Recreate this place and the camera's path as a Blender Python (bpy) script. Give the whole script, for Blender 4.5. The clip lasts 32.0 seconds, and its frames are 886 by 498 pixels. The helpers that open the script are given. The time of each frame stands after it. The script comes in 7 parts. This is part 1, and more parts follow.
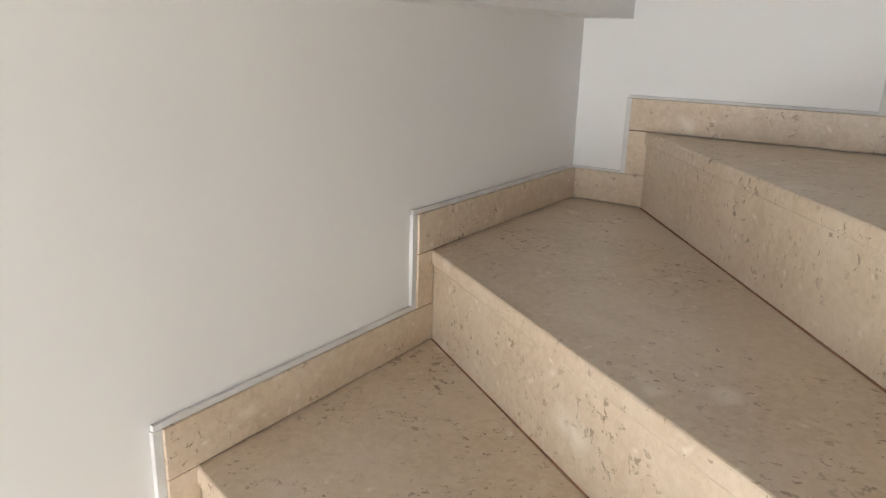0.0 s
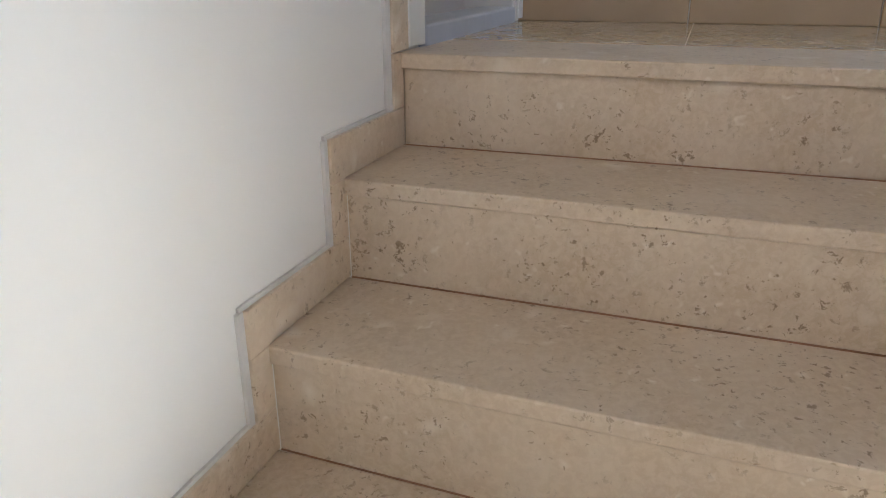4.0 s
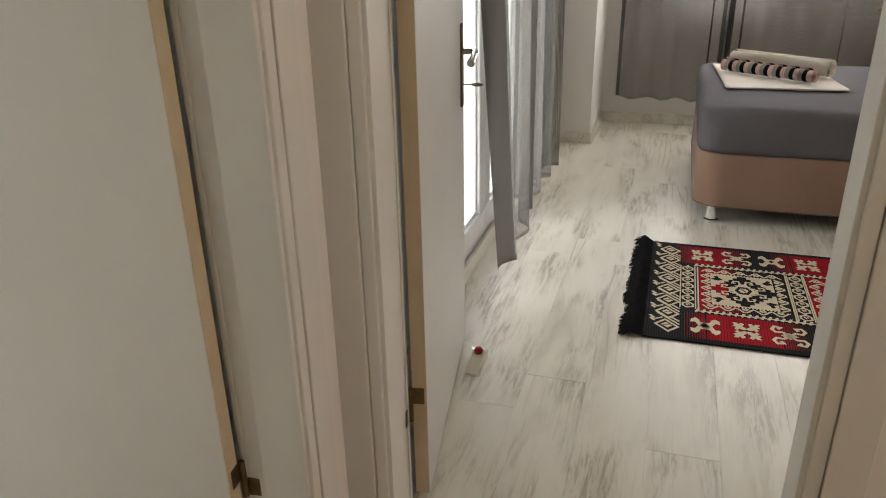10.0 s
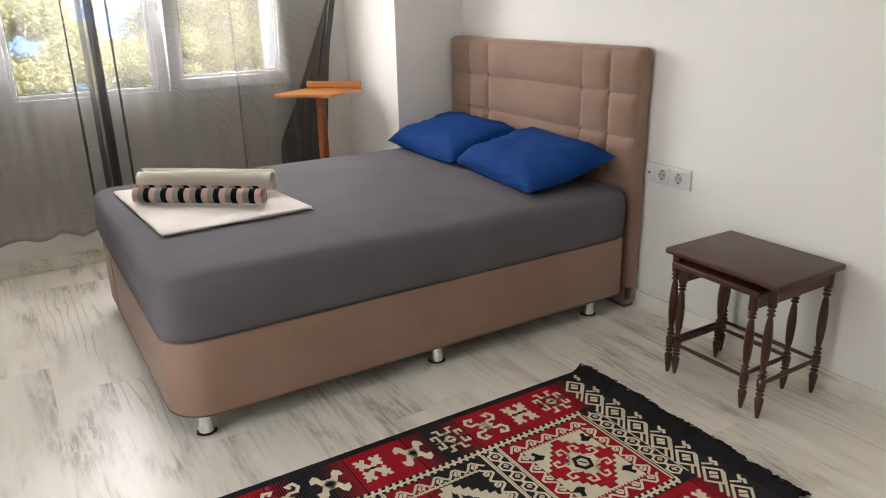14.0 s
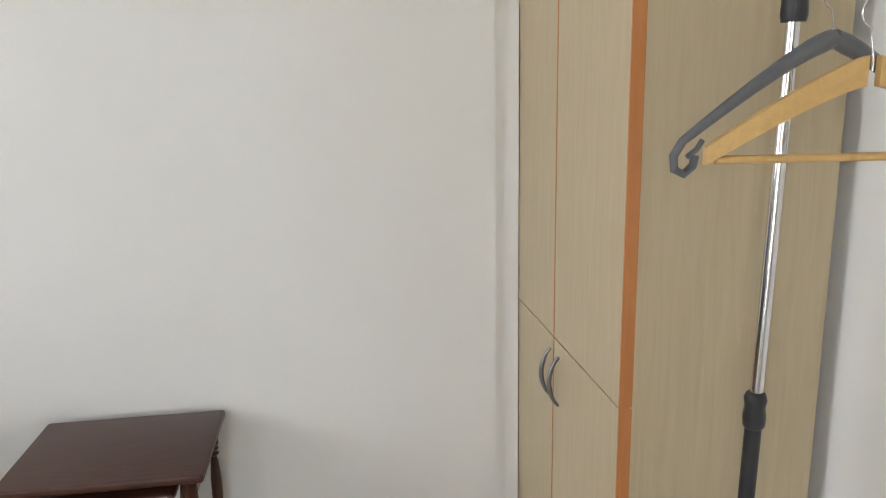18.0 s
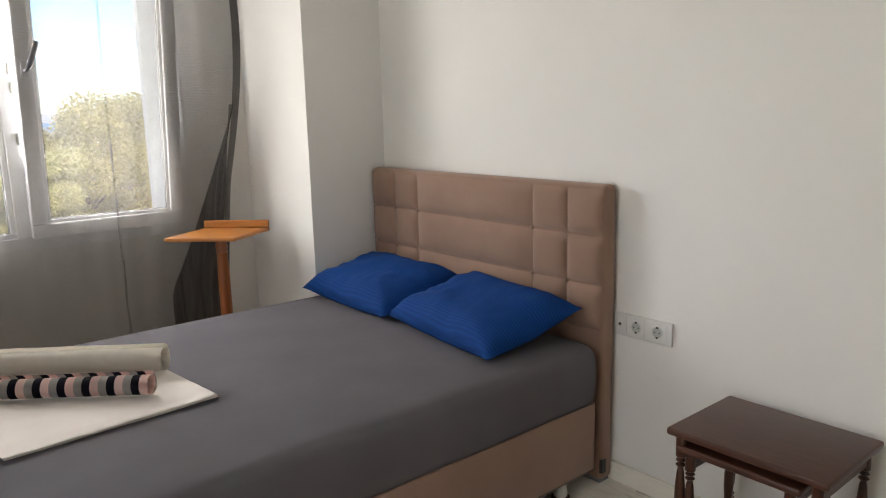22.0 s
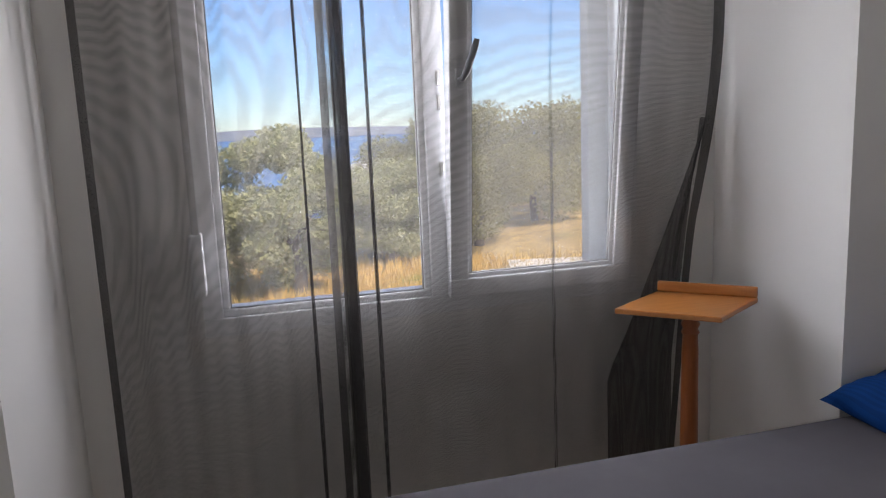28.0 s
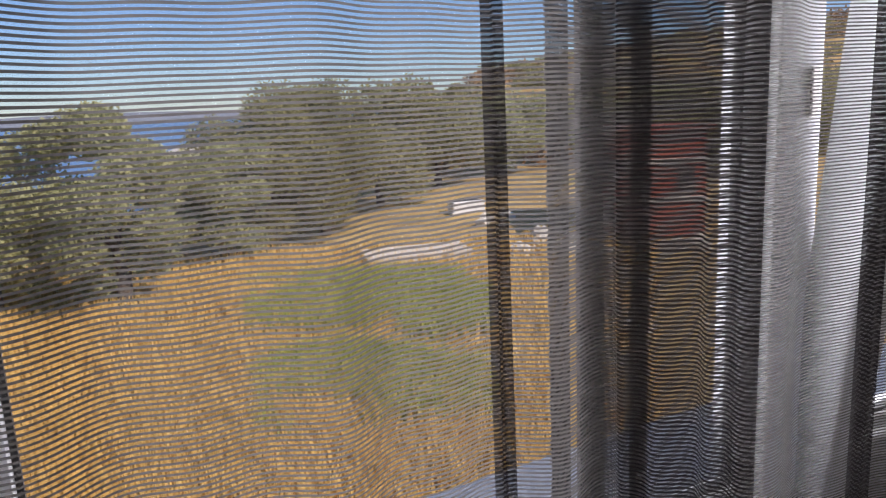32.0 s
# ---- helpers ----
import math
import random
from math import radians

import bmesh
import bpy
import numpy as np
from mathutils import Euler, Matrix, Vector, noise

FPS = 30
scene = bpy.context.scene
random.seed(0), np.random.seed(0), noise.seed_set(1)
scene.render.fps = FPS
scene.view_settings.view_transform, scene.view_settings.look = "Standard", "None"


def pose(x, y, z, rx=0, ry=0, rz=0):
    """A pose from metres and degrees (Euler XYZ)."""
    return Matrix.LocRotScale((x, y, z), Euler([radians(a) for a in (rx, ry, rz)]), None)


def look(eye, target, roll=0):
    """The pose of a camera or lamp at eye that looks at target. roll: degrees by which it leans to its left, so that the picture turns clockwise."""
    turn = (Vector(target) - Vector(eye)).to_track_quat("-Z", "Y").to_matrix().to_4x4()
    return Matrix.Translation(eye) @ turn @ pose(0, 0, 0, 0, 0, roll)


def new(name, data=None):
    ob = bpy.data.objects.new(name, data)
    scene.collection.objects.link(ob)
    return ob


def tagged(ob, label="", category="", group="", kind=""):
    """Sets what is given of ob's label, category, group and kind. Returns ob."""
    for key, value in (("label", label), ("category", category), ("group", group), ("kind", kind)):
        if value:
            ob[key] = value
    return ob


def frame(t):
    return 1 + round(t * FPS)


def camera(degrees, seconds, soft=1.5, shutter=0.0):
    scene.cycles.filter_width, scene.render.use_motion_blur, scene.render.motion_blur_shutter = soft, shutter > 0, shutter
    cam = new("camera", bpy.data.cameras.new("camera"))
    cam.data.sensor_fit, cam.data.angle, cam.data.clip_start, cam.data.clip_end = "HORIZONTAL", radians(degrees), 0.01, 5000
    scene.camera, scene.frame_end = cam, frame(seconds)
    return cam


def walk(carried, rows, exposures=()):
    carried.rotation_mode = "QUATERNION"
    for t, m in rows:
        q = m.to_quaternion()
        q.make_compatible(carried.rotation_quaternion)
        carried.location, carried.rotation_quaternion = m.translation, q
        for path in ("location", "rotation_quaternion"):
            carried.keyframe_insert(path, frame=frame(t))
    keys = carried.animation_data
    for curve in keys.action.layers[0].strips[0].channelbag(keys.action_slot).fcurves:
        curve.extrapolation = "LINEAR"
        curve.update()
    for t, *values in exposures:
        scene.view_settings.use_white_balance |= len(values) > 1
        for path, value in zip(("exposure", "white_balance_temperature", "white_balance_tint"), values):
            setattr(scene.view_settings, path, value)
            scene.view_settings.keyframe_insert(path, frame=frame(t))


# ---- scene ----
cam = camera(62.6, 32.0, soft=1.1)

PATH = [
    (0, (-0.335, -3.233, -0.717), (0.735, -4.827, -1.278), 1.71),
    (0.5, (-0.139, -3.305, -0.607), (0.584, -5.087, -1.156), 0.81),
    (1, (-0.091, -3.382, -0.495), (0.217, -5.279, -1.050), -0.63),
    (1.5, (-0.088, -3.566, -0.428), (-0.231, -5.482, -0.982), -0.86),
    (2, (-0.156, -3.714, -0.332), (-0.722, -5.537, -0.929), -0.69),
    (2.5, (-0.179, -3.925, -0.179), (-1.198, -5.530, -0.799), -0.33),
    (3, (-0.230, -4.068, -0.102), (-1.565, -5.411, -0.745), -0.47),
    (3.5, (-0.334, -4.222, 0.065), (-1.921, -5.239, -0.605), -0.63),
    (4, (-0.410, -4.401, 0.154), (-2.172, -5.017, -0.564), -0.25),
    (4.5, (-0.482, -4.484, 0.320), (-2.329, -4.731, -0.407), 0.10),
    (6.5, (-1.158, -4.344, 0.705), (-2.985, -3.934, 0.001), -1.29),
    (7, (-1.380, -4.281, 0.816), (-3.166, -3.733, 0.102), -2.25),
    (7.5, (-1.554, -4.280, 0.895), (-3.256, -3.523, 0.167), -2.51),
    (8, (-1.675, -4.251, 1.002), (-3.253, -3.259, 0.277), -2.34),
    (8.5, (-1.779, -4.155, 1.048), (-3.197, -2.961, 0.296), -2.37),
    (9, (-1.909, -4.033, 1.160), (-3.135, -2.659, 0.380), -2.09),
    (9.5, (-2.078, -3.956, 1.204), (-2.984, -2.371, 0.388), -1.00),
    (10, (-2.174, -3.892, 1.289), (-2.733, -2.137, 0.509), -1.12),
    (10.5, (-2.223, -3.727, 1.318), (-2.536, -1.906, 0.553), -1.91),
    (11, (-2.277, -3.507, 1.329), (-2.397, -1.658, 0.578), -2.51),
    (11.5, (-2.361, -3.297, 1.346), (-2.277, -1.444, 0.598), -2.33),
    (12, (-2.374, -3.078, 1.347), (-2.119, -1.236, 0.611), -1.80),
    (12.5, (-2.346, -2.882, 1.338), (-1.931, -1.059, 0.628), -1.27),
    (13, (-2.384, -2.754, 1.348), (-1.731, -1.002, 0.638), -0.71),
    (13.5, (-2.420, -2.650, 1.353), (-1.591, -0.963, 0.668), -1.20),
    (14, (-2.338, -2.495, 1.349), (-1.356, -0.881, 0.691), -1.18),
    (14.5, (-2.241, -2.357, 1.356), (-1.064, -0.864, 0.733), -0.82),
    (15, (-2.207, -2.216, 1.369), (-0.752, -0.990, 0.754), -0.96),
    (15.5, (-2.249, -2.117, 1.380), (-0.602, -1.164, 0.766), -0.90),
    (18, (-1.962, -1.604, 1.330), (-0.029, -1.885, 0.903), -1.11),
    (18.5, (-1.956, -1.575, 1.328), (-0.024, -1.892, 0.916), -0.79),
    (19, (-1.949, -1.559, 1.330), (-0.016, -1.838, 0.899), -0.46),
    (19.5, (-1.958, -1.553, 1.326), (-0.019, -1.744, 0.878), -0.09),
    (20, (-1.978, -1.539, 1.318), (-0.032, -1.475, 0.862), -0.44),
    (20.5, (-1.998, -1.564, 1.352), (-0.117, -1.057, 0.900), -0.75),
    (21, (-1.938, -1.694, 1.384), (-0.261, -0.703, 0.933), -1.13),
    (21.5, (-2.034, -1.798, 1.415), (-0.613, -0.448, 1.017), -1.59),
    (22, (-2.149, -1.928, 1.410), (-0.889, -0.421, 1.033), -1.39),
    (22.5, (-2.160, -2.029, 1.409), (-0.995, -0.453, 1.009), -0.81),
    (23, (-2.129, -2.122, 1.412), (-1.092, -0.446, 1.072), -0.62),
    (23.5, (-2.140, -2.136, 1.468), (-1.238, -0.356, 1.329), -0.97),
    (24, (-2.151, -2.073, 1.519), (-1.311, -0.261, 1.618), -1.72),
    (24.5, (-2.152, -1.970, 1.556), (-1.311, -0.177, 1.836), -2.52),
    (25, (-2.155, -1.947, 1.558), (-1.294, -0.173, 1.891), -2.94),
    (25.5, (-2.160, -1.927, 1.544), (-1.300, -0.139, 1.793), -2.87),
    (26, (-2.151, -1.851, 1.512), (-1.342, -0.022, 1.553), -2.56),
    (26.5, (-2.083, -1.652, 1.460), (-1.422, 0.229, 1.296), -1.81),
    (28.5, (-2.223, -0.296, 1.461), (-1.700, 1.606, 1.131), -2.42),
    (29, (-2.276, 0.035, 1.454), (-1.677, 1.914, 1.120), -2.45),
    (29.5, (-2.234, 0.361, 1.455), (-1.524, 2.195, 1.093), -2.01),
    (30, (-2.228, 0.584, 1.434), (-1.417, 2.376, 1.072), -2.33),
    (31, (-2.198, 0.991, 1.424), (-1.376, 2.774, 1.042), -3.30),
    (31.5, (-2.178, 1.127, 1.382), (-1.321, 2.895, 1.008), -2.95),
    (32, (-2.180, 1.256, 1.330), (-1.234, 2.974, 0.940), -2.69),
]
EXPOSURE = [
    (0.0, 1.6, 5600, 9), (1.0, 1.75, 5600, 9), (2.0, 1.9, 5700, 10), (3.0, 2.05, 5600, 9), (4.5, 2.4, 5400, 8), (6.5, 2.45, 6700, 8), (8.0, 1.95, 7900, 12), (9.0, 1.75, 8200, 14), (10.0, 1.9, 8200, 13),
    (12.0, 2.1, 8000, 15), (13.0, 2.3, 8000, 16), (14.0, 2.35, 7700, 15), (15.5, 2.3, 7400, 13), (17.5, 2.3, 7300, 13), (19.0, 2.35, 7200, 12), (20.0, 2.3, 7500, 13), (21.0, 2.15, 7700, 14), (22.0, 1.95, 7800, 14),
    (23.2, 2.05, 7700, 15), (24.0, 1.35, 8100, 16), (25.0, 1.0, 8000, 17), (26.0, 1.15, 8000, 19), (28.5, 0.95, 6800, 19), (30.0, 0.55, 7200, 21), (31.0, 0.2, 7000, 21), (32.0, 0.1, 7000, 24),
]
walk(cam, [(t, look(eye, target, roll)) for t, eye, target, roll in PATH], EXPOSURE)

# ---------------------------------------------------------------- world and light
SUN_ELEV, SUN_AZ = radians(46), radians(152)      # azimuth clockwise from +y
world = bpy.data.worlds.new("sky")
scene.world = world
world.use_nodes = True
wn = world.node_tree
sky = wn.nodes.new("ShaderNodeTexSky")
sky.sky_type, sky.sun_disc = "NISHITA", False
sky.sun_elevation, sky.sun_rotation = SUN_ELEV, SUN_AZ
sky.air_density, sky.dust_density, sky.ozone_density = 1.1, 0.0, 6.0
blue = wn.nodes.new("ShaderNodeMix")
blue.data_type, blue.blend_type = "RGBA", "MULTIPLY"
blue.inputs[0].default_value = 1.0
blue.inputs[7].default_value = (0.76, 0.94, 1.20, 1)
wn.links.new(sky.outputs[0], blue.inputs[6])
wn.links.new(blue.outputs[2], wn.nodes["Background"].inputs[0])
wn.nodes["Background"].inputs[1].default_value = 0.10

sun_dir = Vector((math.sin(SUN_AZ) * math.cos(SUN_ELEV), math.cos(SUN_AZ) * math.cos(SUN_ELEV), math.sin(SUN_ELEV)))
sun = new("sun", bpy.data.lights.new("sun", "SUN"))
sun.data.energy, sun.data.angle, sun.data.color = 5.0, radians(0.55), (1.0, 0.94, 0.84)
sun.matrix_world = look(sun_dir * 50, (0, 0, 0))


def opening_lamp(name, eye, target, w, h, watts, colour=(0.90, 0.95, 1.0), spread=180):
    """An area lamp standing in for light that enters through an opening."""
    ob = new(name, bpy.data.lights.new(name, "AREA"))
    ob.data.shape, ob.data.size, ob.data.size_y = "RECTANGLE", w, h
    ob.data.energy, ob.data.color = watts, colour
    ob.data.spread = radians(spread)
    ob.matrix_world = look(eye, target)
    return ob


opening_lamp("daylight_window", (-1.53, 1.79, 1.58), (-1.53, 0.0, 1.58), 1.22, 1.24, 22, (0.84, 0.91, 1.0))
opening_lamp("daylight_window_sky", (-1.53, 3.1, 2.65), (-1.25, -0.6, 0.2), 2.4, 1.5, 16, (0.84, 0.92, 1.0))
opening_lamp("daylight_balcony_door", (-3.05, -0.95, 1.25), (-1.0, -0.95, 1.25), 1.3, 2.0, 4, (0.82, 0.91, 1.0))
opening_lamp("daylight_balcony_sky", (-4.6, -0.5, 1.25), (0.0, -1.6, 0.3), 3.4, 2.2, 54, (0.84, 0.92, 1.0))
opening_lamp("daylight_room", (-4.6, -2.58, 1.2), (-4.6, -4.5, 0.9), 0.9, 2.0, 26, (0.76, 0.88, 1.0))
# two added lamps brighten hall and stairs; their openings are unseen and supposed
opening_lamp("stair_fill_lamp", (0.70, -3.32, 1.55), (-2.2, -4.0, 0.7), 0.9, 1.2, 2.2, (1.0, 0.77, 0.50), spread=120)
opening_lamp("lower_stair_fill_lamp", (-0.20, -1.33, -1.35), (0.15, -4.9, -0.75), 0.85, 1.5, 16, (1.0, 0.93, 0.83))

# ---------------------------------------------------------------- materials
def material(name, colour, rough=0.5, metal=0.0, spec=0.5):
    m = bpy.data.materials.new(name)
    m.use_nodes = True
    b = m.node_tree.nodes["Principled BSDF"]
    b.inputs["Base Color"].default_value = (*colour, 1)
    b.inputs["Roughness"].default_value = rough
    b.inputs["Metallic"].default_value = metal
    b.inputs["Specular IOR Level"].default_value = spec
    return m, m.node_tree, b


def coords(nt, scale=(1, 1, 1), kind="Object"):
    tc = nt.nodes.new("ShaderNodeTexCoord")
    mp = nt.nodes.new("ShaderNodeMapping")
    mp.inputs["Scale"].default_value = scale
    nt.links.new(tc.outputs[kind], mp.inputs[0])
    return mp.outputs[0]


def noise_tex(nt, vec, scale, detail=4, rough=0.55, distort=0.0):
    n = nt.nodes.new("ShaderNodeTexNoise")
    n.inputs["Scale"].default_value, n.inputs["Detail"].default_value = scale, detail
    n.inputs["Roughness"].default_value, n.inputs["Distortion"].default_value = rough, distort
    nt.links.new(vec, n.inputs["Vector"])
    return n.outputs["Fac"]


def ramp(nt, fac, stops):
    r = nt.nodes.new("ShaderNodeValToRGB")
    els = r.color_ramp.elements
    while len(els) < len(stops):
        els.new(0.5)
    for e, (p, c) in zip(els, stops):
        e.position, e.color = p, (*c, 1)
    nt.links.new(fac, r.inputs[0])
    return r.outputs[0]


def mix(nt, fac, a, b, mode="MIX"):
    n = nt.nodes.new("ShaderNodeMix")
    n.data_type, n.blend_type = "RGBA", mode
    for sock, v in ((n.inputs[0], fac), (n.inputs[6], a), (n.inputs[7], b)):
        if isinstance(v, (int, float)):
            sock.default_value = v
        elif isinstance(v, tuple):
            sock.default_value = (*v, 1)
        else:
            nt.links.new(v, sock)
    return n.outputs[2]


def maths(nt, op, a, b=None):
    n = nt.nodes.new("ShaderNodeMath")
    n.operation = op
    for sock, v in zip(n.inputs, (a, b)):
        if v is None:
            continue
        if isinstance(v, (int, float)):
            sock.default_value = v
        else:
            nt.links.new(v, sock)
    return n.outputs[0]


def bump(nt, b, height, strength=0.2, dist=0.002):
    n = nt.nodes.new("ShaderNodeBump")
    n.inputs["Strength"].default_value, n.inputs["Distance"].default_value = strength, dist
    nt.links.new(height, n.inputs["Height"])
    nt.links.new(n.outputs[0], b.inputs["Normal"])


def varied(name, a, b_col, rough, scale=6.0, fine=60.0, bump_s=0.15, metal=0.0, spec=0.5, stretch=(1, 1, 1), dist=0.001):
    m, nt, b = material(name, a, rough, metal, spec)
    v = coords(nt, stretch)
    n1, n2 = noise_tex(nt, v, scale), noise_tex(nt, v, fine)
    c = mix(nt, ramp(nt, n1, [(0.35, (0, 0, 0)), (0.68, (1, 1, 1))]), a, b_col)
    nt.links.new(c, b.inputs["Base Color"])
    r = maths(nt, "MULTIPLY_ADD", n2, 0.16)
    r.node.inputs[2].default_value = rough - 0.08
    nt.links.new(r, b.inputs["Roughness"])
    if bump_s:
        bump(nt, b, n2, bump_s, dist)
    return m


PLASTER = varied("white_plaster", (0.80, 0.785, 0.755), (0.77, 0.755, 0.725), 0.75, 1.3, 90, 0.12, spec=0.25)
CEIL = varied("ceiling_paint", (0.80, 0.785, 0.76), (0.78, 0.765, 0.74), 0.8, 1.0, 70, 0.08, spec=0.2)
CORNICE = varied("cornice_plaster", (0.79, 0.78, 0.765), (0.76, 0.75, 0.735), 0.7, 2.0, 80, 0.06, spec=0.25)
EXTERIOR = varied("exterior_render", (0.58, 0.57, 0.55), (0.52, 0.51, 0.49), 0.9, 2.0, 60, 0.3)
PVC = varied("white_pvc", (0.80, 0.81, 0.82), (0.77, 0.78, 0.79), 0.32, 2.0, 40, 0.0)
DOORWHITE = varied("door_white_foil", (0.74, 0.735, 0.71), (0.71, 0.705, 0.68), 0.42, 1.5, 120, 0.04)
GASKET = varied("rubber_gasket", (0.10, 0.10, 0.10), (0.06, 0.06, 0.06), 0.6, 9, 60, 0.0)


def marble_mat():
    m, nt, b = material("beige_limestone", (0.62, 0.50, 0.36), 0.3)
    v = coords(nt)
    base = ramp(nt, noise_tex(nt, v, 5, 6, 0.6, 0.4), [(0.3, (0.53, 0.41, 0.28)), (0.5, (0.60, 0.48, 0.345)), (0.72, (0.67, 0.56, 0.43))])
    rnd = nt.nodes.new("ShaderNodeObjectInfo")
    base = mix(nt, maths(nt, "MULTIPLY", rnd.outputs["Random"], 0.22), base, (0.55, 0.43, 0.30))

    def flecks(scale, stretch, lo, hi, colour, cut, col_in):
        vo = nt.nodes.new("ShaderNodeTexVoronoi")
        vo.inputs["Scale"].default_value, vo.inputs["Randomness"].default_value = scale, 1.0
        warp = nt.nodes.new("ShaderNodeVectorMath")
        warp.operation = "MULTIPLY_ADD"
        ns = nt.nodes.new("ShaderNodeTexNoise")
        ns.inputs["Scale"].default_value = scale * 0.9
        nt.links.new(v, ns.inputs["Vector"])
        nt.links.new(ns.outputs["Color"], warp.inputs[0])
        warp.inputs[1].default_value = stretch
        nt.links.new(v, warp.inputs[2])
        nt.links.new(warp.outputs[0], vo.inputs["Vector"])
        near = ramp(nt, vo.outputs["Distance"], [(lo, (1, 1, 1)), (hi, (0, 0, 0))])
        sep = nt.nodes.new("ShaderNodeSeparateColor")
        nt.links.new(vo.outputs["Color"], sep.inputs[0])
        pick = maths(nt, "GREATER_THAN", sep.outputs[0], cut)
        return mix(nt, maths(nt, "MULTIPLY", near, pick), col_in, colour)

    grain = noise_tex(nt, v, 70, 5, 0.7, 0.5)
    c = mix(nt, ramp(nt, grain, [(0.42, (0, 0, 0)), (0.60, (0.5, 0.5, 0.5))]), base, (0.71, 0.60, 0.465))
    c = flecks(11, (0.16, 0.16, 0.10), 0.04, 0.36, (0.76, 0.67, 0.55), 0.76, c)
    c = flecks(30, (0.07, 0.07, 0.05), 0.04, 0.26, (0.75, 0.66, 0.54), 0.70, c)
    spots = noise_tex(nt, v, 62, 4, 0.7, 0.35)
    where = noise_tex(nt, v, 7, 3, 0.6, 0.3)
    pits = maths(nt, "MULTIPLY", ramp(nt, spots, [(0.585, (0, 0, 0)), (0.64, (1, 1, 1))]), ramp(nt, where, [(0.42, (0, 0, 0)), (0.60, (0.9, 0.9, 0.9))]))
    c = mix(nt, pits, c, (0.25, 0.17, 0.10))
    c = flecks(64, (0.03, 0.03, 0.02), 0.03, 0.20, (0.33, 0.24, 0.15), 0.84, c)
    nt.links.new(c, b.inputs["Base Color"])
    n = noise_tex(nt, v, 25, 3)
    r = maths(nt, "MULTIPLY_ADD", n, 0.22)
    r.node.inputs[2].default_value = 0.22
    nt.links.new(r, b.inputs["Roughness"])
    bump(nt, b, noise_tex(nt, v, 90, 3), 0.08, 0.001)
    return m


MARBLE = marble_mat()
GROUT_RED = varied("brown_grout", (0.33, 0.17, 0.10), (0.39, 0.22, 0.14), 0.85, 20, 120, 0.2)
CAULK = varied("white_filler", (0.70, 0.685, 0.66), (0.60, 0.58, 0.55), 0.8, 14, 120, 0.3)
TILE = varied("beige_floor_tile", (0.53, 0.405, 0.26), (0.58, 0.45, 0.30), 0.15, 2.2, 30, 0.02)
TILE_SKIRT = varied("beige_skirting_tile", (0.44, 0.33, 0.205), (0.48, 0.365, 0.235), 0.22, 3, 40, 0.02)
GROUT = varied("tile_grout", (0.58, 0.48, 0.36), (0.50, 0.41, 0.30), 0.85, 15, 90, 0.2)


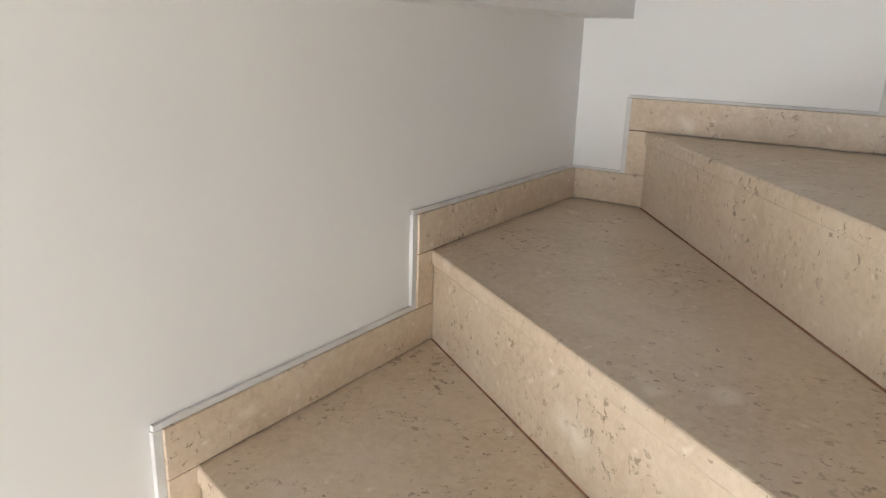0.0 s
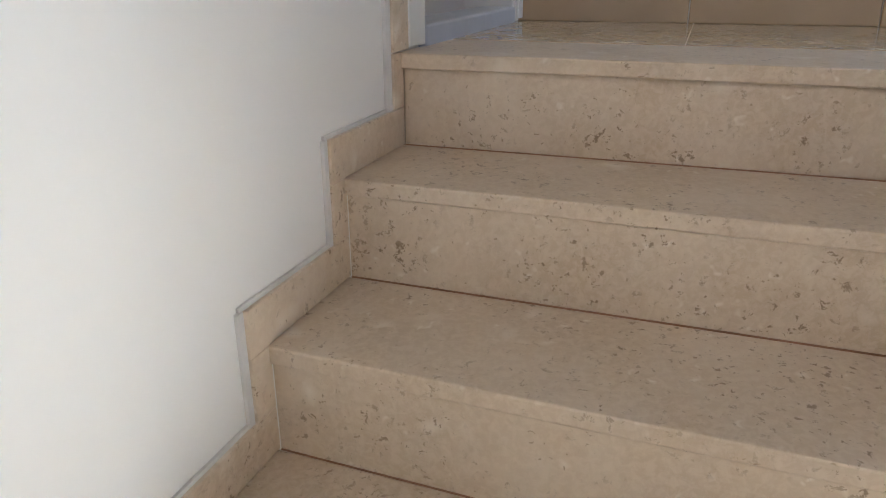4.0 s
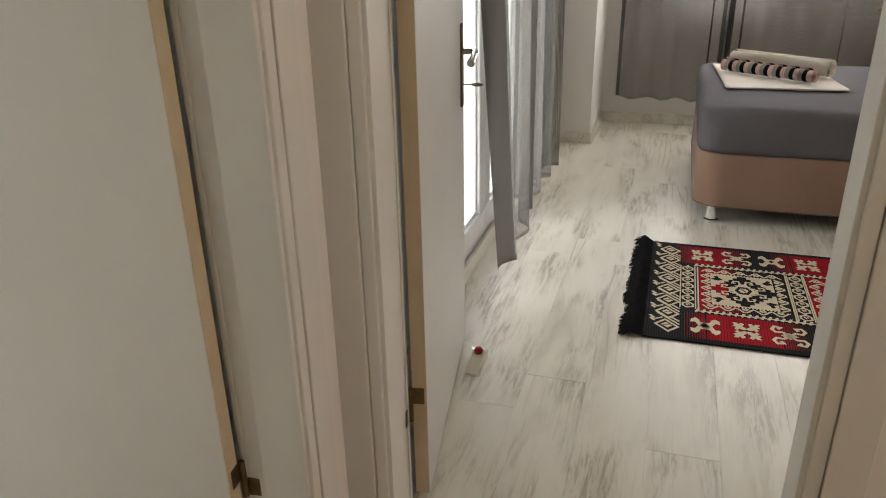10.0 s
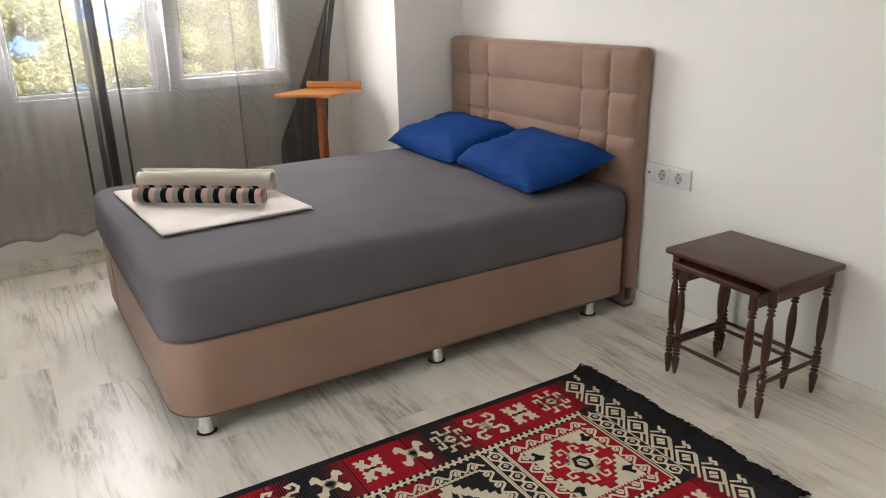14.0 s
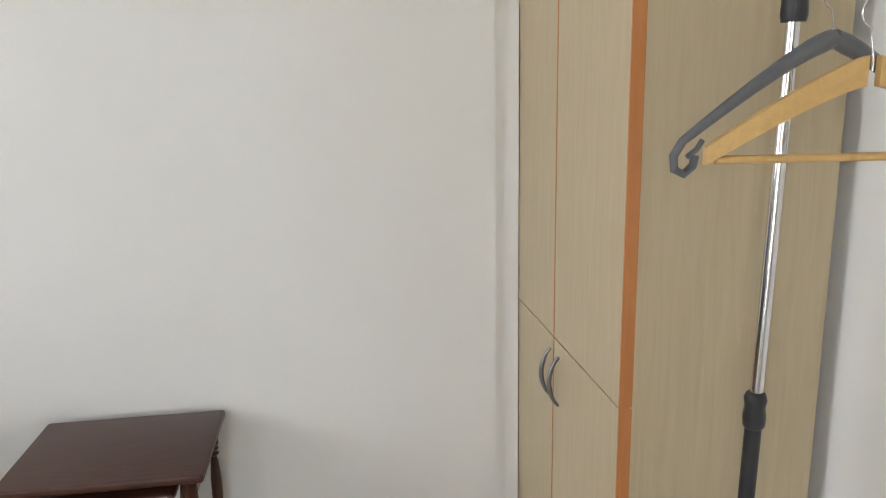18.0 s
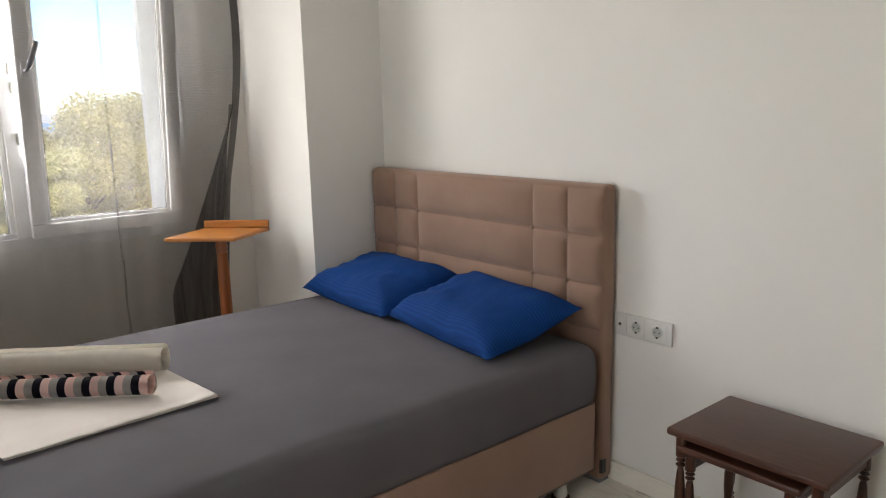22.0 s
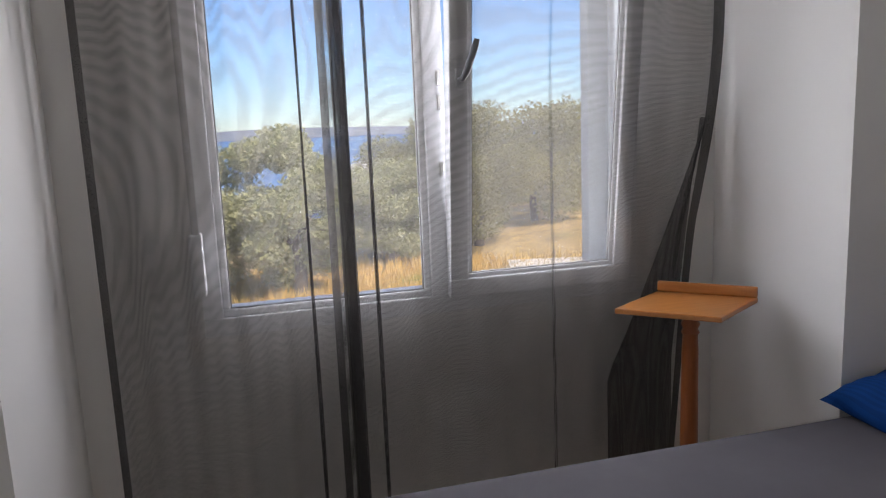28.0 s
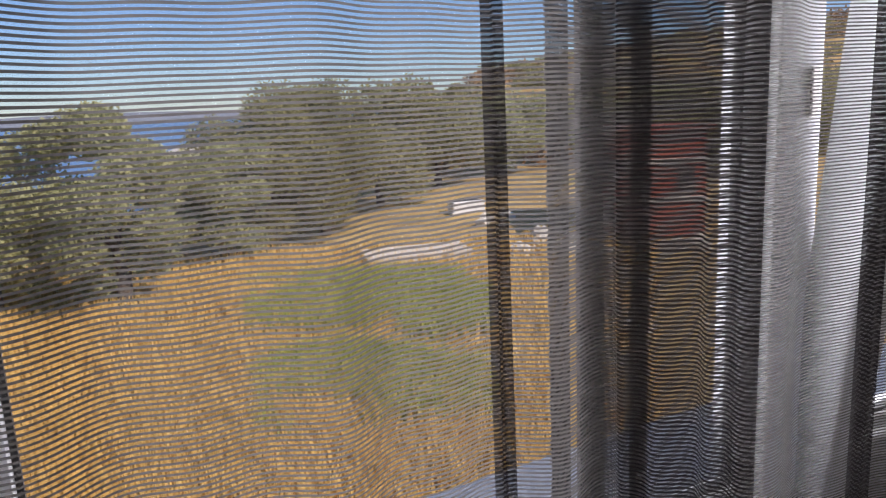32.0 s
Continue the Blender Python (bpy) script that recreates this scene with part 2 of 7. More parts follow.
def laminate_mat():
    m, nt, b = material("whitewashed_laminate", (0.6, 0.56, 0.5), 0.28)
    tc = nt.nodes.new("ShaderNodeTexCoord")
    info = nt.nodes.new("ShaderNodeObjectInfo")
    off = nt.nodes.new("ShaderNodeCombineXYZ")
    for i, k in enumerate((37.0, 91.0, 13.0)):
        nt.links.new(maths(nt, "MULTIPLY", info.outputs["Random"], k), off.inputs[i])
    add = nt.nodes.new("ShaderNodeVectorMath")
    add.operation = "ADD"
    nt.links.new(tc.outputs["Object"], add.inputs[0])
    nt.links.new(off.outputs[0], add.inputs[1])

    def stretched(s):
        mp = nt.nodes.new("ShaderNodeMapping")
        mp.inputs["Scale"].default_value = s
        nt.links.new(add.outputs[0], mp.inputs[0])
        return mp.outputs[0]

    grain = noise_tex(nt, stretched((1, 0.035, 1)), 120, 5, 0.7, 0.2)
    short = noise_tex(nt, stretched((1, 0.10, 1)), 75, 4, 0.72, 0.3)
    blot = noise_tex(nt, stretched((1, 0.22, 1)), 9.0, 4, 0.55, 0.4)
    area = noise_tex(nt, stretched((1, 0.45, 1)), 2.6, 3, 0.5, 0.3)
    broad = noise_tex(nt, stretched((1, 0.3, 1)), 1.7, 3, 0.5, 0.4)
    wave = nt.nodes.new("ShaderNodeTexWave")
    wave.inputs["Scale"].default_value, wave.inputs["Distortion"].default_value = 7.0, 9.0
    wave.inputs["Detail"].default_value, wave.inputs["Detail Scale"].default_value = 2.0, 0.8
    nt.links.new(stretched((1.4, 0.35, 1)), wave.inputs["Vector"])
    c = ramp(nt, blot, [(0.28, (0.64, 0.60, 0.52)), (0.44, (0.79, 0.75, 0.67)), (0.70, (0.85, 0.815, 0.74))])
    rings = ramp(nt, wave.outputs["Fac"], [(0.0, (0.68, 0.64, 0.58)), (0.15, (1, 1, 1))])
    c = mix(nt, ramp(nt, broad, [(0.55, (0, 0, 0)), (0.63, (0.8, 0.8, 0.8))]), c, mix(nt, 1.0, c, rings, "MULTIPLY"))
    dark = maths(nt, "MULTIPLY", ramp(nt, short, [(0.44, (1, 1, 1)), (0.55, (0.10, 0.10, 0.10))]), ramp(nt, blot, [(0.40, (1, 1, 1)), (0.56, (0, 0, 0))]))
    dark = maths(nt, "MULTIPLY", dark, ramp(nt, area, [(0.44, (1, 1, 1)), (0.53, (0.05, 0.05, 0.05))]))
    c = mix(nt, maths(nt, "MULTIPLY", dark, 0.66), c, (0.31, 0.275, 0.22))
    fine = ramp(nt, grain, [(0.30, (0.80, 0.77, 0.72)), (0.46, (1, 1, 1))])
    c = mix(nt, 0.4, c, fine, "MULTIPLY")
    nt.links.new(c, b.inputs["Base Color"])
    r = maths(nt, "MULTIPLY_ADD", grain, 0.25)
    r.node.inputs[2].default_value = 0.20
    nt.links.new(r, b.inputs["Roughness"])
    bump(nt, b, grain, 0.12, 0.0008)
    return m


LAMINATE = laminate_mat()


def fabric(name, a, b_col, rough=0.9, weave=900.0, sheen=0.3, blot=5.0, bump_s=0.3):
    m, nt, b = material(name, a, rough, spec=0.15)
    v = coords(nt)
    c = mix(nt, ramp(nt, noise_tex(nt, v, blot, 4), [(0.3, (0, 0, 0)), (0.7, (1, 1, 1))]), a, b_col)
    nt.links.new(c, b.inputs["Base Color"])
    b.inputs["Sheen Weight"].default_value = sheen
    bump(nt, b, noise_tex(nt, v, weave * 0.35, 2), bump_s, 0.0006)
    return m


VELVET = fabric("taupe_velvet", (0.265, 0.163, 0.120), (0.305, 0.192, 0.142), 0.85, 700, 0.25)
SHEET = fabric("grey_cotton_sheet", (0.115, 0.108, 0.121), (0.131, 0.124, 0.137), 0.9, 900, 0.0)
TOWEL_W = fabric("white_terry", (0.72, 0.66, 0.61), (0.68, 0.62, 0.57), 0.95, 500, 0.3, 14, 0.6)
TOWEL_B = fabric("beige_terry", (0.84, 0.79, 0.71), (0.78, 0.73, 0.65), 0.95, 420, 0.3, 14, 0.8)
RUG_BLACK = fabric("black_wool", (0.014, 0.013, 0.015), (0.020, 0.019, 0.022), 0.95, 420, 0.0, 20, 0.8)
RUG_GREY = fabric("grey_wool", (0.052, 0.052, 0.056), (0.036, 0.036, 0.040), 0.95, 420, 0.0, 16, 0.6)
RUG_RED = fabric("red_wool", (0.50, 0.014, 0.026), (0.40, 0.009, 0.019), 0.95, 420, 0.0, 9, 0.8)
RUG_CREAM = fabric("cream_wool", (0.76, 0.68, 0.53), (0.68, 0.60, 0.45), 0.95, 420, 0.0, 14, 0.8)


def stripe_fabric(name, period, stops, axis=0, rough=0.9):
    m, nt, b = material(name, (0.5, 0.5, 0.5), rough, spec=0.15)
    tc = nt.nodes.new("ShaderNodeTexCoord")
    sp = nt.nodes.new("ShaderNodeSeparateXYZ")
    nt.links.new(tc.outputs["Object"], sp.inputs[0])
    f = maths(nt, "FRACT", maths(nt, "DIVIDE", sp.outputs[axis], period))
    r = ramp(nt, f, stops)
    r.node.color_ramp.interpolation = "CONSTANT"
    nt.links.new(r, b.inputs["Base Color"])
    bump(nt, b, noise_tex(nt, tc.outputs["Object"], 350, 2), 0.5, 0.0008)
    return m


TOWEL_S = stripe_fabric("striped_terry", 0.072, [(0.0, (0.010, 0.010, 0.018)), (0.33, (0.80, 0.58, 0.54)), (0.67, (0.40, 0.37, 0.35))])
PILLOW = stripe_fabric("blue_satin_stripe", 0.012, [(0.0, (0.0005, 0.036, 0.170)), (0.5, (0.0010, 0.046, 0.205))], axis=1, rough=0.85)


def wood(name, a, b_col, rough=0.35, scale=14.0, stretch=(1, 8, 8), coat=0.0):
    m, nt, b = material(name, a, rough)
    v = coords(nt, stretch)
    n = noise_tex(nt, v, scale, 5, 0.6, 0.6)
    c = ramp(nt, n, [(0.3, a), (0.7, b_col)])
    nt.links.new(c, b.inputs["Base Color"])
    b.inputs["Coat Weight"].default_value = coat
    b.inputs["Coat Roughness"].default_value = 0.12
    bump(nt, b, n, 0.06, 0.0008)
    return m


MAHOGANY = wood("dark_mahogany", (0.045, 0.014, 0.008), (0.075, 0.024, 0.013), 0.38, 10, (8, 1, 8), 0.06)
MAHOG_LEG = wood("turned_mahogany", (0.040, 0.012, 0.006), (0.070, 0.022, 0.010), 0.34, 10, (8, 8, 1), 0.12)
STANDWOOD = wood("honey_pine", (0.43, 0.155, 0.035), (0.52, 0.205, 0.055), 0.32, 9, (1, 9, 9), 0.3)
STANDLEG = wood("red_brown_post", (0.27, 0.070, 0.017), (0.34, 0.10, 0.026), 0.32, 9, (9, 9, 1), 0.3)
BIRCH = wood("pale_birch_foil", (0.47, 0.375, 0.235), (0.53, 0.43, 0.285), 0.45, 7, (9, 9, 0.6))
EDGE = wood("orange_edge_band", (0.47, 0.17, 0.052), (0.54, 0.21, 0.068), 0.4, 8, (9, 9, 0.7))
HANGWOOD = wood("pine_hanger", (0.60, 0.36, 0.13), (0.68, 0.43, 0.17), 0.4, 9, (1, 9, 9))
BLADE = wood("walnut_blade", (0.15, 0.052, 0.024), (0.22, 0.082, 0.038), 0.42, 10, (1, 9, 9), 0.2)

CHROME = varied("chrome", (0.80, 0.80, 0.80), (0.74, 0.74, 0.74), 0.12, 8, 60, 0.0, 1.0)
STEEL = varied("satin_steel", (0.56, 0.54, 0.50), (0.50, 0.48, 0.44), 0.24, 8, 120, 0.0, 1.0)
BRONZE = varied("antique_brass", (0.22, 0.16, 0.095), (0.15, 0.105, 0.06), 0.35, 30, 150, 0.0, 1.0)
HINGE = varied("brass_hinge", (0.25, 0.19, 0.11), (0.19, 0.14, 0.08), 0.42, 30, 150, 0.0, 1.0)
ALU = varied("threshold_aluminium", (0.55, 0.55, 0.55), (0.48, 0.48, 0.48), 0.36, 20, 150, 0.0, 0.9)
BLACK = varied("black_plastic", (0.018, 0.018, 0.02), (0.03, 0.03, 0.032), 0.38, 20, 100, 0.03)
GREYP = varied("grey_plastic", (0.145, 0.15, 0.16), (0.12, 0.125, 0.135), 0.35, 20, 100, 0.02)
HANDLE_G = varied("grey_metal_handle", (0.23, 0.23, 0.24), (0.18, 0.18, 0.19), 0.35, 20, 100, 0.0, 0.8)
SOCKET = varied("white_socket_plastic", (0.70, 0.70, 0.68), (0.68, 0.68, 0.66), 0.3, 20, 100, 0.0)
WEDGEW = varied("white_painted_wedge", (0.76, 0.72, 0.63), (0.72, 0.68, 0.58), 0.5, 20, 100, 0.05)
REDP = varied("red_knob_plastic", (0.40, 0.012, 0.02), (0.33, 0.01, 0.016), 0.25, 30, 100, 0.0)
OPAL = varied("opal_glass", (0.80, 0.80, 0.79), (0.78, 0.78, 0.77), 0.25, 5, 50, 0.0)
DARK = varied("dark_fitting", (0.03, 0.03, 0.03), (0.05, 0.05, 0.05), 0.4, 10, 60, 0.05)


def glass_mat():
    m = bpy.data.materials.new("window_glass")
    m.use_nodes = True
    nt = m.node_tree
    out = nt.nodes["Material Output"]
    nt.nodes.remove(nt.nodes["Principled BSDF"])
    tr, gl, mx, fr = (nt.nodes.new(k) for k in ("ShaderNodeBsdfTransparent", "ShaderNodeBsdfGlossy", "ShaderNodeMixShader", "ShaderNodeLayerWeight"))
    tr.inputs[0].default_value = (0.96, 0.975, 0.97, 1)
    gl.inputs["Roughness"].default_value = 0.02
    fr.inputs[0].default_value = 0.5
    gloss = maths(nt, "MULTIPLY_ADD", maths(nt, "POWER", fr.outputs["Facing"], 4.0), 0.35)
    gloss.node.inputs[2].default_value = 0.03
    nt.links.new(gloss, mx.inputs[0])
    nt.links.new(tr.outputs[0], mx.inputs[1])
    nt.links.new(gl.outputs[0], mx.inputs[2])
    nt.links.new(mx.outputs[0], out.inputs[0])
    return m


GLASS = glass_mat()


def sheer(name, colour, open_lo, open_hi, period=0.0026, trans=0.5):
    """A woven net: horizontal threads with gaps between them."""
    m = bpy.data.materials.new(name)
    m.use_nodes = True
    nt = m.node_tree
    out = nt.nodes["Material Output"]
    nt.nodes.remove(nt.nodes["Principled BSDF"])
    tr, di, tl, mx, m2 = (nt.nodes.new(k) for k in ("ShaderNodeBsdfTransparent", "ShaderNodeBsdfDiffuse", "ShaderNodeBsdfTranslucent", "ShaderNodeMixShader", "ShaderNodeMixShader"))
    v = coords(nt)
    sp = nt.nodes.new("ShaderNodeSeparateXYZ")
    nt.links.new(v, sp.inputs[0])
    wob = maths(nt, "MULTIPLY", noise_tex(nt, coords(nt, (1, 1, 0.4)), 5, 2), 0.003)
    jit = maths(nt, "MULTIPLY", noise_tex(nt, coords(nt, (0.03, 0.03, 1)), 260, 2), 0.0008)
    z = maths(nt, "ADD", maths(nt, "ADD", sp.outputs[2], wob), jit)
    w = maths(nt, "ABSOLUTE", maths(nt, "SUBTRACT", maths(nt, "FRACT", maths(nt, "DIVIDE", z, period)), 0.5))
    o = maths(nt, "MULTIPLY_ADD", maths(nt, "GREATER_THAN", w, 0.235), open_hi - open_lo)
    o.node.inputs[2].default_value = open_lo
    col = mix(nt, noise_tex(nt, v, 160, 2), tuple(c * 0.8 for c in colour), colour)
    for s in (di, tl):
        nt.links.new(col, s.inputs[0])
    m2.inputs[0].default_value = trans
    nt.links.new(di.outputs[0], m2.inputs[1])
    nt.links.new(tl.outputs[0], m2.inputs[2])
    nt.links.new(o, mx.inputs[0])
    nt.links.new(m2.outputs[0], mx.inputs[1])
    nt.links.new(tr.outputs[0], mx.inputs[2])
    nt.links.new(mx.outputs[0], out.inputs[0])
    return m


SHEER = sheer("grey_sheer_net", (0.165, 0.156, 0.148), 0.03, 0.95, 0.0029, 0.42)
HEM = sheer("grey_sheer_hem", (0.11, 0.105, 0.10), 0.02, 0.22, 0.0029, 0.25)
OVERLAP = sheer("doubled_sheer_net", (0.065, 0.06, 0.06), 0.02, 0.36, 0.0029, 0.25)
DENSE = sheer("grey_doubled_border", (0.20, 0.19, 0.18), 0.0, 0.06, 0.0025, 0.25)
SHEER_W = sheer("white_sheer_net", (0.62, 0.62, 0.62), 0.10, 0.45)
SHEER_L = sheer("pale_grey_sheer_net", (0.20, 0.196, 0.188), 0.05, 0.86, 0.0026, 0.5)



def ground_mat():
    m, nt, b = material("dry_grass_ground", (0.4, 0.3, 0.15), 0.95)
    v = coords(nt)
    c = ramp(nt, noise_tex(nt, v, 0.35, 6, 0.65), [(0.30, (0.26, 0.17, 0.075)), (0.48, (0.44, 0.30, 0.11)), (0.70, (0.56, 0.41, 0.18))])
    g = ramp(nt, noise_tex(nt, v, 0.16, 3), [(0.60, (0, 0, 0)), (0.70, (1, 1, 1))])
    c = mix(nt, maths(nt, "MULTIPLY", g, 0.6), c, (0.13, 0.15, 0.045))
    c = mix(nt, 0.35, c, ramp(nt, noise_tex(nt, v, 9, 4), [(0.3, (0.4, 0.4, 0.4)), (0.7, (1, 1, 1))]), "MULTIPLY")
    nt.links.new(c, b.inputs["Base Color"])
    bump(nt, b, noise_tex(nt, v, 12, 4), 0.6, 0.05)
    return m


GROUND = ground_mat()
STRAW = varied("dry_grass", (0.74, 0.50, 0.16), (0.60, 0.39, 0.12), 0.9, 3, 20, 0.0)
GREENG = varied("green_grass", (0.30, 0.33, 0.06), (0.38, 0.39, 0.09), 0.9, 3, 20, 0.0)
LEAF = varied("olive_leaf", (0.40, 0.41, 0.20), (0.50, 0.50, 0.28), 0.65, 2.5, 9, 0.0)
LEAF2 = varied("oak_leaf", (0.27, 0.26, 0.11), (0.36, 0.34, 0.155), 0.7, 2.5, 9, 0.0)
for leafy in (LEAF, LEAF2):
    nt = leafy.node_tree
    p, out = nt.nodes["Principled BSDF"], nt.nodes["Material Output"]
    tl, mx = nt.nodes.new("ShaderNodeBsdfTranslucent"), nt.nodes.new("ShaderNodeMixShader")
    mx.inputs[0].default_value = 0.42
    nt.links.new(p.inputs["Base Color"].links[0].from_socket, tl.inputs[0])
    nt.links.new(p.outputs[0], mx.inputs[1])
    nt.links.new(tl.outputs[0], mx.inputs[2])
    nt.links.new(mx.outputs[0], out.inputs[0])
BARK = varied("olive_bark", (0.12, 0.095, 0.075), (0.075, 0.058, 0.045), 0.95, 8, 40, 0.5)
# distance haze is put into this blue hill colour
HAZEHILL = varied("far_hill_haze_tint", (0.17, 0.20, 0.25), (0.20, 0.23, 0.27), 0.95, 0.01, 0.1, 0.0)
SEA = varied("sea_water", (0.010, 0.070, 0.27), (0.014, 0.085, 0.30), 0.22, 0.02, 0.4, 0.2)
CONCRETE = varied("pale_concrete", (0.62, 0.59, 0.53), (0.54, 0.51, 0.45), 0.9, 0.8, 12, 0.2)
TERRACOTTA = varied("red_render", (0.42, 0.10, 0.065), (0.36, 0.085, 0.055), 0.9, 0.8, 12, 0.2)
CARWHITE = varied("whitewash", (0.75, 0.75, 0.74), (0.70, 0.70, 0.69), 0.3, 2, 20, 0.0)
OUTSILL = varied("grey_white_marble", (0.47, 0.49, 0.54), (0.41, 0.43, 0.48), 0.4, 5, 40, 0.1)
GUIDE = varied("grey_shutter_guide", (0.42, 0.43, 0.45), (0.38, 0.39, 0.41), 0.5, 3, 40, 0.0)
WROUGHT = varied("painted_railing", (0.70, 0.69, 0.66), (0.62, 0.61, 0.58), 0.5, 5, 40, 0.0)

# ---------------------------------------------------------------- mesh helpers
def mesh_of(bm, name, mat, smooth=None):
    me = bpy.data.meshes.new(name)
    bmesh.ops.recalc_face_normals(bm, faces=bm.faces)
    bm.to_mesh(me)
    bm.free()
    me.materials.append(mat)
    if smooth:
        for p in me.polygons:
            p.use_smooth = True
        me.set_sharp_from_angle(angle=radians(smooth))
    return me


def part(name, bm, mat, parent=None, label="", m=None, smooth=None):
    ob = new(name, mesh_of(bm, name, mat, smooth))
    if parent is not None:
        ob.parent = parent
    if m is not None:
        ob.matrix_basis = m
    if label:
        tagged(ob, label)
    return ob


def shared(name, me, parent, m, label=""):
    ob = new(name, me)
    ob.parent = parent
    ob.matrix_basis = m
    if label:
        tagged(ob, label)
    return ob


def thing(name, m, label, category, group="", kind=""):
    ob = new(name)
    ob.empty_display_size = 0.1
    ob.matrix_basis = m
    return tagged(ob, label, category, group, kind)


def structure(name, bm, mat, label="", category="", smooth=None):
    return tagged(part(name, bm, mat, smooth=smooth), label, category, kind="structure")


def box(x0, x1, y0, y1, z0, z1, bevel=0.0, seg=2, bm=None):
    """An upright box, its edges rounded by bevel."""
    own = bmesh.new()
    bmesh.ops.create_cube(own, size=1)
    for v in own.verts:
        v.co = ((x0 + x1) / 2 + v.co.x * (x1 - x0), (y0 + y1) / 2 + v.co.y * (y1 - y0), (z0 + z1) / 2 + v.co.z * (z1 - z0))
    if bevel:
        bmesh.ops.bevel(own, geom=own.edges[:], offset=bevel, segments=seg, affect="EDGES", profile=0.5)
    if bm is None:
        return own
    return join(bm, own)


def join(bm, own):
    me = bpy.data.meshes.new("tmp")
    own.to_mesh(me)
    own.free()
    bm.from_mesh(me)
    bpy.data.meshes.remove(me)
    return bm


def prism(points, z0, z1, bevel=0.0, bm=None):
    """A plan polygon raised from z0 to z1."""
    own = bmesh.new()
    f = own.faces.new([own.verts.new((x, y, z0)) for x, y in points])
    up = bmesh.ops.extrude_face_region(own, geom=[f])
    for v in up["geom"]:
        if isinstance(v, bmesh.types.BMVert):
            v.co.z = z1
    bmesh.ops.recalc_face_normals(own, faces=own.faces)
    if bevel:
        bmesh.ops.bevel(own, geom=own.edges[:], offset=bevel, segments=2, affect="EDGES", profile=0.5)
    return own if bm is None else join(bm, own)


def lathe(profile, seg=16, bm=None, m=None):
    """A turned shape: rows of (radius, z)."""
    own = bmesh.new()
    rings = []
    for r, z in profile:
        rings.append([own.verts.new((r * math.cos(2 * math.pi * i / seg), r * math.sin(2 * math.pi * i / seg), z)) for i in range(seg)])
    for a, b in zip(rings, rings[1:]):
        for i in range(seg):
            own.faces.new((a[i], a[(i + 1) % seg], b[(i + 1) % seg], b[i]))
    own.faces.new(rings[0][::-1])
    own.faces.new(rings[-1])
    if m is not None:
        own.transform(m)
    return own if bm is None else join(bm, own)


def tube(points, r, seg=8, bm=None, closed=False):
    """A round bar along points; r a number or one for each point."""
    own = bmesh.new()
    pts = [Vector(p) for p in points]
    n = len(pts)
    rs = r if isinstance(r, (list, tuple)) else [r] * n
    rings, side = [], None
    for i, p in enumerate(pts):
        a, b = pts[max(i - 1, 0)], pts[min(i + 1, n - 1)]
        if closed:
            a, b = pts[i - 1], pts[(i + 1) % n]
        d = (b - a).normalized()
        if side is None:
            side = d.orthogonal().normalized()
        side = (side - d * side.dot(d)).normalized()
        up = d.cross(side)
        rings.append([own.verts.new(p + rs[i] * (side * math.cos(2 * math.pi * k / seg) + up * math.sin(2 * math.pi * k / seg))) for k in range(seg)])
    pairs = list(zip(rings, rings[1:])) + ([(rings[-1], rings[0])] if closed else [])
    for a, b in pairs:
        for k in range(seg):
            own.faces.new((a[k], a[(k + 1) % seg], b[(k + 1) % seg], b[k]))
    if not closed:
        own.faces.new(rings[0][::-1])
        own.faces.new(rings[-1])
    return own if bm is None else join(bm, own)


def grid_mesh(nu, nv, f):
    """A sheet of nu by nv cells with corners f(u, v), u and v from 0 to 1."""
    bm = bmesh.new()
    vs = [[bm.verts.new(f(i / nu, j / nv)) for j in range(nv + 1)] for i in range(nu + 1)]
    for i in range(nu):
        for j in range(nv):
            bm.faces.new((vs[i][j], vs[i + 1][j], vs[i + 1][j + 1], vs[i][j + 1]))
    return bm


# ---------------------------------------------------------------- the plan
H = 0.185                                  # riser
CEILZ = 2.72
XW, XE, YS, YN = -2.915, 0.0, -2.56, 1.725   # bedroom
YB = -2.69                                 # hall side of the bedroom wall
XA, XA2 = -2.79, -2.93                    # wall between hall and the first room
YR1 = -2.80                                # window wall of the first room
D1 = (-3.690, -2.861)                       # doorway 1 along y
D2 = (-2.705, -1.863)                      # doorway 2 along x
DOORH = 2.06
WIN = (-2.30, -0.76, 0.83, 2.33)           # bedroom window: x, x, z, z
BAL = (-1.66, -0.26, 0.06, 2.25)            # balcony door: y, y, z, z
R1W = (-5.10, -4.10, 0.06, 2.25)           # the first room's balcony door: x, x, z, z
YSTAIR, XSTAIR = -4.975, 0.437             # stair walls
LOWZ = -14 * H

# bedroom walls
structure("wall_east", box(0, 0.25, -2.04, 1.975, -0.2, CEILZ + 0.1), PLASTER, "plain white plastered bedroom wall behind the bed", "wall")
structure("wall_return", box(0.012, 0.10, -2.108, -2.04, -0.2, CEILZ + 0.1), PLASTER, "narrow white wall return beside the wardrobe", "wall")
structure("wall_recess", box(0.10, 0.25, YB, -2.04, -0.2, CEILZ + 0.1), PLASTER, "white plastered recess behind the wardrobe", "wall")
bm = box(XW - 0.2, D2[0], YB, YS, -0.2, CEILZ + 0.1)
box(D2[1], 0.10, YB, YS, -0.2, CEILZ + 0.1, bm=bm)
box(D2[0], D2[1], YB, YS, DOORH, CEILZ + 0.1, bm=bm)
box(-3.115, XA2, YR1, YB, -0.2, CEILZ + 0.1, bm=bm)
structure("wall_south", bm, PLASTER, "white plastered wall with the bedroom doorway", "wall")
bm = box(XW - 0.2, XW, YS, BAL[0], -0.2, CEILZ + 0.1)
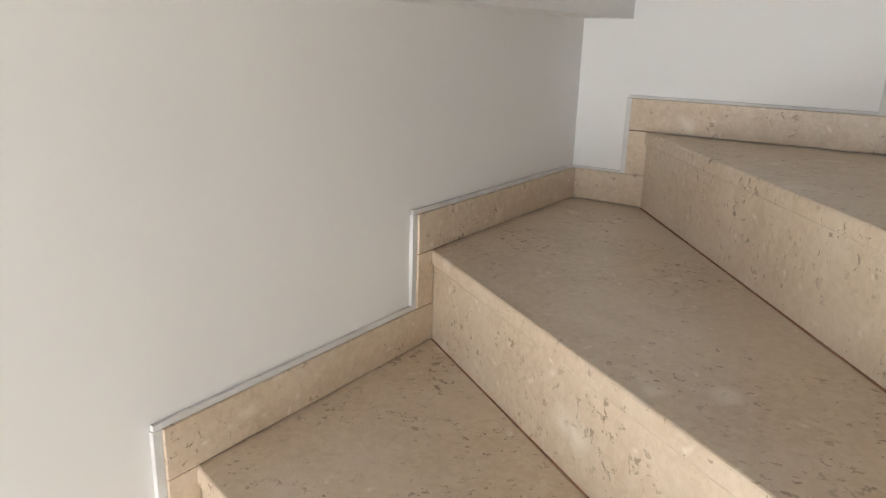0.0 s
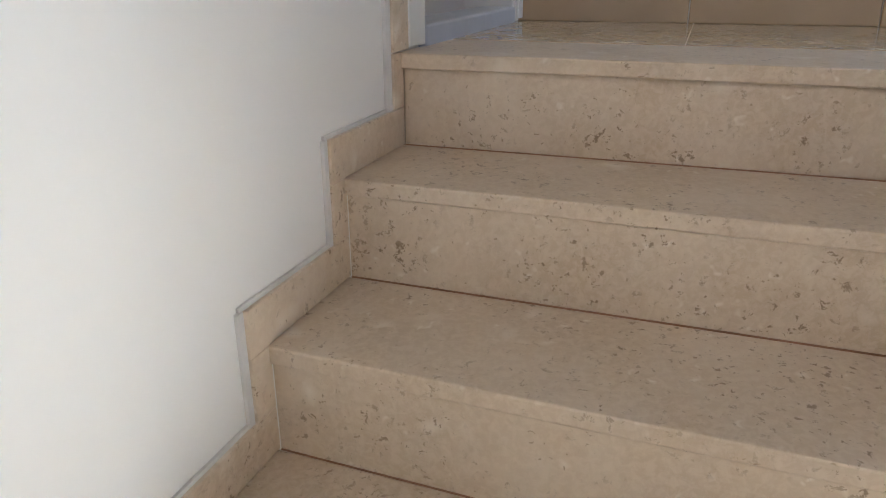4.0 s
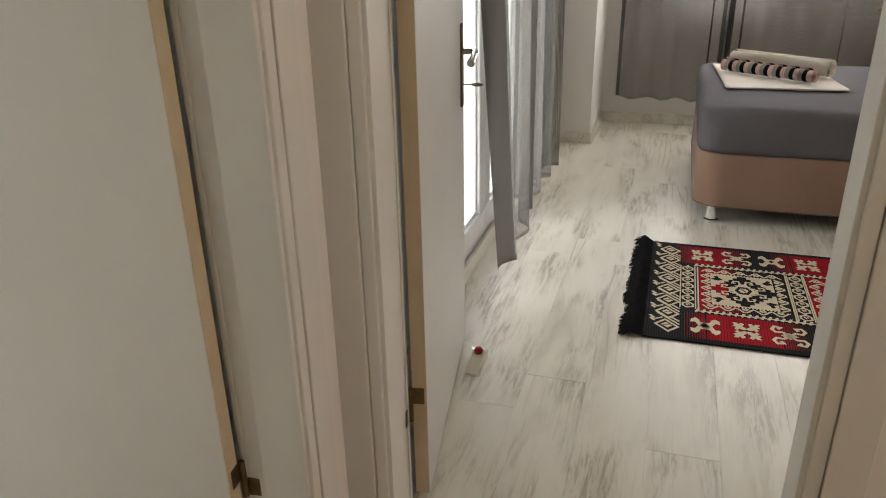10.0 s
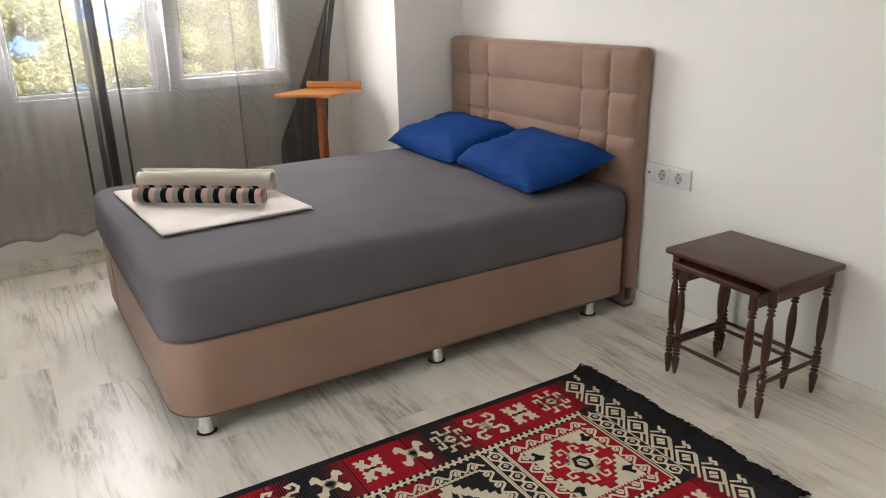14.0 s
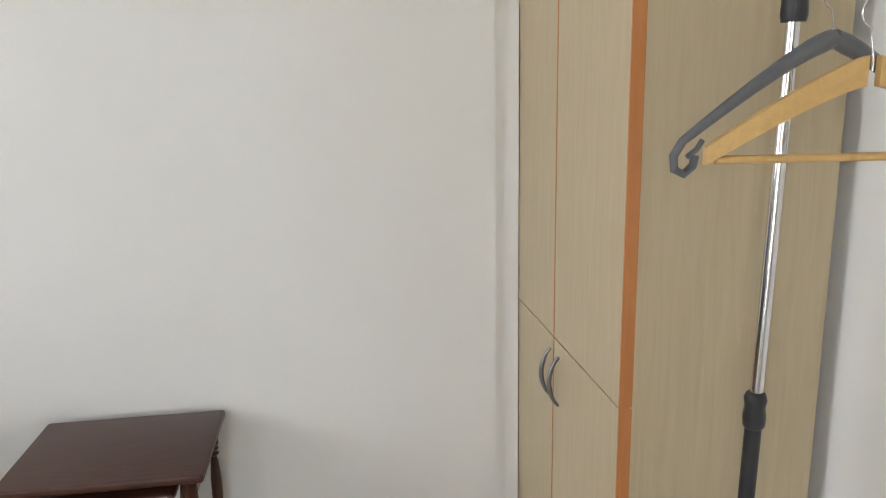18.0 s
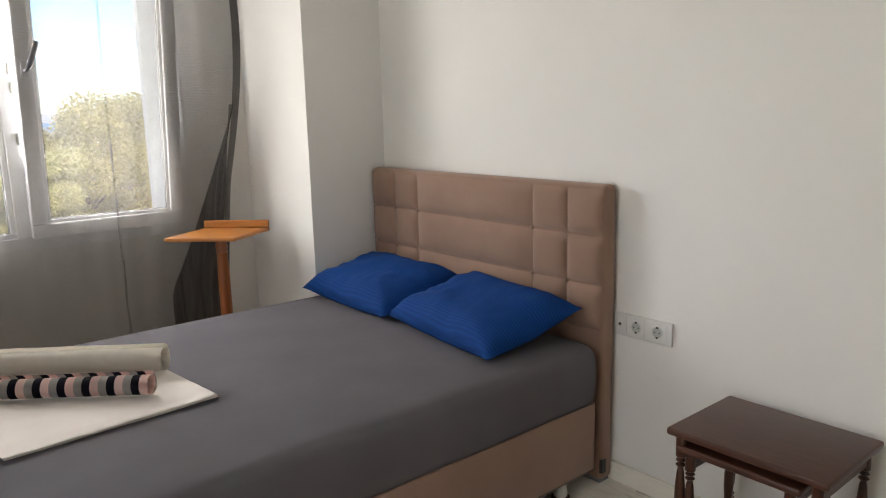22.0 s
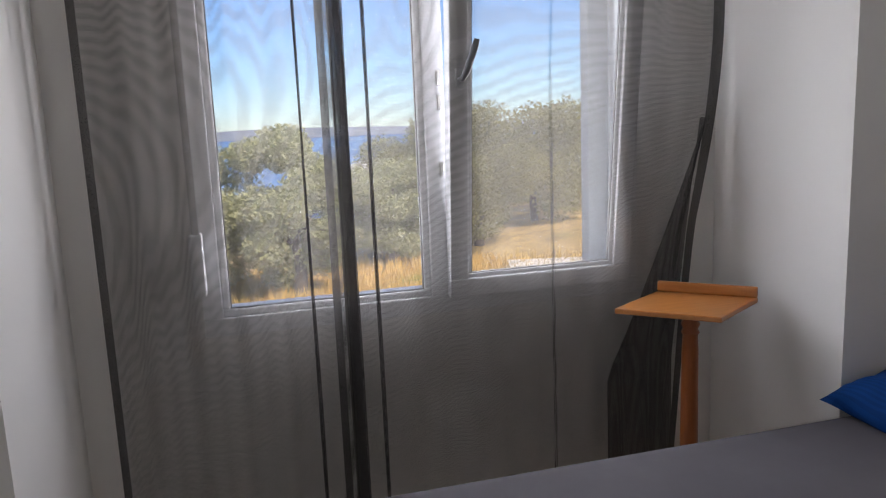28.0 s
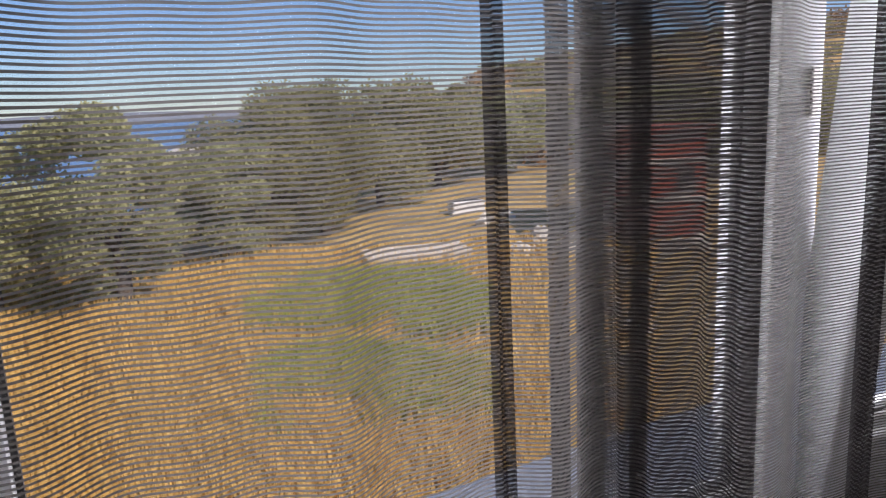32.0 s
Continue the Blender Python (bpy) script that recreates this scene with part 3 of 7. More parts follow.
box(XW - 0.2, XW, BAL[1], 1.975, -0.2, CEILZ + 0.1, bm=bm)
box(XW - 0.2, XW, BAL[0], BAL[1], BAL[3], CEILZ + 0.1, bm=bm)
box(XW - 0.2, XW, BAL[0], BAL[1], -0.2, BAL[2], bm=bm)
structure("wall_west", bm, PLASTER, "white plastered wall with the balcony doorway", "wall")
bm = box(XW, WIN[0], YN, YN + 0.25, -0.2, CEILZ + 0.1)
box(WIN[1], 0.0, YN, YN + 0.25, -0.2, CEILZ + 0.1, bm=bm)
box(WIN[0], WIN[1], YN, YN + 0.25, WIN[3], CEILZ + 0.1, bm=bm)
box(WIN[0], WIN[1], YN, YN + 0.25, -0.2, WIN[2], bm=bm)
structure("wall_north", bm, PLASTER, "white plastered wall round the bedroom window", "wall")
structure("pillar_east", box(-0.43, 0.0, 1.085, YN, 0, CEILZ), PLASTER, "white plastered corner pillar beside the bed", "pillar")
structure("pillar_west", box(XW, -2.683, 1.03, YN, 0, CEILZ), PLASTER, "white plastered corner pillar beside the window", "pillar")
structure("ceiling", box(XW - 0.2, 0.25, YB, YN + 0.25, CEILZ, CEILZ + 0.15), CEIL, "smooth white bedroom ceiling", "ceiling")

# hall, stairwell and the first room
bm = box(XA2, XA, -5.2, D1[0], -0.2, CEILZ)
box(XA2, XA, D1[1], YB, -0.2, CEILZ, bm=bm)
box(XA2, XA, D1[0], D1[1], DOORH, CEILZ, bm=bm)
structure("wall_hall", bm, PLASTER, "white hall wall with the first room's doorway", "wall")
bm = box(-1.90, XSTAIR + 0.3, YSTAIR - 0.15, YSTAIR, LOWZ, CEILZ)
box(-2.72, -1.90, YSTAIR - 0.15, YSTAIR, DOORH, CEILZ, bm=bm)
box(-2.945, -2.72, YSTAIR - 0.15, YSTAIR, -0.2, CEILZ, bm=bm)
box(-2.72, -1.90, YSTAIR - 0.15, YSTAIR, LOWZ, -0.06, bm=bm)
structure("wall_stair_south", bm, PLASTER, "white plastered wall beside the stairs", "wall")
structure("wall_stair_east", box(XSTAIR, XSTAIR + 0.3, YSTAIR, -1.2, LOWZ, -0.665), PLASTER, "white plastered wall under a ledge beside the stairs", "wall")
# gap left for the added stair lamp; no such opening is known
bm = box(XSTAIR - 0.125, XSTAIR + 0.3, YSTAIR, -3.80, -0.665, CEILZ)
box(XSTAIR - 0.125, XSTAIR + 0.3, -2.84, YB, -0.665, CEILZ, bm=bm)
box(XSTAIR - 0.125, XSTAIR + 0.3, YB, -1.2, -0.665, -0.26, bm=bm)
box(XSTAIR - 0.125, XSTAIR + 0.3, -3.80, -2.84, -0.665, 0.9, bm=bm)
box(XSTAIR - 0.125, XSTAIR + 0.3, -3.80, -2.84, 2.2, CEILZ, bm=bm)
structure("wall_stair_upper", bm, PLASTER, "thicker white plastered upper wall of the stairwell", "wall")
structure("wall_stair_inner", box(-0.95, -0.80, -3.40, -1.2, LOWZ, -0.26), PLASTER, "white plastered wall beside the lower flight", "wall")
# unseen wall, its gap left for the added lower stair lamp
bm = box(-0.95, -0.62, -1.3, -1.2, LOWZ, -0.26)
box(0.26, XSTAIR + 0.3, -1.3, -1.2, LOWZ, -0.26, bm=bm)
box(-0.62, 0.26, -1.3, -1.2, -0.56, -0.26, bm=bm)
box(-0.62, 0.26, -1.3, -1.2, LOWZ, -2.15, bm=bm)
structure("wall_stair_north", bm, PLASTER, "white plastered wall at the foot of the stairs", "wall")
structure("wall_hall_north", box(0.10, XSTAIR - 0.125, YB, -2.56, -0.2, CEILZ), PLASTER, "short white plastered wall end", "wall")
structure("ceiling_hall", box(-2.945, XSTAIR + 0.3, YSTAIR - 0.15, YB, CEILZ, CEILZ + 0.15), CEIL, "white hall ceiling", "ceiling")
structure("ceiling_stair", box(-0.95, XSTAIR + 0.3, YB, -1.2, -0.26, -0.2), CEIL, "white soffit over the lower flight", "ceiling")
bm = box(-6.4, R1W[0], YR1, YR1 + 0.2, -0.2, CEILZ)
box(R1W[1], -3.115, YR1, YR1 + 0.2, -0.2, CEILZ, bm=bm)
box(R1W[0], R1W[1], YR1, YR1 + 0.2, R1W[3], CEILZ, bm=bm)
box(R1W[0], R1W[1], YR1, YR1 + 0.2, -0.2, R1W[2], bm=bm)
structure("wall_room_north", bm, PLASTER, "white plastered wall of the first room", "wall")
structure("wall_room_west", box(-6.4, -6.2, -5.4, YR1, -0.2, CEILZ), PLASTER, "far white wall of the first room", "wall")
structure("wall_room_south", box(-6.4, XA2, -5.4, -5.2, -0.2, CEILZ), PLASTER, "rear white wall of the first room", "wall")
structure("ceiling_room", box(-6.4, XA2 - 0.001, -5.4, YR1 + 0.2, CEILZ, CEILZ + 0.15), CEIL, "white ceiling of the first room", "ceiling")
# the dim room behind the landing's other doorway
bm = box(-2.9, -1.5, -6.9, -6.8, -0.2, CEILZ)
box(-2.9, -2.8, -6.8, -5.2, -0.2, CEILZ, bm=bm)
box(-1.55, -1.45, -6.8, YSTAIR - 0.15, -0.2, CEILZ, bm=bm)
structure("wall_washroom", bm, PLASTER, "dim white walls of the side room", "wall")
structure("floor_washroom", box(-2.8, -1.56, -6.8, YSTAIR - 0.152, -0.2, -0.03), TILE, "beige tiled floor of the side room", "floor")
structure("ceiling_washroom", box(-2.9, -1.45, -6.8, YSTAIR - 0.15, 2.5, 2.6), CEIL, "ceiling of the side room", "ceiling")
structure("floor_lower", box(-1.0, XSTAIR, -4.975, -1.2, LOWZ - 0.1, LOWZ), TILE, "beige tiled lower floor", "floor")

# unseen roof slab, added over the house to keep the sun out
bm = box(XW - 0.25, 0.9, -7.0, 2.0, CEILZ + 0.15, CEILZ + 0.4)
box(-6.5, XW - 0.25, -7.0, YR1 + 0.25, CEILZ + 0.15, CEILZ + 0.4, bm=bm)
structure("roof", bm, EXTERIOR, "unseen flat slab added to keep the sun out", "roof")
structure("balcony_slab", box(-6.4, XW - 0.2, YR1 + 0.2, 2.2, -0.25, -0.05), CONCRETE, "pale concrete balcony floor", "balcony")

bm = box(-6.4, -6.28, YR1 + 0.2, 2.2, -0.05, 1.25)
box(-6.28, XW - 0.2, 2.08, 2.2, -0.05, 1.25, bm=bm)
structure("balcony_parapet", bm, EXTERIOR, "white rendered parapet round the balcony", "parapet")

# cornice along the bedroom ceiling
COVE = [(0, 0), (0, -0.125), (0.012, -0.125), (0.016, -0.108), (0.03, -0.085), (0.055, -0.052), (0.075, -0.034), (0.078, -0.02), (0.095, -0.016), (0.10, 0)]


def sweep_loop(profile, pts, z):
    """A moulding along a closed plan loop, mitred at the corners; the room lies on the right of the way walked."""
    bm = bmesh.new()
    n, rings = len(pts), []
    for i in range(n):
        p, q, r = Vector(pts[i - 1]), Vector(pts[i]), Vector(pts[(i + 1) % n])
        d0, d1 = (q - p).normalized(), (r - q).normalized()
        o0, o1 = Vector((d0.y, -d0.x)), Vector((d1.y, -d1.x))
        m = (o0 + o1) / (1 + o0.dot(o1))
        rings.append([bm.verts.new((q.x + m.x * o, q.y + m.y * o, z + h)) for o, h in profile])
    for i in range(n):
        a, b = rings[i], rings[(i + 1) % n]
        for k in range(len(profile)):
            j = (k + 1) % len(profile)
            bm.faces.new((a[k], a[j], b[j], b[k]))
    return bm


YP = 1.585                                 # front of the curtain box
structure("cornice", sweep_loop(COVE, [(0, 1.085), (0, YS), (XW, YS), (XW, 1.03), (-2.683, 1.03), (-2.683, YP), (-0.43, YP), (-0.43, 1.085)], CEILZ - 0.001), CORNICE, "white moulded plaster cornice under the ceiling", "cornice", smooth=35)
structure("curtain_box", box(-2.683, -0.43, YP + 0.001, YN - 0.001, 2.602, CEILZ - 0.001), CORNICE, "white plaster box over the curtains", "curtain box")

# ---------------------------------------------------------------- stairs
RISERS = [  # wall end, inner end, height of the tread above it in steps below the landing
    ((0.425, -3.780), (-0.78, -3.46), 7),
    ((0.425, -4.335), (-0.78, -3.555), 6),
    ((0.243, -4.962), (-0.78, -3.60), 5),
    ((-0.288, -4.962), (-0.80, -3.74), 4),
    ((-0.745, -4.962), (-1.065, -3.76), 3),
    ((-1.235, -4.962), (-1.19, -3.76), 2),
    ((-1.510, -4.962), (-1.485, -3.76), 1),
    ((-1.785, -4.962), (-1.78, -3.76), 0),
]
for k in range(1, 6):
    RISERS.insert(0, ((0.425, -3.78 + 0.27 * k), (-0.78, -3.46 + 0.27 * k), 7 + k))
stairs = thing("staircase", pose(0, 0, 0), "beige fossil limestone stairs winding up beside a white wall", "stairs", kind="structure")
T, NOSE = 0.03, 0.005


for i, (w, n, k) in enumerate(RISERS):
    z = -k * H
    d = (Vector(n) - Vector(w)).normalized()
    front = Vector((d.y, -d.x))
    if front.dot(Vector((1, 0.6))) < 0:
        front = -front
    # riser plate
    a, b = Vector(w), Vector(n)
    part("riser", prism([tuple(a), tuple(b), tuple(b - front * 0.02), tuple(a - front * 0.02)], z - H + 0.0015, z - T, 0.0008), MARBLE, stairs)
    # brown joint under and beside the riser
    part("joint", prism([tuple(a + front * 0.0012), tuple(b + front * 0.0012), tuple(b - front * 0.018), tuple(a - front * 0.018)], z - H - 0.004, z - H + 0.0008), GROUT_RED, stairs)
    # tread slab
    f0, f1 = a + front * NOSE, b + front * NOSE
    f0 = f0 + (a - b).normalized() * 0.012
    if i + 1 < len(RISERS):
        w2, n2 = Vector(RISERS[i + 1][0]), Vector(RISERS[i + 1][1])
        poly = [tuple(f0), tuple(f1)]
        if n2 != b:
            poly.append(tuple(n2 + (b - n2) * 0.0))
        poly.append(tuple(w2 + (w2 - n2).normalized() * 0.012))
        if abs(w2.x - a.x) > 0.1 and a.x > 0.4:
            poly.append((0.436, -4.974))
        part("tread", prism(poly, z - T, z, 0.004), MARBLE, stairs)
top = RISERS[-1]
part("tread", prism([(-1.773, -4.974), (-1.768, -3.765), (-2.09, -3.765), (-2.075, -4.974)], -T, 0.0, 0.003), MARBLE, stairs, "limestone edging of the landing")


def skirt(a, b, z0, z1, wall_n, name="skirting", mat=None, t=0.012, pre=0.0):
    """A skirting piece on a wall from a to b; wall_n points into the room."""
    a, b, n = Vector(a), Vector(b), Vector(wall_n)
    return part(name, prism([tuple(a + n * pre), tuple(b + n * pre), tuple(b + n * (t + pre)), tuple(a + n * (t + pre))], z0, z1, 0.0015), mat or MARBLE, stairs)


S = 0.078
for i, ((x, y), _, k) in enumerate(RISERS):
    z = -k * H
    east = x > 0.4
    n = (-1, 0) if east else (0, 1)
    base = XSTAIR if east else YSTAIR
    # upright beside the riser and the flat piece above the tread
    if east:
        skirt((base, y), (base, y + 0.05), z - H + S + 0.001, z + 0.001, n)
        if i + 1 < len(RISERS):
            x2, y2 = RISERS[i + 1][0]
            y2 = y2 if x2 > 0.4 else YSTAIR
            skirt((base, y + 0.05), (base, y2), z + 0.002, z + S, n)
            part("filler", prism([(base, y + 0.062), (base, y2 + 0.052), (base - 0.007, y2 + 0.052), (base - 0.007, y + 0.062)], z + S, z + S + 0.009, 0.001), CAULK, stairs)
            part("filler", prism([(base, y + 0.05), (base, y + 0.064), (base - 0.008, y + 0.064), (base - 0.008, y + 0.05)], z - H + S, z + S, 0.001), CAULK, stairs)
            if x2 <= 0.4:
                skirt((XSTAIR - 0.012, YSTAIR), (x2, YSTAIR), z + 0.002, z + S, (0, 1))
                part("filler", prism([(XSTAIR, YSTAIR), (x2 + 0.05, YSTAIR), (x2 + 0.05, YSTAIR + 0.006), (XSTAIR, YSTAIR + 0.006)], z + S, z + S + 0.006), CAULK, stairs)
    else:
        skirt((x, base), (x + 0.05, base), z - H + S + 0.001, z + 0.001, n)
        if i + 1 < len(RISERS):
            x2 = RISERS[i + 1][0][0]
            skirt((x + 0.05, base), (x2, base), z + 0.002, z + S, n)
            part("filler", prism([(x + 0.058, base), (x2 + 0.052, base), (x2 + 0.052, base + 0.006), (x + 0.058, base + 0.006)], z + S, z + S + 0.007, 0.001), CAULK, stairs)
            part("filler", prism([(x + 0.05, base), (x + 0.064, base), (x + 0.064, base + 0.007), (x + 0.05, base + 0.007)], z - H + S, z + S, 0.001), CAULK, stairs)
        else:
            skirt((x + 0.05, base), (-1.815, base), z + 0.004, z + 0.11, n)
            part("filler", prism([(x + 0.05, base), (x + 0.075, base), (x + 0.075, base + 0.008), (x + 0.05, base + 0.008)], z - H + S, z + 0.115, 0.002), CAULK, stairs)
structure("stair_core", prism([(-1.78, -4.96), (-0.85, -4.96), (-0.85, -3.78), (-1.78, -3.78)], LOWZ, -4.6 * H), EXTERIOR, "rough underside of the stairs", "stairs")

# landing slab
structure("landing_slab", box(-2.945, -1.80, -4.975, YB, -0.25, -0.0015), GROUT, "tile bed of the landing", "floor")
structure("landing_slab_north", box(-1.80, -0.80, -3.765, YB, -0.25, -0.0015), GROUT, "tile bed of the landing beside the stairwell", "floor")

# ---------------------------------------------------------------- door frames, leaves
def architrave(name, label, lo, hi, axis, face0, face1, sides, leaf_side=0):
    """A rebated door lining with flat casings. The opening runs from lo to hi along x or y; the wall lies between face0 and face1;
    leaf_side says on which face (-1 low, 1 high) the leaf shuts into its rebate."""
    fr = thing(name, pose(0, 0, 0), label, "door frame", kind="structure")

    def b(a0, a1, c0, c1, z0, z1, part_name, bev=0.002):
        if axis == "x":
            return part(part_name, box(a0, a1, c0, c1, z0, z1, bev), DOORWHITE, fr)
        return part(part_name, box(c0, c1, a0, a1, z0, z1, bev), DOORWHITE, fr)

    lo_f, hi_f = min(face0, face1) - 0.004, max(face0, face1) + 0.004
    J, K = 0.022, 0.008
    s0, s1 = lo_f + (0.048 if leaf_side < 0 else 0.0), hi_f - (0.048 if leaf_side > 0 else 0.0)
    b(lo, lo + K, lo_f, hi_f, 0.004, DOORH, "jamb")
    b(hi - K, hi, lo_f, hi_f, 0.004, DOORH, "jamb")
    b(lo + K, lo + J, s0, s1, 0.004, DOORH - J, "stop")
    b(hi - J, hi - K, s0, s1, 0.004, DOORH - J, "stop")
    b(lo + K, hi - K, s0, s1, DOORH - J, DOORH, "lintel")
    for f, s in sides:
        for edge, w in ((lo + 0.012, -1), (hi - 0.012, 1)):
            for u0, u1, d, nm, z0 in ((0.0, 0.027, 0.012, "casing_inner", 0.005), (0.0285, 0.098, 0.016, "casing", 0.008)):
                p0, p1 = sorted((edge + w * u0, edge + w * u1))
                c0, c1 = sorted((f, f + d * s))
                b(p0, p1, c0, c1, z0, DOORH + (0.015 if nm == "casing_inner" else 0.093), nm, 0.0025)
        c0, c1 = sorted((f, f + 0.016 * s))
        b(lo - 0.0165, hi + 0.0165, c0, c1, DOORH + 0.0165, DOORH + 0.093, "casing_head", 0.0025)
    return fr


architrave("door_frame_room", "white foil door frame of the first room", D1[0], D1[1], "y", XA2, XA, ((XA, 1), (XA2, -1)), -1)
architrave("door_frame_bedroom", "white foil door frame of the bedroom", D2[0], D2[1], "x", YB, YS, ((YB, -1), (YS, 1)), 1)
architrave("door_frame_side", "white foil door frame at the head of the stairs", -2.72, -1.90, "x", YSTAIR - 0.15, YSTAIR, ((YSTAIR, 1),))
WORN = varied("worn_edge", (0.66, 0.55, 0.40), (0.60, 0.49, 0.34), 0.5, 10, 60)


def door_leaf(name, m, label, k, g0, g1):
    """A flush white leaf, its hinge axis at the origin, reaching along +x; the slab lies from g0 to g1 on the side k of the axis."""
    leaf = thing(name, m, label, "door")
    W = 0.81
    y0, y1 = sorted((k * g0, k * g1))
    part("leaf", box(0.006, W, y0, y1, 0.012, 2.03, 0.002), DOORWHITE, leaf)
    part("edge_band", box(0.0035, 0.0062, y0 + 0.001, y1 - 0.001, 0.013, 2.029), WORN, leaf, "bare beige edge of the leaf")
    for z in (0.278, 1.78):
        hg = part("hinge", tube([(-0.002, -0.003 * k, z - 0.045), (-0.002, -0.003 * k, z + 0.045)], 0.0065, 10), HINGE, leaf, "brass butt hinge", smooth=60)
        f0, f1 = sorted((0.0 * k, k * (g0 + 0.030)))
        part("hinge_flap", box(0.0012, 0.0034, f0, f1, z + 0.001, z + 0.045, 0.001), HINGE, hg)
        j0, j1 = sorted((-k * 0.0095, -k * 0.0065))
        part("hinge_flap", box(-0.034, -0.002, j0, j1, z - 0.045, z - 0.001, 0.001), HINGE, hg)
        for q in (0.012, 0.032):
            part("screw", lathe([(0.003, 0), (0.0026, 0.0008)], 8, m=pose(0.0012, k * (g0 + 0.018), z + q, 0, -90, 0)), BRONZE, hg)
    for s in (-1, 1):
        f = max(y0 * s, y1 * s) * s

        def at_face(d, f=f, s=s):
            return f + d * s
        p0, p1 = sorted((f, at_face(0.006)))
        plate = part("handle_plate", box(W - 0.085, W - 0.045, p0, p1, 0.83, 1.07, 0.006, 3), BRONZE, leaf, "worn antique brass lock plate", smooth=40)
        part("lever", tube([(W - 0.065, at_face(0.004), 0.99), (W - 0.065, at_face(0.03), 0.99), (W - 0.07, at_face(0.042), 0.992), (W - 0.10, at_face(0.046), 0.993), (W - 0.145, at_face(0.046), 0.985), (W - 0.175, at_face(0.04), 0.972)], [0.009, 0.009, 0.010, 0.009, 0.010, 0.012], 10), STEEL, plate, "curved door lever", smooth=60)
        k0, k1 = sorted((at_face(0.0062), at_face(0.007)))
        part("keyhole", box(W - 0.068, W - 0.062, k0, k1, 0.885, 0.905, 0.0004), DARK, plate)
    return leaf


a1 = math.degrees(math.atan2(-3.011 + 2.925, -3.740 + 2.933))
door_leaf("door_leaf", pose(-2.938, -2.880, 0, 0, 0, a1), "plain white door standing open, wedged from below", 1, 0.005, 0.045)
a2 = math.degrees(math.atan2(-1.745 + 2.556, -2.790 + 2.657))
leaf2 = door_leaf("door_leaf", pose(-2.690, -2.538, 0, 0, 0, a2), "plain white bedroom door standing wide open", -1, 0.0, 0.036)
key = part("key", tube([(0.745, -0.042, 0.895), (0.745, -0.071, 0.895)], 0.003, 8), STEEL, leaf2, "key in the lock")
part("key_bow", tube([(0.745 + 0.014 * math.cos(q), -0.085 + 0.014 * math.sin(q), 0.895) for q in [2 * math.pi * i / 16 for i in range(16)]], 0.0035, 8, closed=True), BRONZE, key)

# thresholds
structure("threshold_room", box(-2.875, -2.83, D1[0] + 0.022, D1[1] - 0.022, 0.0, 0.006, 0.002), ALU, "grey aluminium threshold strip", "threshold")
structure("threshold_bedroom", box(D2[0] + 0.022, D2[1] - 0.022, -2.60, -2.555, 0.0, 0.006, 0.002), PVC, "white threshold strip", "threshold")
structure("threshold_side", box(-2.70, -1.92, YSTAIR - 0.10, YSTAIR + 0.012, -0.05, 0.045, 0.006), OUTSILL, "raised pale marble threshold", "threshold")

# strike plate in the bedroom door lining
sp = thing("strike_plate", pose(D2[1] - 0.0085, -2.583, 0.93), "steel strike plate let into the white lining", "strike plate")
part("plate", box(-0.002, 0.0, -0.012, 0.012, -0.12, 0.12, 0.0008), STEEL, sp)
for z in (-0.06, 0.03):
    part("slot", box(-0.0026, -0.0021, -0.007, 0.007, z - 0.02, z + 0.02, 0.0), BRONZE, sp)

# ---------------------------------------------------------------- bedroom window
def frame_rect(x0, x1, z0, z1, w, y0, y1, bev=0.004):
    """Four mitred-looking bars round an opening."""
    return [("rail", box(x0, x1, y0, y1, z0, z0 + w, bev)), ("rail", box(x0, x1, y0, y1, z1 - w, z1, bev)),
            ("stile", box(x0, x0 + w, y0, y1, z0 + w, z1 - w, bev)), ("stile", box(x1 - w, x1, y0, y1, z0 + w, z1 - w, bev))]


win = thing("window_1", pose(0, 0, 0), "white plastic window, one sash tilted inwards", "window", kind="structure")
fr = part("window_frame", box(WIN[0], WIN[1], 1.722, 1.79, WIN[2], WIN[2] + 0.06, 0.004), PVC, win)
part("rail", box(WIN[0], WIN[1], 1.722, 1.79, WIN[3] - 0.06, WIN[3], 0.004), PVC, fr)
part("stile", box(WIN[0], WIN[0] + 0.06, 1.722, 1.79, WIN[2] + 0.06, WIN[3] - 0.06, 0.004), PVC, fr)
part("stile", box(WIN[1] - 0.06, WIN[1], 1.722, 1.79, WIN[2] + 0.06, WIN[3] - 0.06, 0.004), PVC, fr)
part("mullion", box(-1.548, -1.478, 1.722, 1.79, WIN[2] + 0.06, WIN[3] - 0.06, 0.004), PVC, fr)
for x0, x1 in ((WIN[0] + 0.06, -1.548),):
    for nm, b in frame_rect(x0, x1, WIN[2] + 0.06, WIN[3] - 0.06, 0.024, 1.735, 1.765, 0.006):
        part("glazing_bead", b, PVC, fr)
    for nm, b in frame_rect(x0 + 0.023, x1 - 0.023, WIN[2] + 0.083, WIN[3] - 0.083, 0.005, 1.742, 1.752, 0.0):
        part("gasket", b, GASKET, fr)
pane = part("pane", box(-2.22, -1.567, 1.746, 1.749, 0.908, 2.25), GLASS, win)
pane.visible_shadow = False
# the sash that is tilted in at its head
tilt = Matrix.Translation((0, 1.715, 0.885)) @ Matrix.Rotation(radians(6.2), 4, "X")
sash = part("sash", box(-1.492, -0.812, -0.025, 0.035, 0.0, 0.066, 0.006), PVC, win, "tilted white sash", tilt)
SH = 1.40
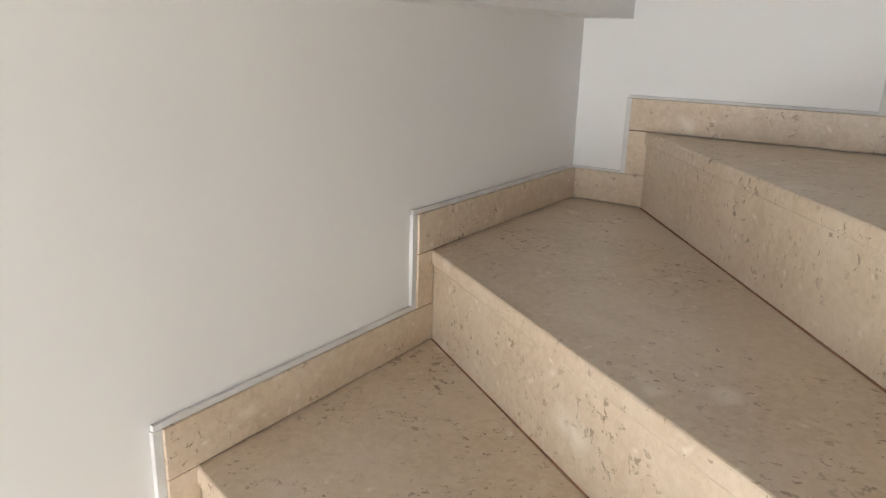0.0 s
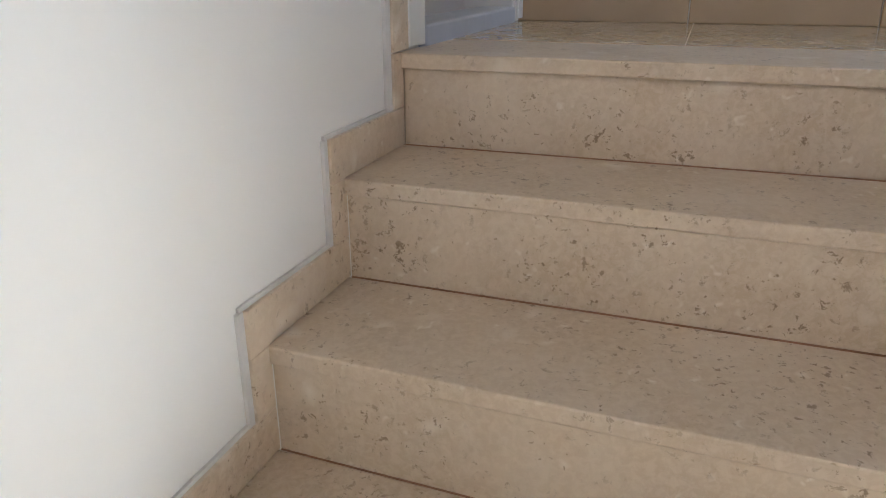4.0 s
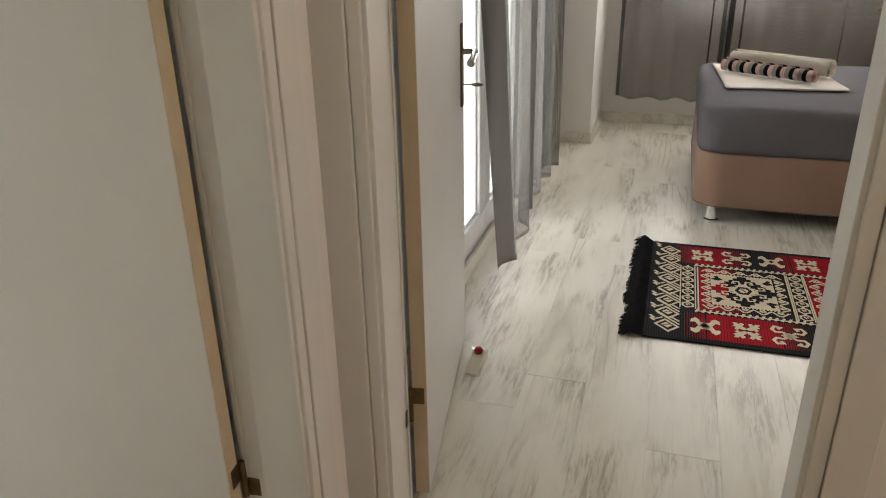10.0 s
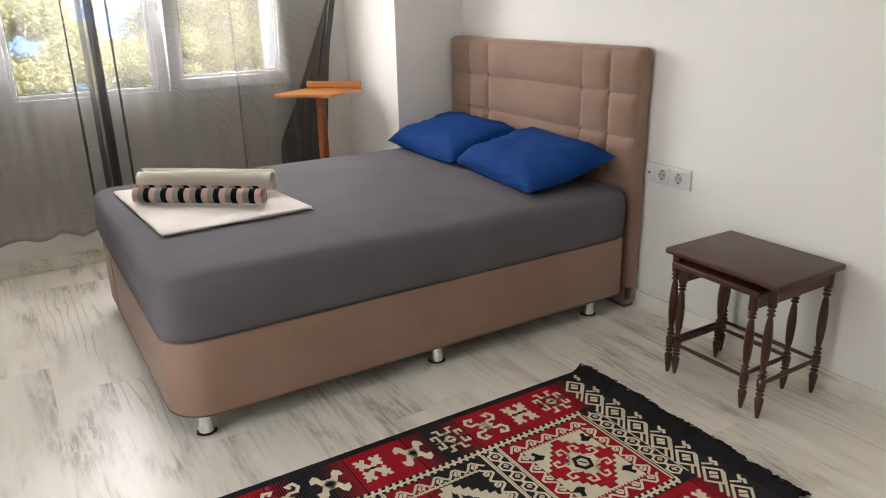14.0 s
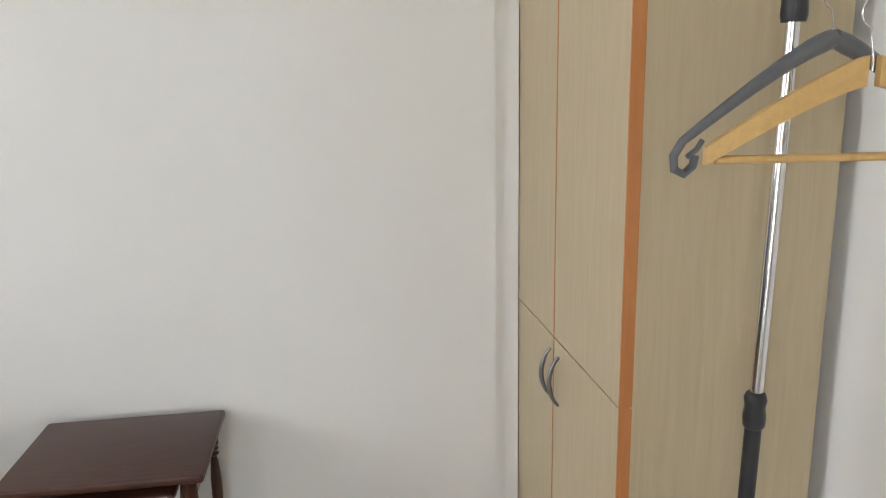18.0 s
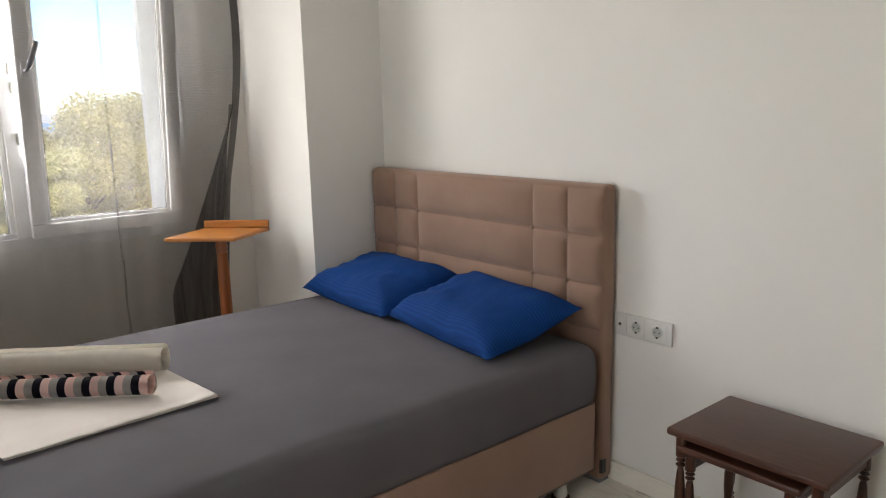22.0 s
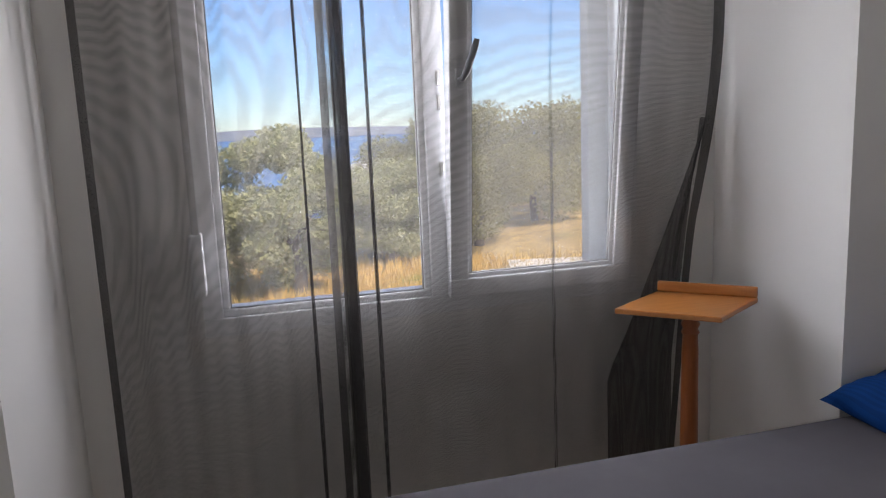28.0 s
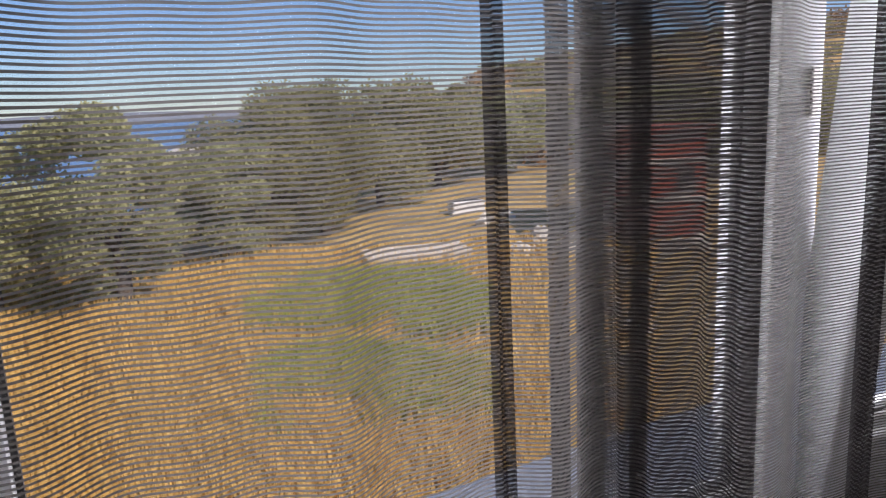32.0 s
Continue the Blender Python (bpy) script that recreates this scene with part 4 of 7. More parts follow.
for nm, b in (("rail", box(-1.492, -0.812, -0.025, 0.035, SH - 0.066, SH, 0.006)), ("stile", box(-1.492, -1.426, -0.025, 0.035, 0.066, SH - 0.066, 0.006)),
              ("stile", box(-0.878, -0.812, -0.025, 0.035, 0.066, SH - 0.066, 0.006))):
    part(nm, b, PVC, sash)
for nm, b in frame_rect(-1.428, -0.876, 0.064, SH - 0.064, 0.016, -0.012, 0.01, 0.004):
    part("glazing_bead", b, PVC, sash)
for nm, b in frame_rect(-1.414, -0.89, 0.078, SH - 0.078, 0.005, -0.006, 0.004, 0.0):
    part("gasket", b, GASKET, sash)
pane = part("pane", box(-1.412, -0.892, 0.0, 0.003, 0.08, SH - 0.08), GLASS, sash)
pane.visible_shadow = False
part("handle_rose", box(-1.474, -1.444, -0.034, -0.025, 0.70, 0.77, 0.006), PVC, sash)
part("handle", tube([(-1.459, -0.034, 0.735), (-1.459, -0.060, 0.735), (-1.448, -0.066, 0.755), (-1.420, -0.066, 0.83), (-1.412, -0.066, 0.855)], [0.008, 0.008, 0.011, 0.011, 0.009], 10), GREYP, sash, "dark grey window handle", smooth=50)
for z in (1.30, 1.52, 1.60):
    part("keep", box(-1.505, -1.492, 1.716, 1.723, z, z + 0.05, 0.002), STEEL, fr)
structure("window_sill_outer", box(WIN[0] - 0.02, WIN[1] + 0.02, 1.805, 1.95, WIN[2] + 0.02, WIN[2] + 0.055, 0.004), OUTSILL, "grey-white marble outer window sill", "window sill")
structure("insect_screen_reel", box(WIN[0] + 0.02, WIN[1] - 0.02, 1.80, 1.86, WIN[3] - 0.06, WIN[3], 0.006), PVC, "white shutter box edge", "shutter box")
structure("shutter_guide", box(-0.90, -0.815, 1.83, 1.89, WIN[2] + 0.06, WIN[3] - 0.06, 0.004), GUIDE, "grey shutter guide beside the glass", "shutter guide")
strap = thing("shutter_strap_box", pose(-2.30, 1.70, 1.07), "white shutter strap winder on the wall", "shutter winder")
part("case", box(-0.02, 0.02, -0.05, 0.024, -0.09, 0.10, 0.006), PVC, strap)
part("strap", box(-0.011, 0.011, -0.016, -0.013, 0.10, 1.30), varied("grey_strap", (0.40, 0.39, 0.37), (0.34, 0.33, 0.31), 0.9, 30, 200), strap)

# ---------------------------------------------------------------- balcony doors
def french_window(name, m, w, h, label):
    """Two glazed white leaves in a frame, in the plane y = 0, from x 0 to w."""
    t = thing(name, m, label, "balcony door", kind="structure")
    for nm, b in frame_rect(0, w, 0, h, 0.055, -0.035, 0.035):
        part("frame_" + nm, b, PVC, t)
    half = (w - 0.11) / 2
    for k in range(2):
        x0 = 0.055 + k * half
        for nm, b in frame_rect(x0 + 0.003, x0 + half - 0.003, 0.058, h - 0.058, 0.085, -0.045, 0.03, 0.006):
            part("leaf_" + nm, b, PVC, t)
        for nm, b in frame_rect(x0 + 0.082, x0 + half - 0.082, 0.14, h - 0.14, 0.018, -0.03, 0.01, 0.005):
            part("glazing_bead", b, PVC, t)
        p = part("pane", box(x0 + 0.09, x0 + half - 0.09, -0.002, 0.002, 0.148, h - 0.148), GLASS, t)
        p.visible_shadow = False
    part("handle", tube([(w / 2 - 0.04, -0.045, 1.0), (w / 2 - 0.04, -0.085, 1.0), (w / 2 - 0.04, -0.09, 0.98), (w / 2 - 0.04, -0.09, 0.88)], 0.009, 8), PVC, t)
    return t


french_window("door_2", pose(-2.955, BAL[0], BAL[2], 0, 0, 90), BAL[1] - BAL[0], BAL[3] - BAL[2], "white glazed balcony door behind curtains")
french_window("door_1", pose(R1W[0], YR1 + 0.05, R1W[2], 0, 0, 0), R1W[1] - R1W[0], R1W[3] - R1W[2], "white glazed balcony door of the first room")

# ---------------------------------------------------------------- skirting in the bedroom and the hall
def base_run(name, mat, runs, t, h, label):
    """Skirting boards: rows of start, end and the way into the room."""
    root = thing(name, pose(0, 0, 0), label, "skirting", kind="structure")
    for a, b, n in runs:
        a, b, n = Vector(a), Vector(b), Vector(n)
        part("board", prism([tuple(a), tuple(b), tuple(b + n * t), tuple(a + n * t)], 0.0, h, 0.003), mat, root)
    return root


base_run("baseboard_bedroom", LAMINATE, [
    ((0, 1.085), (0, -1.62), (-1, 0)), ((0, -1.622), (0, -2.035), (-1, 0)), ((0.012, -2.045), (0.012, -2.105), (-1, 0)),
    ((-0.43, 1.085), (-0.018, 1.085), (0, -1)), ((-0.43, 1.10), (-0.43, YN - 0.016), (-1, 0)),
    ((-2.665, YN), (-1.4, YN), (0, -1)), ((-1.398, YN), (-0.448, YN), (0, -1)), ((-2.683, 1.016), (-2.683, YN - 0.016), (1, 0)), ((XW, 1.03), (-2.683, 1.03), (0, -1)),
    ((XW, -0.60), (XW, 1.012), (1, 0)), ((XW, YS), (XW, -0.602), (1, 0)), ((D2[1] + 0.096, YS), (-0.75, YS), (0, 1))], 0.016, 0.075, "whitewashed wood-look skirting boards")
yj = [-4.975, -4.458, -3.955, -3.791]
base_run("baseboard_hall", TILE_SKIRT, [((XA, a + 0.0015), (XA, b - 0.0015), (1, 0)) for a, b in zip(yj, yj[1:])] + [((XA, -2.766), (XA, YB - 0.017), (1, 0)), ((-1.768, YB), (-0.9, YB), (0, -1))], 0.009, 0.075, "beige tile skirting in the hall")
base_run("baseboard_room", LAMINATE, [((-6.2, YR1), (-4.105, YR1), (0, -1)), ((-4.10, YR1), (-3.0, YR1), (0, -1)), ((XA2, -5.2), (XA2, D1[0] - 0.096), (-1, 0))], 0.016, 0.075, "whitewashed skirting boards of the first room")

# ---------------------------------------------------------------- the bed
VELVET_SEAM = varied("seam", (0.12, 0.08, 0.06), (0.10, 0.07, 0.05), 0.9)
bed = thing("bed", pose(0, 0, 0), "taupe velvet divan bed with grey fitted sheet", "bed")
BX0, BX1, BY0, BY1 = -2.03, -0.115, -0.36, 1.05


def rounded_plan(x0, x1, y0, y1, r0, r1, seg=6):
    pts = []
    for cx, cy, a, r in ((x0 + r0, y0 + r0, 180, r0), (x1 - r1, y0 + r1, 270, r1), (x1 - r1, y1 - r1, 0, r1), (x0 + r0, y1 - r0, 90, r0)):
        for k in range(seg + 1):
            q = radians(a + 90 * k / seg)
            pts.append((cx + r * math.cos(q), cy + r * math.sin(q)))
    return pts


part("base", prism(rounded_plan(BX0, BX1, BY0, BY1, 0.13, 0.03, 10), 0.085, 0.345, 0.006), VELVET, bed, "taupe velvet upholstered base", smooth=40)
part("base_seam", prism(rounded_plan(BX0 - 0.0005, BX1, BY0 - 0.0005, BY1 + 0.0005, 0.13, 0.03, 10), 0.085, 0.090), VELVET_SEAM, bed)


part("base_seam", box(BX0 - 0.0015, BX0 + 0.002, 0.712, 0.718, 0.092, 0.343), VELVET_SEAM, bed)


def mattress_bm():
    bm = bmesh.new()
    rows = [(0.0, 0.014), (0.012, 0.004), (0.03, 0.0), (0.08, -0.003), (0.14, -0.004), (0.178, -0.001), (0.194, 0.005), (0.205, 0.014), (0.212, 0.028), (0.216, 0.05)]
    rings = []
    for z, inset in rows:
        pts = rounded_plan(BX0 - 0.005 + inset, BX1 + 0.01 - inset, BY0 - 0.005 + inset, BY1 + 0.0 - inset, 0.10, 0.06, 24)
        foot = [math.exp(-((x - BX0) / 0.12) ** 2) for x, y in pts]
        rings.append([bm.verts.new((x + 0.010 * w * noise.noise((y * 16, z * 14, 3)), y + 0.004 * noise.noise((x * 9, z * 9, 8)), 0.347 + z + 0.006 * noise.noise((x * 7, y * 7, z * 9)) + (0.006 * w * noise.noise((y * 19, 1, 6)) if z > 0.19 else 0))) for (x, y), w in zip(pts, foot)])
    n = len(rings[0])
    for a, b in zip(rings, rings[1:]):
        for i in range(n):
            bm.faces.new((a[i], a[(i + 1) % n], b[(i + 1) % n], b[i]))
    bm.faces.new(rings[0][::-1])
    cx, cy = (BX0 + BX1) / 2, (BY0 + BY1) / 2
    prev = rings[-1]
    for k in (0.93, 0.8, 0.5, 0.2):
        ring = [bm.verts.new((cx + (v.co.x - cx) * k, cy + (v.co.y - cy) * k, 0.347 + 0.218 + 0.006 * noise.noise((v.co.x * k * 3, v.co.y * k * 3, 5)))) for v in rings[-1]]
        for i in range(n):
            bm.faces.new((prev[i], prev[(i + 1) % n], ring[(i + 1) % n], ring[i]))
        prev = ring
    bm.faces.new(prev)
    return bm


part("mattress", mattress_bm(), SHEET, bed, "mattress in a dark grey fitted sheet", smooth=50)
cq = radians(243)
tx, ty = BX0 + 0.095 + 0.101 * math.cos(cq), BY0 + 0.095 + 0.101 * math.sin(cq)
part("sheet_tuck", tube([(tx + 0.004, ty + 0.004, 0.365), (tx - 0.001, ty - 0.001, 0.42), (tx - 0.001, ty - 0.001, 0.50), (tx + 0.002, ty + 0.002, 0.535), (tx + 0.022, ty + 0.006, 0.549)], [0.0015, 0.002, 0.0025, 0.004, 0.002], 6), SHEET, bed, "corner fold of the fitted sheet", smooth=60)
for x in (-1.935, -1.05, -0.27):
    for y in (BY0 + 0.045, BY1 - 0.045):
        part("leg", lathe([(0.034, 0.0), (0.034, 0.012), (0.025, 0.017), (0.023, 0.06), (0.024, 0.085), (0.034, 0.0855)], 18, m=pose(x, y, 0)), CHROME, bed, "chrome bed leg", smooth=40)


def headboard_panel(x, y0, y1, z0, z1):
    """A padded cell of the headboard."""
    def f(u, v):
        e = min(u, 1 - u) * (y1 - y0), min(v, 1 - v) * (z1 - z0)
        q = 0.021 * (1 - math.exp(-e[0] / 0.018)) * (1 - math.exp(-e[1] / 0.018))
        return (x - q, y0 + u * (y1 - y0), z0 + v * (z1 - z0))
    return grid_mesh(14, 12, f)


hy = [-0.346, -0.18, -0.005, 0.715, 0.89, 1.075]
HBX = -0.085
part("headboard_board", box(HBX + 0.001, -0.012, -0.352, 1.078, 0.012, 1.135, 0.022, 4), VELVET, bed, "taupe velvet headboard", smooth=40)
for i in range(5):
    for j in range(3):
        zz = [(0.60, 0.77), (0.77, 0.95), (0.95, 1.122)][j]
        part("cushion", headboard_panel(HBX, hy[i] + 0.003, hy[i + 1] - 0.003, zz[0] + 0.003, zz[1] - 0.003), VELVET, bed, smooth=80)
for y in (-0.18, -0.005, 0.715, 0.89):
    for z in (0.77, 0.95):
        part("button", lathe([(0.009, 0), (0.008, 0.004), (0.004, 0.006)], 10, m=pose(HBX - 0.001, y, z, 0, -90, 0)), VELVET, bed)
part("headboard_foot", box(-0.075, -0.02, -0.34, 1.06, 0.0, 0.012, 0.002), GREYP, bed)
part("corner_tag", box(-0.080, -0.056, -0.3545, -0.34, 0.045, 0.10, 0.001), BLACK, bed, "small dark fabric tag")


def add_pillow(m, label, seed):
    bm, _ = pillow_bm(seed)
    ob = part("pillow", bm, PILLOW, None, "", m, smooth=70)
    return tagged(ob, label, "pillow", "pillows on the bed")


def pillow_bm(seed, w=0.69, d=0.44, hgt=0.140):
    bm = bmesh.new()
    N, M = 40, 28
    edge = {}
    for side in (1, -1):
        vs = [[None] * (M + 1) for _ in range(N + 1)]
        for i in range(N + 1):
            for j in range(M + 1):
                a, b = 2 * i / N - 1, 2 * j / M - 1
                x = a * w / 2 * (1 - 0.06 * (1 - b * b) * abs(a) ** 4)
                y = b * d / 2 * (1 - 0.09 * (1 - a * a) * abs(b) ** 4)
                p = max(0.0, (1 - a ** 4) * (1 - b ** 4)) ** 0.6
                wr = 0.012 * noise.noise((x * 8 + seed, y * 8, seed)) * p + 0.016 * noise.noise((a * 2 + seed * 3, b * 9, 2)) * abs(a) ** 2 * p
                wr += 0.007 * math.sin(11 * math.atan2(b, a) + 3 * noise.noise((a * 2, b * 2, seed))) * max(0.0, math.hypot(a, b) - 0.45) * p ** 0.5
                wr += 0.006 * noise.noise((x * 22 + seed, y * 14, seed + 5)) * p
                rim = i in (0, N) or j in (0, M)
                z = 0.045 + 0.02 * abs(a * b)
                if rim:
                    if (i, j) not in edge:
                        edge[i, j] = bm.verts.new((x, y, z))
                    vs[i][j] = edge[i, j]
                else:
                    vs[i][j] = bm.verts.new((x, y, z + (hgt * 0.72 * p + wr if side > 0 else -0.044 * p)))
        for i in range(N):
            for j in range(M):
                bm.faces.new((vs[i][j], vs[i + 1][j], vs[i + 1][j + 1], vs[i][j + 1]))
    return bm, None


BT = 0.566
add_pillow(pose(-0.285, 0.74, BT + 0.012, -13, 0, 88), "blue satin-striped pillow lying at the headboard by the pillar", 3)
add_pillow(pose(-0.30, 0.06, BT + 0.014, -14, 0, 83), "blue satin-striped pillow overlapping the other one", 7)


def towel_sheet():
    """A towel folded in two: two soft layers with uneven edges."""
    own = bmesh.new()
    pts = [Vector(p) for p in ((-0.29, -0.35), (0.285, -0.32), (0.22, 0.29), (-0.335, 0.43))]
    N = 26
    for k in range(2):
        lay = {}
        for side in (0, 1):
            for i in range(N + 1):
                for j in range(N + 1):
                    u, v = i / N, j / N
                    p = (pts[0] * (1 - u) + pts[1] * u) * (1 - v) + (pts[3] * (1 - u) + pts[2] * u) * v
                    e = min(u, 1 - u, v, 1 - v) * 0.5
                    p = p * (1 - 0.008 * k + 0.008 * noise.noise((p.x * 16, p.y * 16, k)))
                    soft = 0.5 * math.exp(-e / 0.006)
                    wave = 0.0016 * (1 + noise.noise((p.x * 7, p.y * 7, k)))
                    z = 0.0062 * k + (0.0058 * (1 - soft) if side else 0.0058 * soft) + wave * (1 + 0.2 * k)
                    lay[side, i, j] = own.verts.new((p.x, p.y, z))
        for i in range(N):
            for j in range(N):
                own.faces.new([lay[1, a, b] for a, b in ((i, j), (i + 1, j), (i + 1, j + 1), (i, j + 1))])
                own.faces.new([lay[0, a, b] for a, b in ((i, j), (i, j + 1), (i + 1, j + 1), (i + 1, j))])
        rim = [(i, 0) for i in range(N)] + [(N, j) for j in range(N)] + [(i, N) for i in range(N, 0, -1)] + [(0, j) for j in range(N, 0, -1)]
        for (a, b), (c, d) in zip(rim, rim[1:] + rim[:1]):
            own.faces.new((lay[0, a, b], lay[0, c, d], lay[1, c, d], lay[1, a, b]))
    return own


tw = part("folded_towel", towel_sheet(), TOWEL_W, None, "", pose(-1.625, 0.43, BT + 0.002, 0, 0, 0), smooth=40)
tagged(tw, "folded white towel lying flat on the bed", "towel", "towels on the bed")


def roll_bm(length, r, turns=3.2, wob=0.0):
    bm = bmesh.new()
    n = 60
    sec = []
    for i in range(n + 1):
        q = i / n
        a = q * turns * 2 * math.pi
        rr = r * (0.10 + 0.90 * q)
        sec.append((rr * math.cos(a), rr * math.sin(a) * 0.94))
    L = 10
    rows = []
    for k in range(L + 1):
        x = length * (k / L - 0.5)
        s = 1 + 0.03 * noise.noise((x * 9, r * 50, 1))
        rows.append([bm.verts.new((x + (0.003 * math.sin(i * 0.5) + 0.016 * (i / n - 0.75)) * ((k == L) - (k == 0)), a * s, b * s + r * 0.95)) for i, (a, b) in enumerate(sec)])
    for a, b in zip(rows, rows[1:]):
        for i in range(n):
            bm.faces.new((a[i], a[i + 1], b[i + 1], b[i]))
    bmesh.ops.solidify(bm, geom=bm.faces[:], thickness=0.0095)
    return bm


tagged(part("rolled_towel", roll_bm(0.58, 0.052), TOWEL_B, None, "", pose(-1.625, 0.585, BT + 0.017, 0, 0, -37), smooth=50), "beige ribbed towel rolled up on the bed", "towel", "towels on the bed")
tagged(part("rolled_towel", roll_bm(0.53, 0.040), TOWEL_S, None, "", pose(-1.705, 0.40, BT + 0.017, 0, 0, -38), smooth=50), "striped black, grey and pink towel rolled up", "towel", "towels on the bed")

# ---------------------------------------------------------------- nest of tables
def nest_table(name, m, w, d, h, label, group="nest of tables", front=False):
    """Width along y, depth along x; open towards the room."""
    t = thing(name, m, label, "side table", group)
    part("tabletop", box(-d / 2, d / 2, -w / 2, w / 2, h - 0.022, h, 0.007, 3), MAHOGANY, t, smooth=40)
    li, wi = d / 2 - 0.028, w / 2 - 0.035
    for y in (-wi, wi):
        part("apron", box(-li, li, y - 0.008, y + 0.008, h - 0.075, h - 0.022, 0.002), MAHOGANY, t)
    part("apron", box(li - 0.008, li + 0.008, -wi, wi, h - 0.06, h - 0.022, 0.002), MAHOGANY, t)
    k = h / 0.488
    prof = [(r, z * k) for r, z in ((0.006, 0), (0.010, 0.025), (0.0145, 0.062), (0.015, 0.070), (0.007, 0.080), (0.0145, 0.088), (0.007, 0.097), (0.0145, 0.104), (0.008, 0.111), (0.0145, 0.116), (0.0145, 0.142), (0.008, 0.148),
            (0.0145, 0.156), (0.007, 0.164), (0.0140, 0.172), (0.0075, 0.181), (0.0125, 0.21), (0.0150, 0.255), (0.0148, 0.30), (0.0105, 0.352), (0.007, 0.366), (0.0145, 0.374), (0.007, 0.382), (0.0145, 0.389), (0.008, 0.397),
            (0.0150, 0.402), (0.0150, 0.466))]
    for x in (-li, li):
        for y in (-wi, wi):
            part("leg", lathe(prof, 12, m=pose(x, y, 0)), MAHOG_LEG, t, smooth=50)
    for y in (-wi, wi):
        part("stretcher", tube([(-li, y, 0.128), (-li * 0.4, y, 0.128), (li * 0.4, y, 0.128), (li, y, 0.128)], [0.006, 0.008, 0.008, 0.006], 8), MAHOG_LEG, t)
    if front:
        part("stretcher", tube([(-li, -wi, 0.118), (-li, -wi * 0.3, 0.118), (-li, wi * 0.3, 0.118), (-li, wi, 0.118)], [0.006, 0.008, 0.008, 0.006], 8), MAHOG_LEG, t)
    part("stretcher", tube([(li, -wi, 0.128), (li, -wi * 0.3, 0.128), (li, wi * 0.3, 0.128), (li, wi, 0.128)], [0.006, 0.008, 0.008, 0.006], 8), MAHOG_LEG, t)
    return t


nest_table("nest_table", pose(-0.215, -1.045, 0), 0.455, 0.355, 0.488, "dark mahogany side table with turned legs by the wall")
nest_table("nest_table", pose(-0.240, -1.022, 0), 0.358, 0.285, 0.440, "smaller mahogany table nested under the other one", front=True)

# ---------------------------------------------------------------- the little stand by the window
st = thing("pedestal_stand", pose(-0.762, 1.40, 0), "honey-coloured wooden stand with a lipped top", "stand")
part("top", prism([(-0.25, 0.035), (-0.015, -0.20), (0.25, -0.035), (0.015, 0.20)], 0.838, 0.856, 0.004), STANDWOOD, st)
part("lip", box(-0.165, 0.165, -0.016, 0.0, 0.856, 0.894, 0.005), STANDWOOD, st, "", pose(0.1325, 0.0825, 0, 0, 0, -45))
part("post", lathe([(0.034, 0.02), (0.030, 0.30), (0.027, 0.70), (0.024, 0.752), (0.030, 0.762), (0.024, 0.775), (0.031, 0.79), (0.026, 0.803), (0.036, 0.838)], 20, m=pose(0.0, -0.02, 0)), STANDLEG, st, "red-brown turned post", smooth=50)
part("foot", box(-0.17, 0.17, -0.16, 0.12, 0.0, 0.02, 0.006), STANDLEG, st)

# ---------------------------------------------------------------- sockets
sk = thing("socket_outlet", pose(0, -0.482, 0.624), "white double socket with aerial outlet beside the bed", "socket")
part("frame", box(-0.010, 0, -0.104, 0.140, -0.042, 0.042, 0.003), SOCKET, sk)
for y in (-0.047, 0.040):
    body = part("outlet", box(-0.013, -0.0105, y - 0.036, y + 0.036, -0.033, 0.033, 0.001), SOCKET, sk)
    part("cup_ring", tube([(-0.0135, y + 0.021 * math.cos(q), 0.021 * math.sin(q)) for q in [2 * math.pi * i / 20 for i in range(20)]], 0.0018, 6, closed=True), SOCKET, body)
    # flat disc; shade inside the cup is put into this darker colour
    part("cup", lathe([(0.0195, 0), (0.019, 0.0006)], 20, m=pose(-0.0132, y, 0, 0, -90, 0)), varied("socket_shade", (0.46, 0.46, 0.44), (0.43, 0.43, 0.41), 0.4), body)
    for s in (-1, 1):
        part("hole", lathe([(0.0028, 0), (0.0028, 0.0008)], 8, m=pose(-0.0138, y + 0.0095 * s, 0, 0, -90, 0)), DARK, body)
        part("earth_clip", box(-0.0155, -0.0135, y - 0.004, y + 0.004, 0.0185 * s - 0.003, 0.0185 * s + 0.003), STEEL, body)
blank = part("outlet", box(-0.013, -0.0105, 0.082, 0.134, -0.033, 0.033, 0.001), SOCKET, sk)
part("jack", lathe([(0.006, 0), (0.005, 0.003)], 12, m=pose(-0.013, 0.110, 0, 0, -90, 0)), DARK, blank)

# ---------------------------------------------------------------- wardrobe
wd = thing("wardrobe", pose(0, 0, 0), "pale birch wardrobe with orange edge bands", "wardrobe")
WX0, WX1, WY0, WY1, WH = -0.745, 0.092, -2.52, -2.13, 2.15
part("side_panel", box(WX0, WX0 + 0.018, WY0, WY1, 0.0, WH, 0.001), BIRCH, wd)
part("side_panel", box(WX1 - 0.018, WX1, WY0, WY1, 0.0, WH, 0.001), BIRCH, wd)
part("top_panel", box(WX0 + 0.018, WX1 - 0.018, WY0, WY1, WH - 0.018, WH, 0.001), BIRCH, wd)
part("back_panel", box(WX0 + 0.018, WX1 - 0.018, WY0, WY0 + 0.006, 0.05, WH - 0.018), BIRCH, wd)
part("plinth", box(WX0 + 0.018, WX1 - 0.018, WY1 - 0.04, WY1 - 0.02, 0.0, 0.07), BIRCH, wd)
XM, ZS = -0.327, 0.735
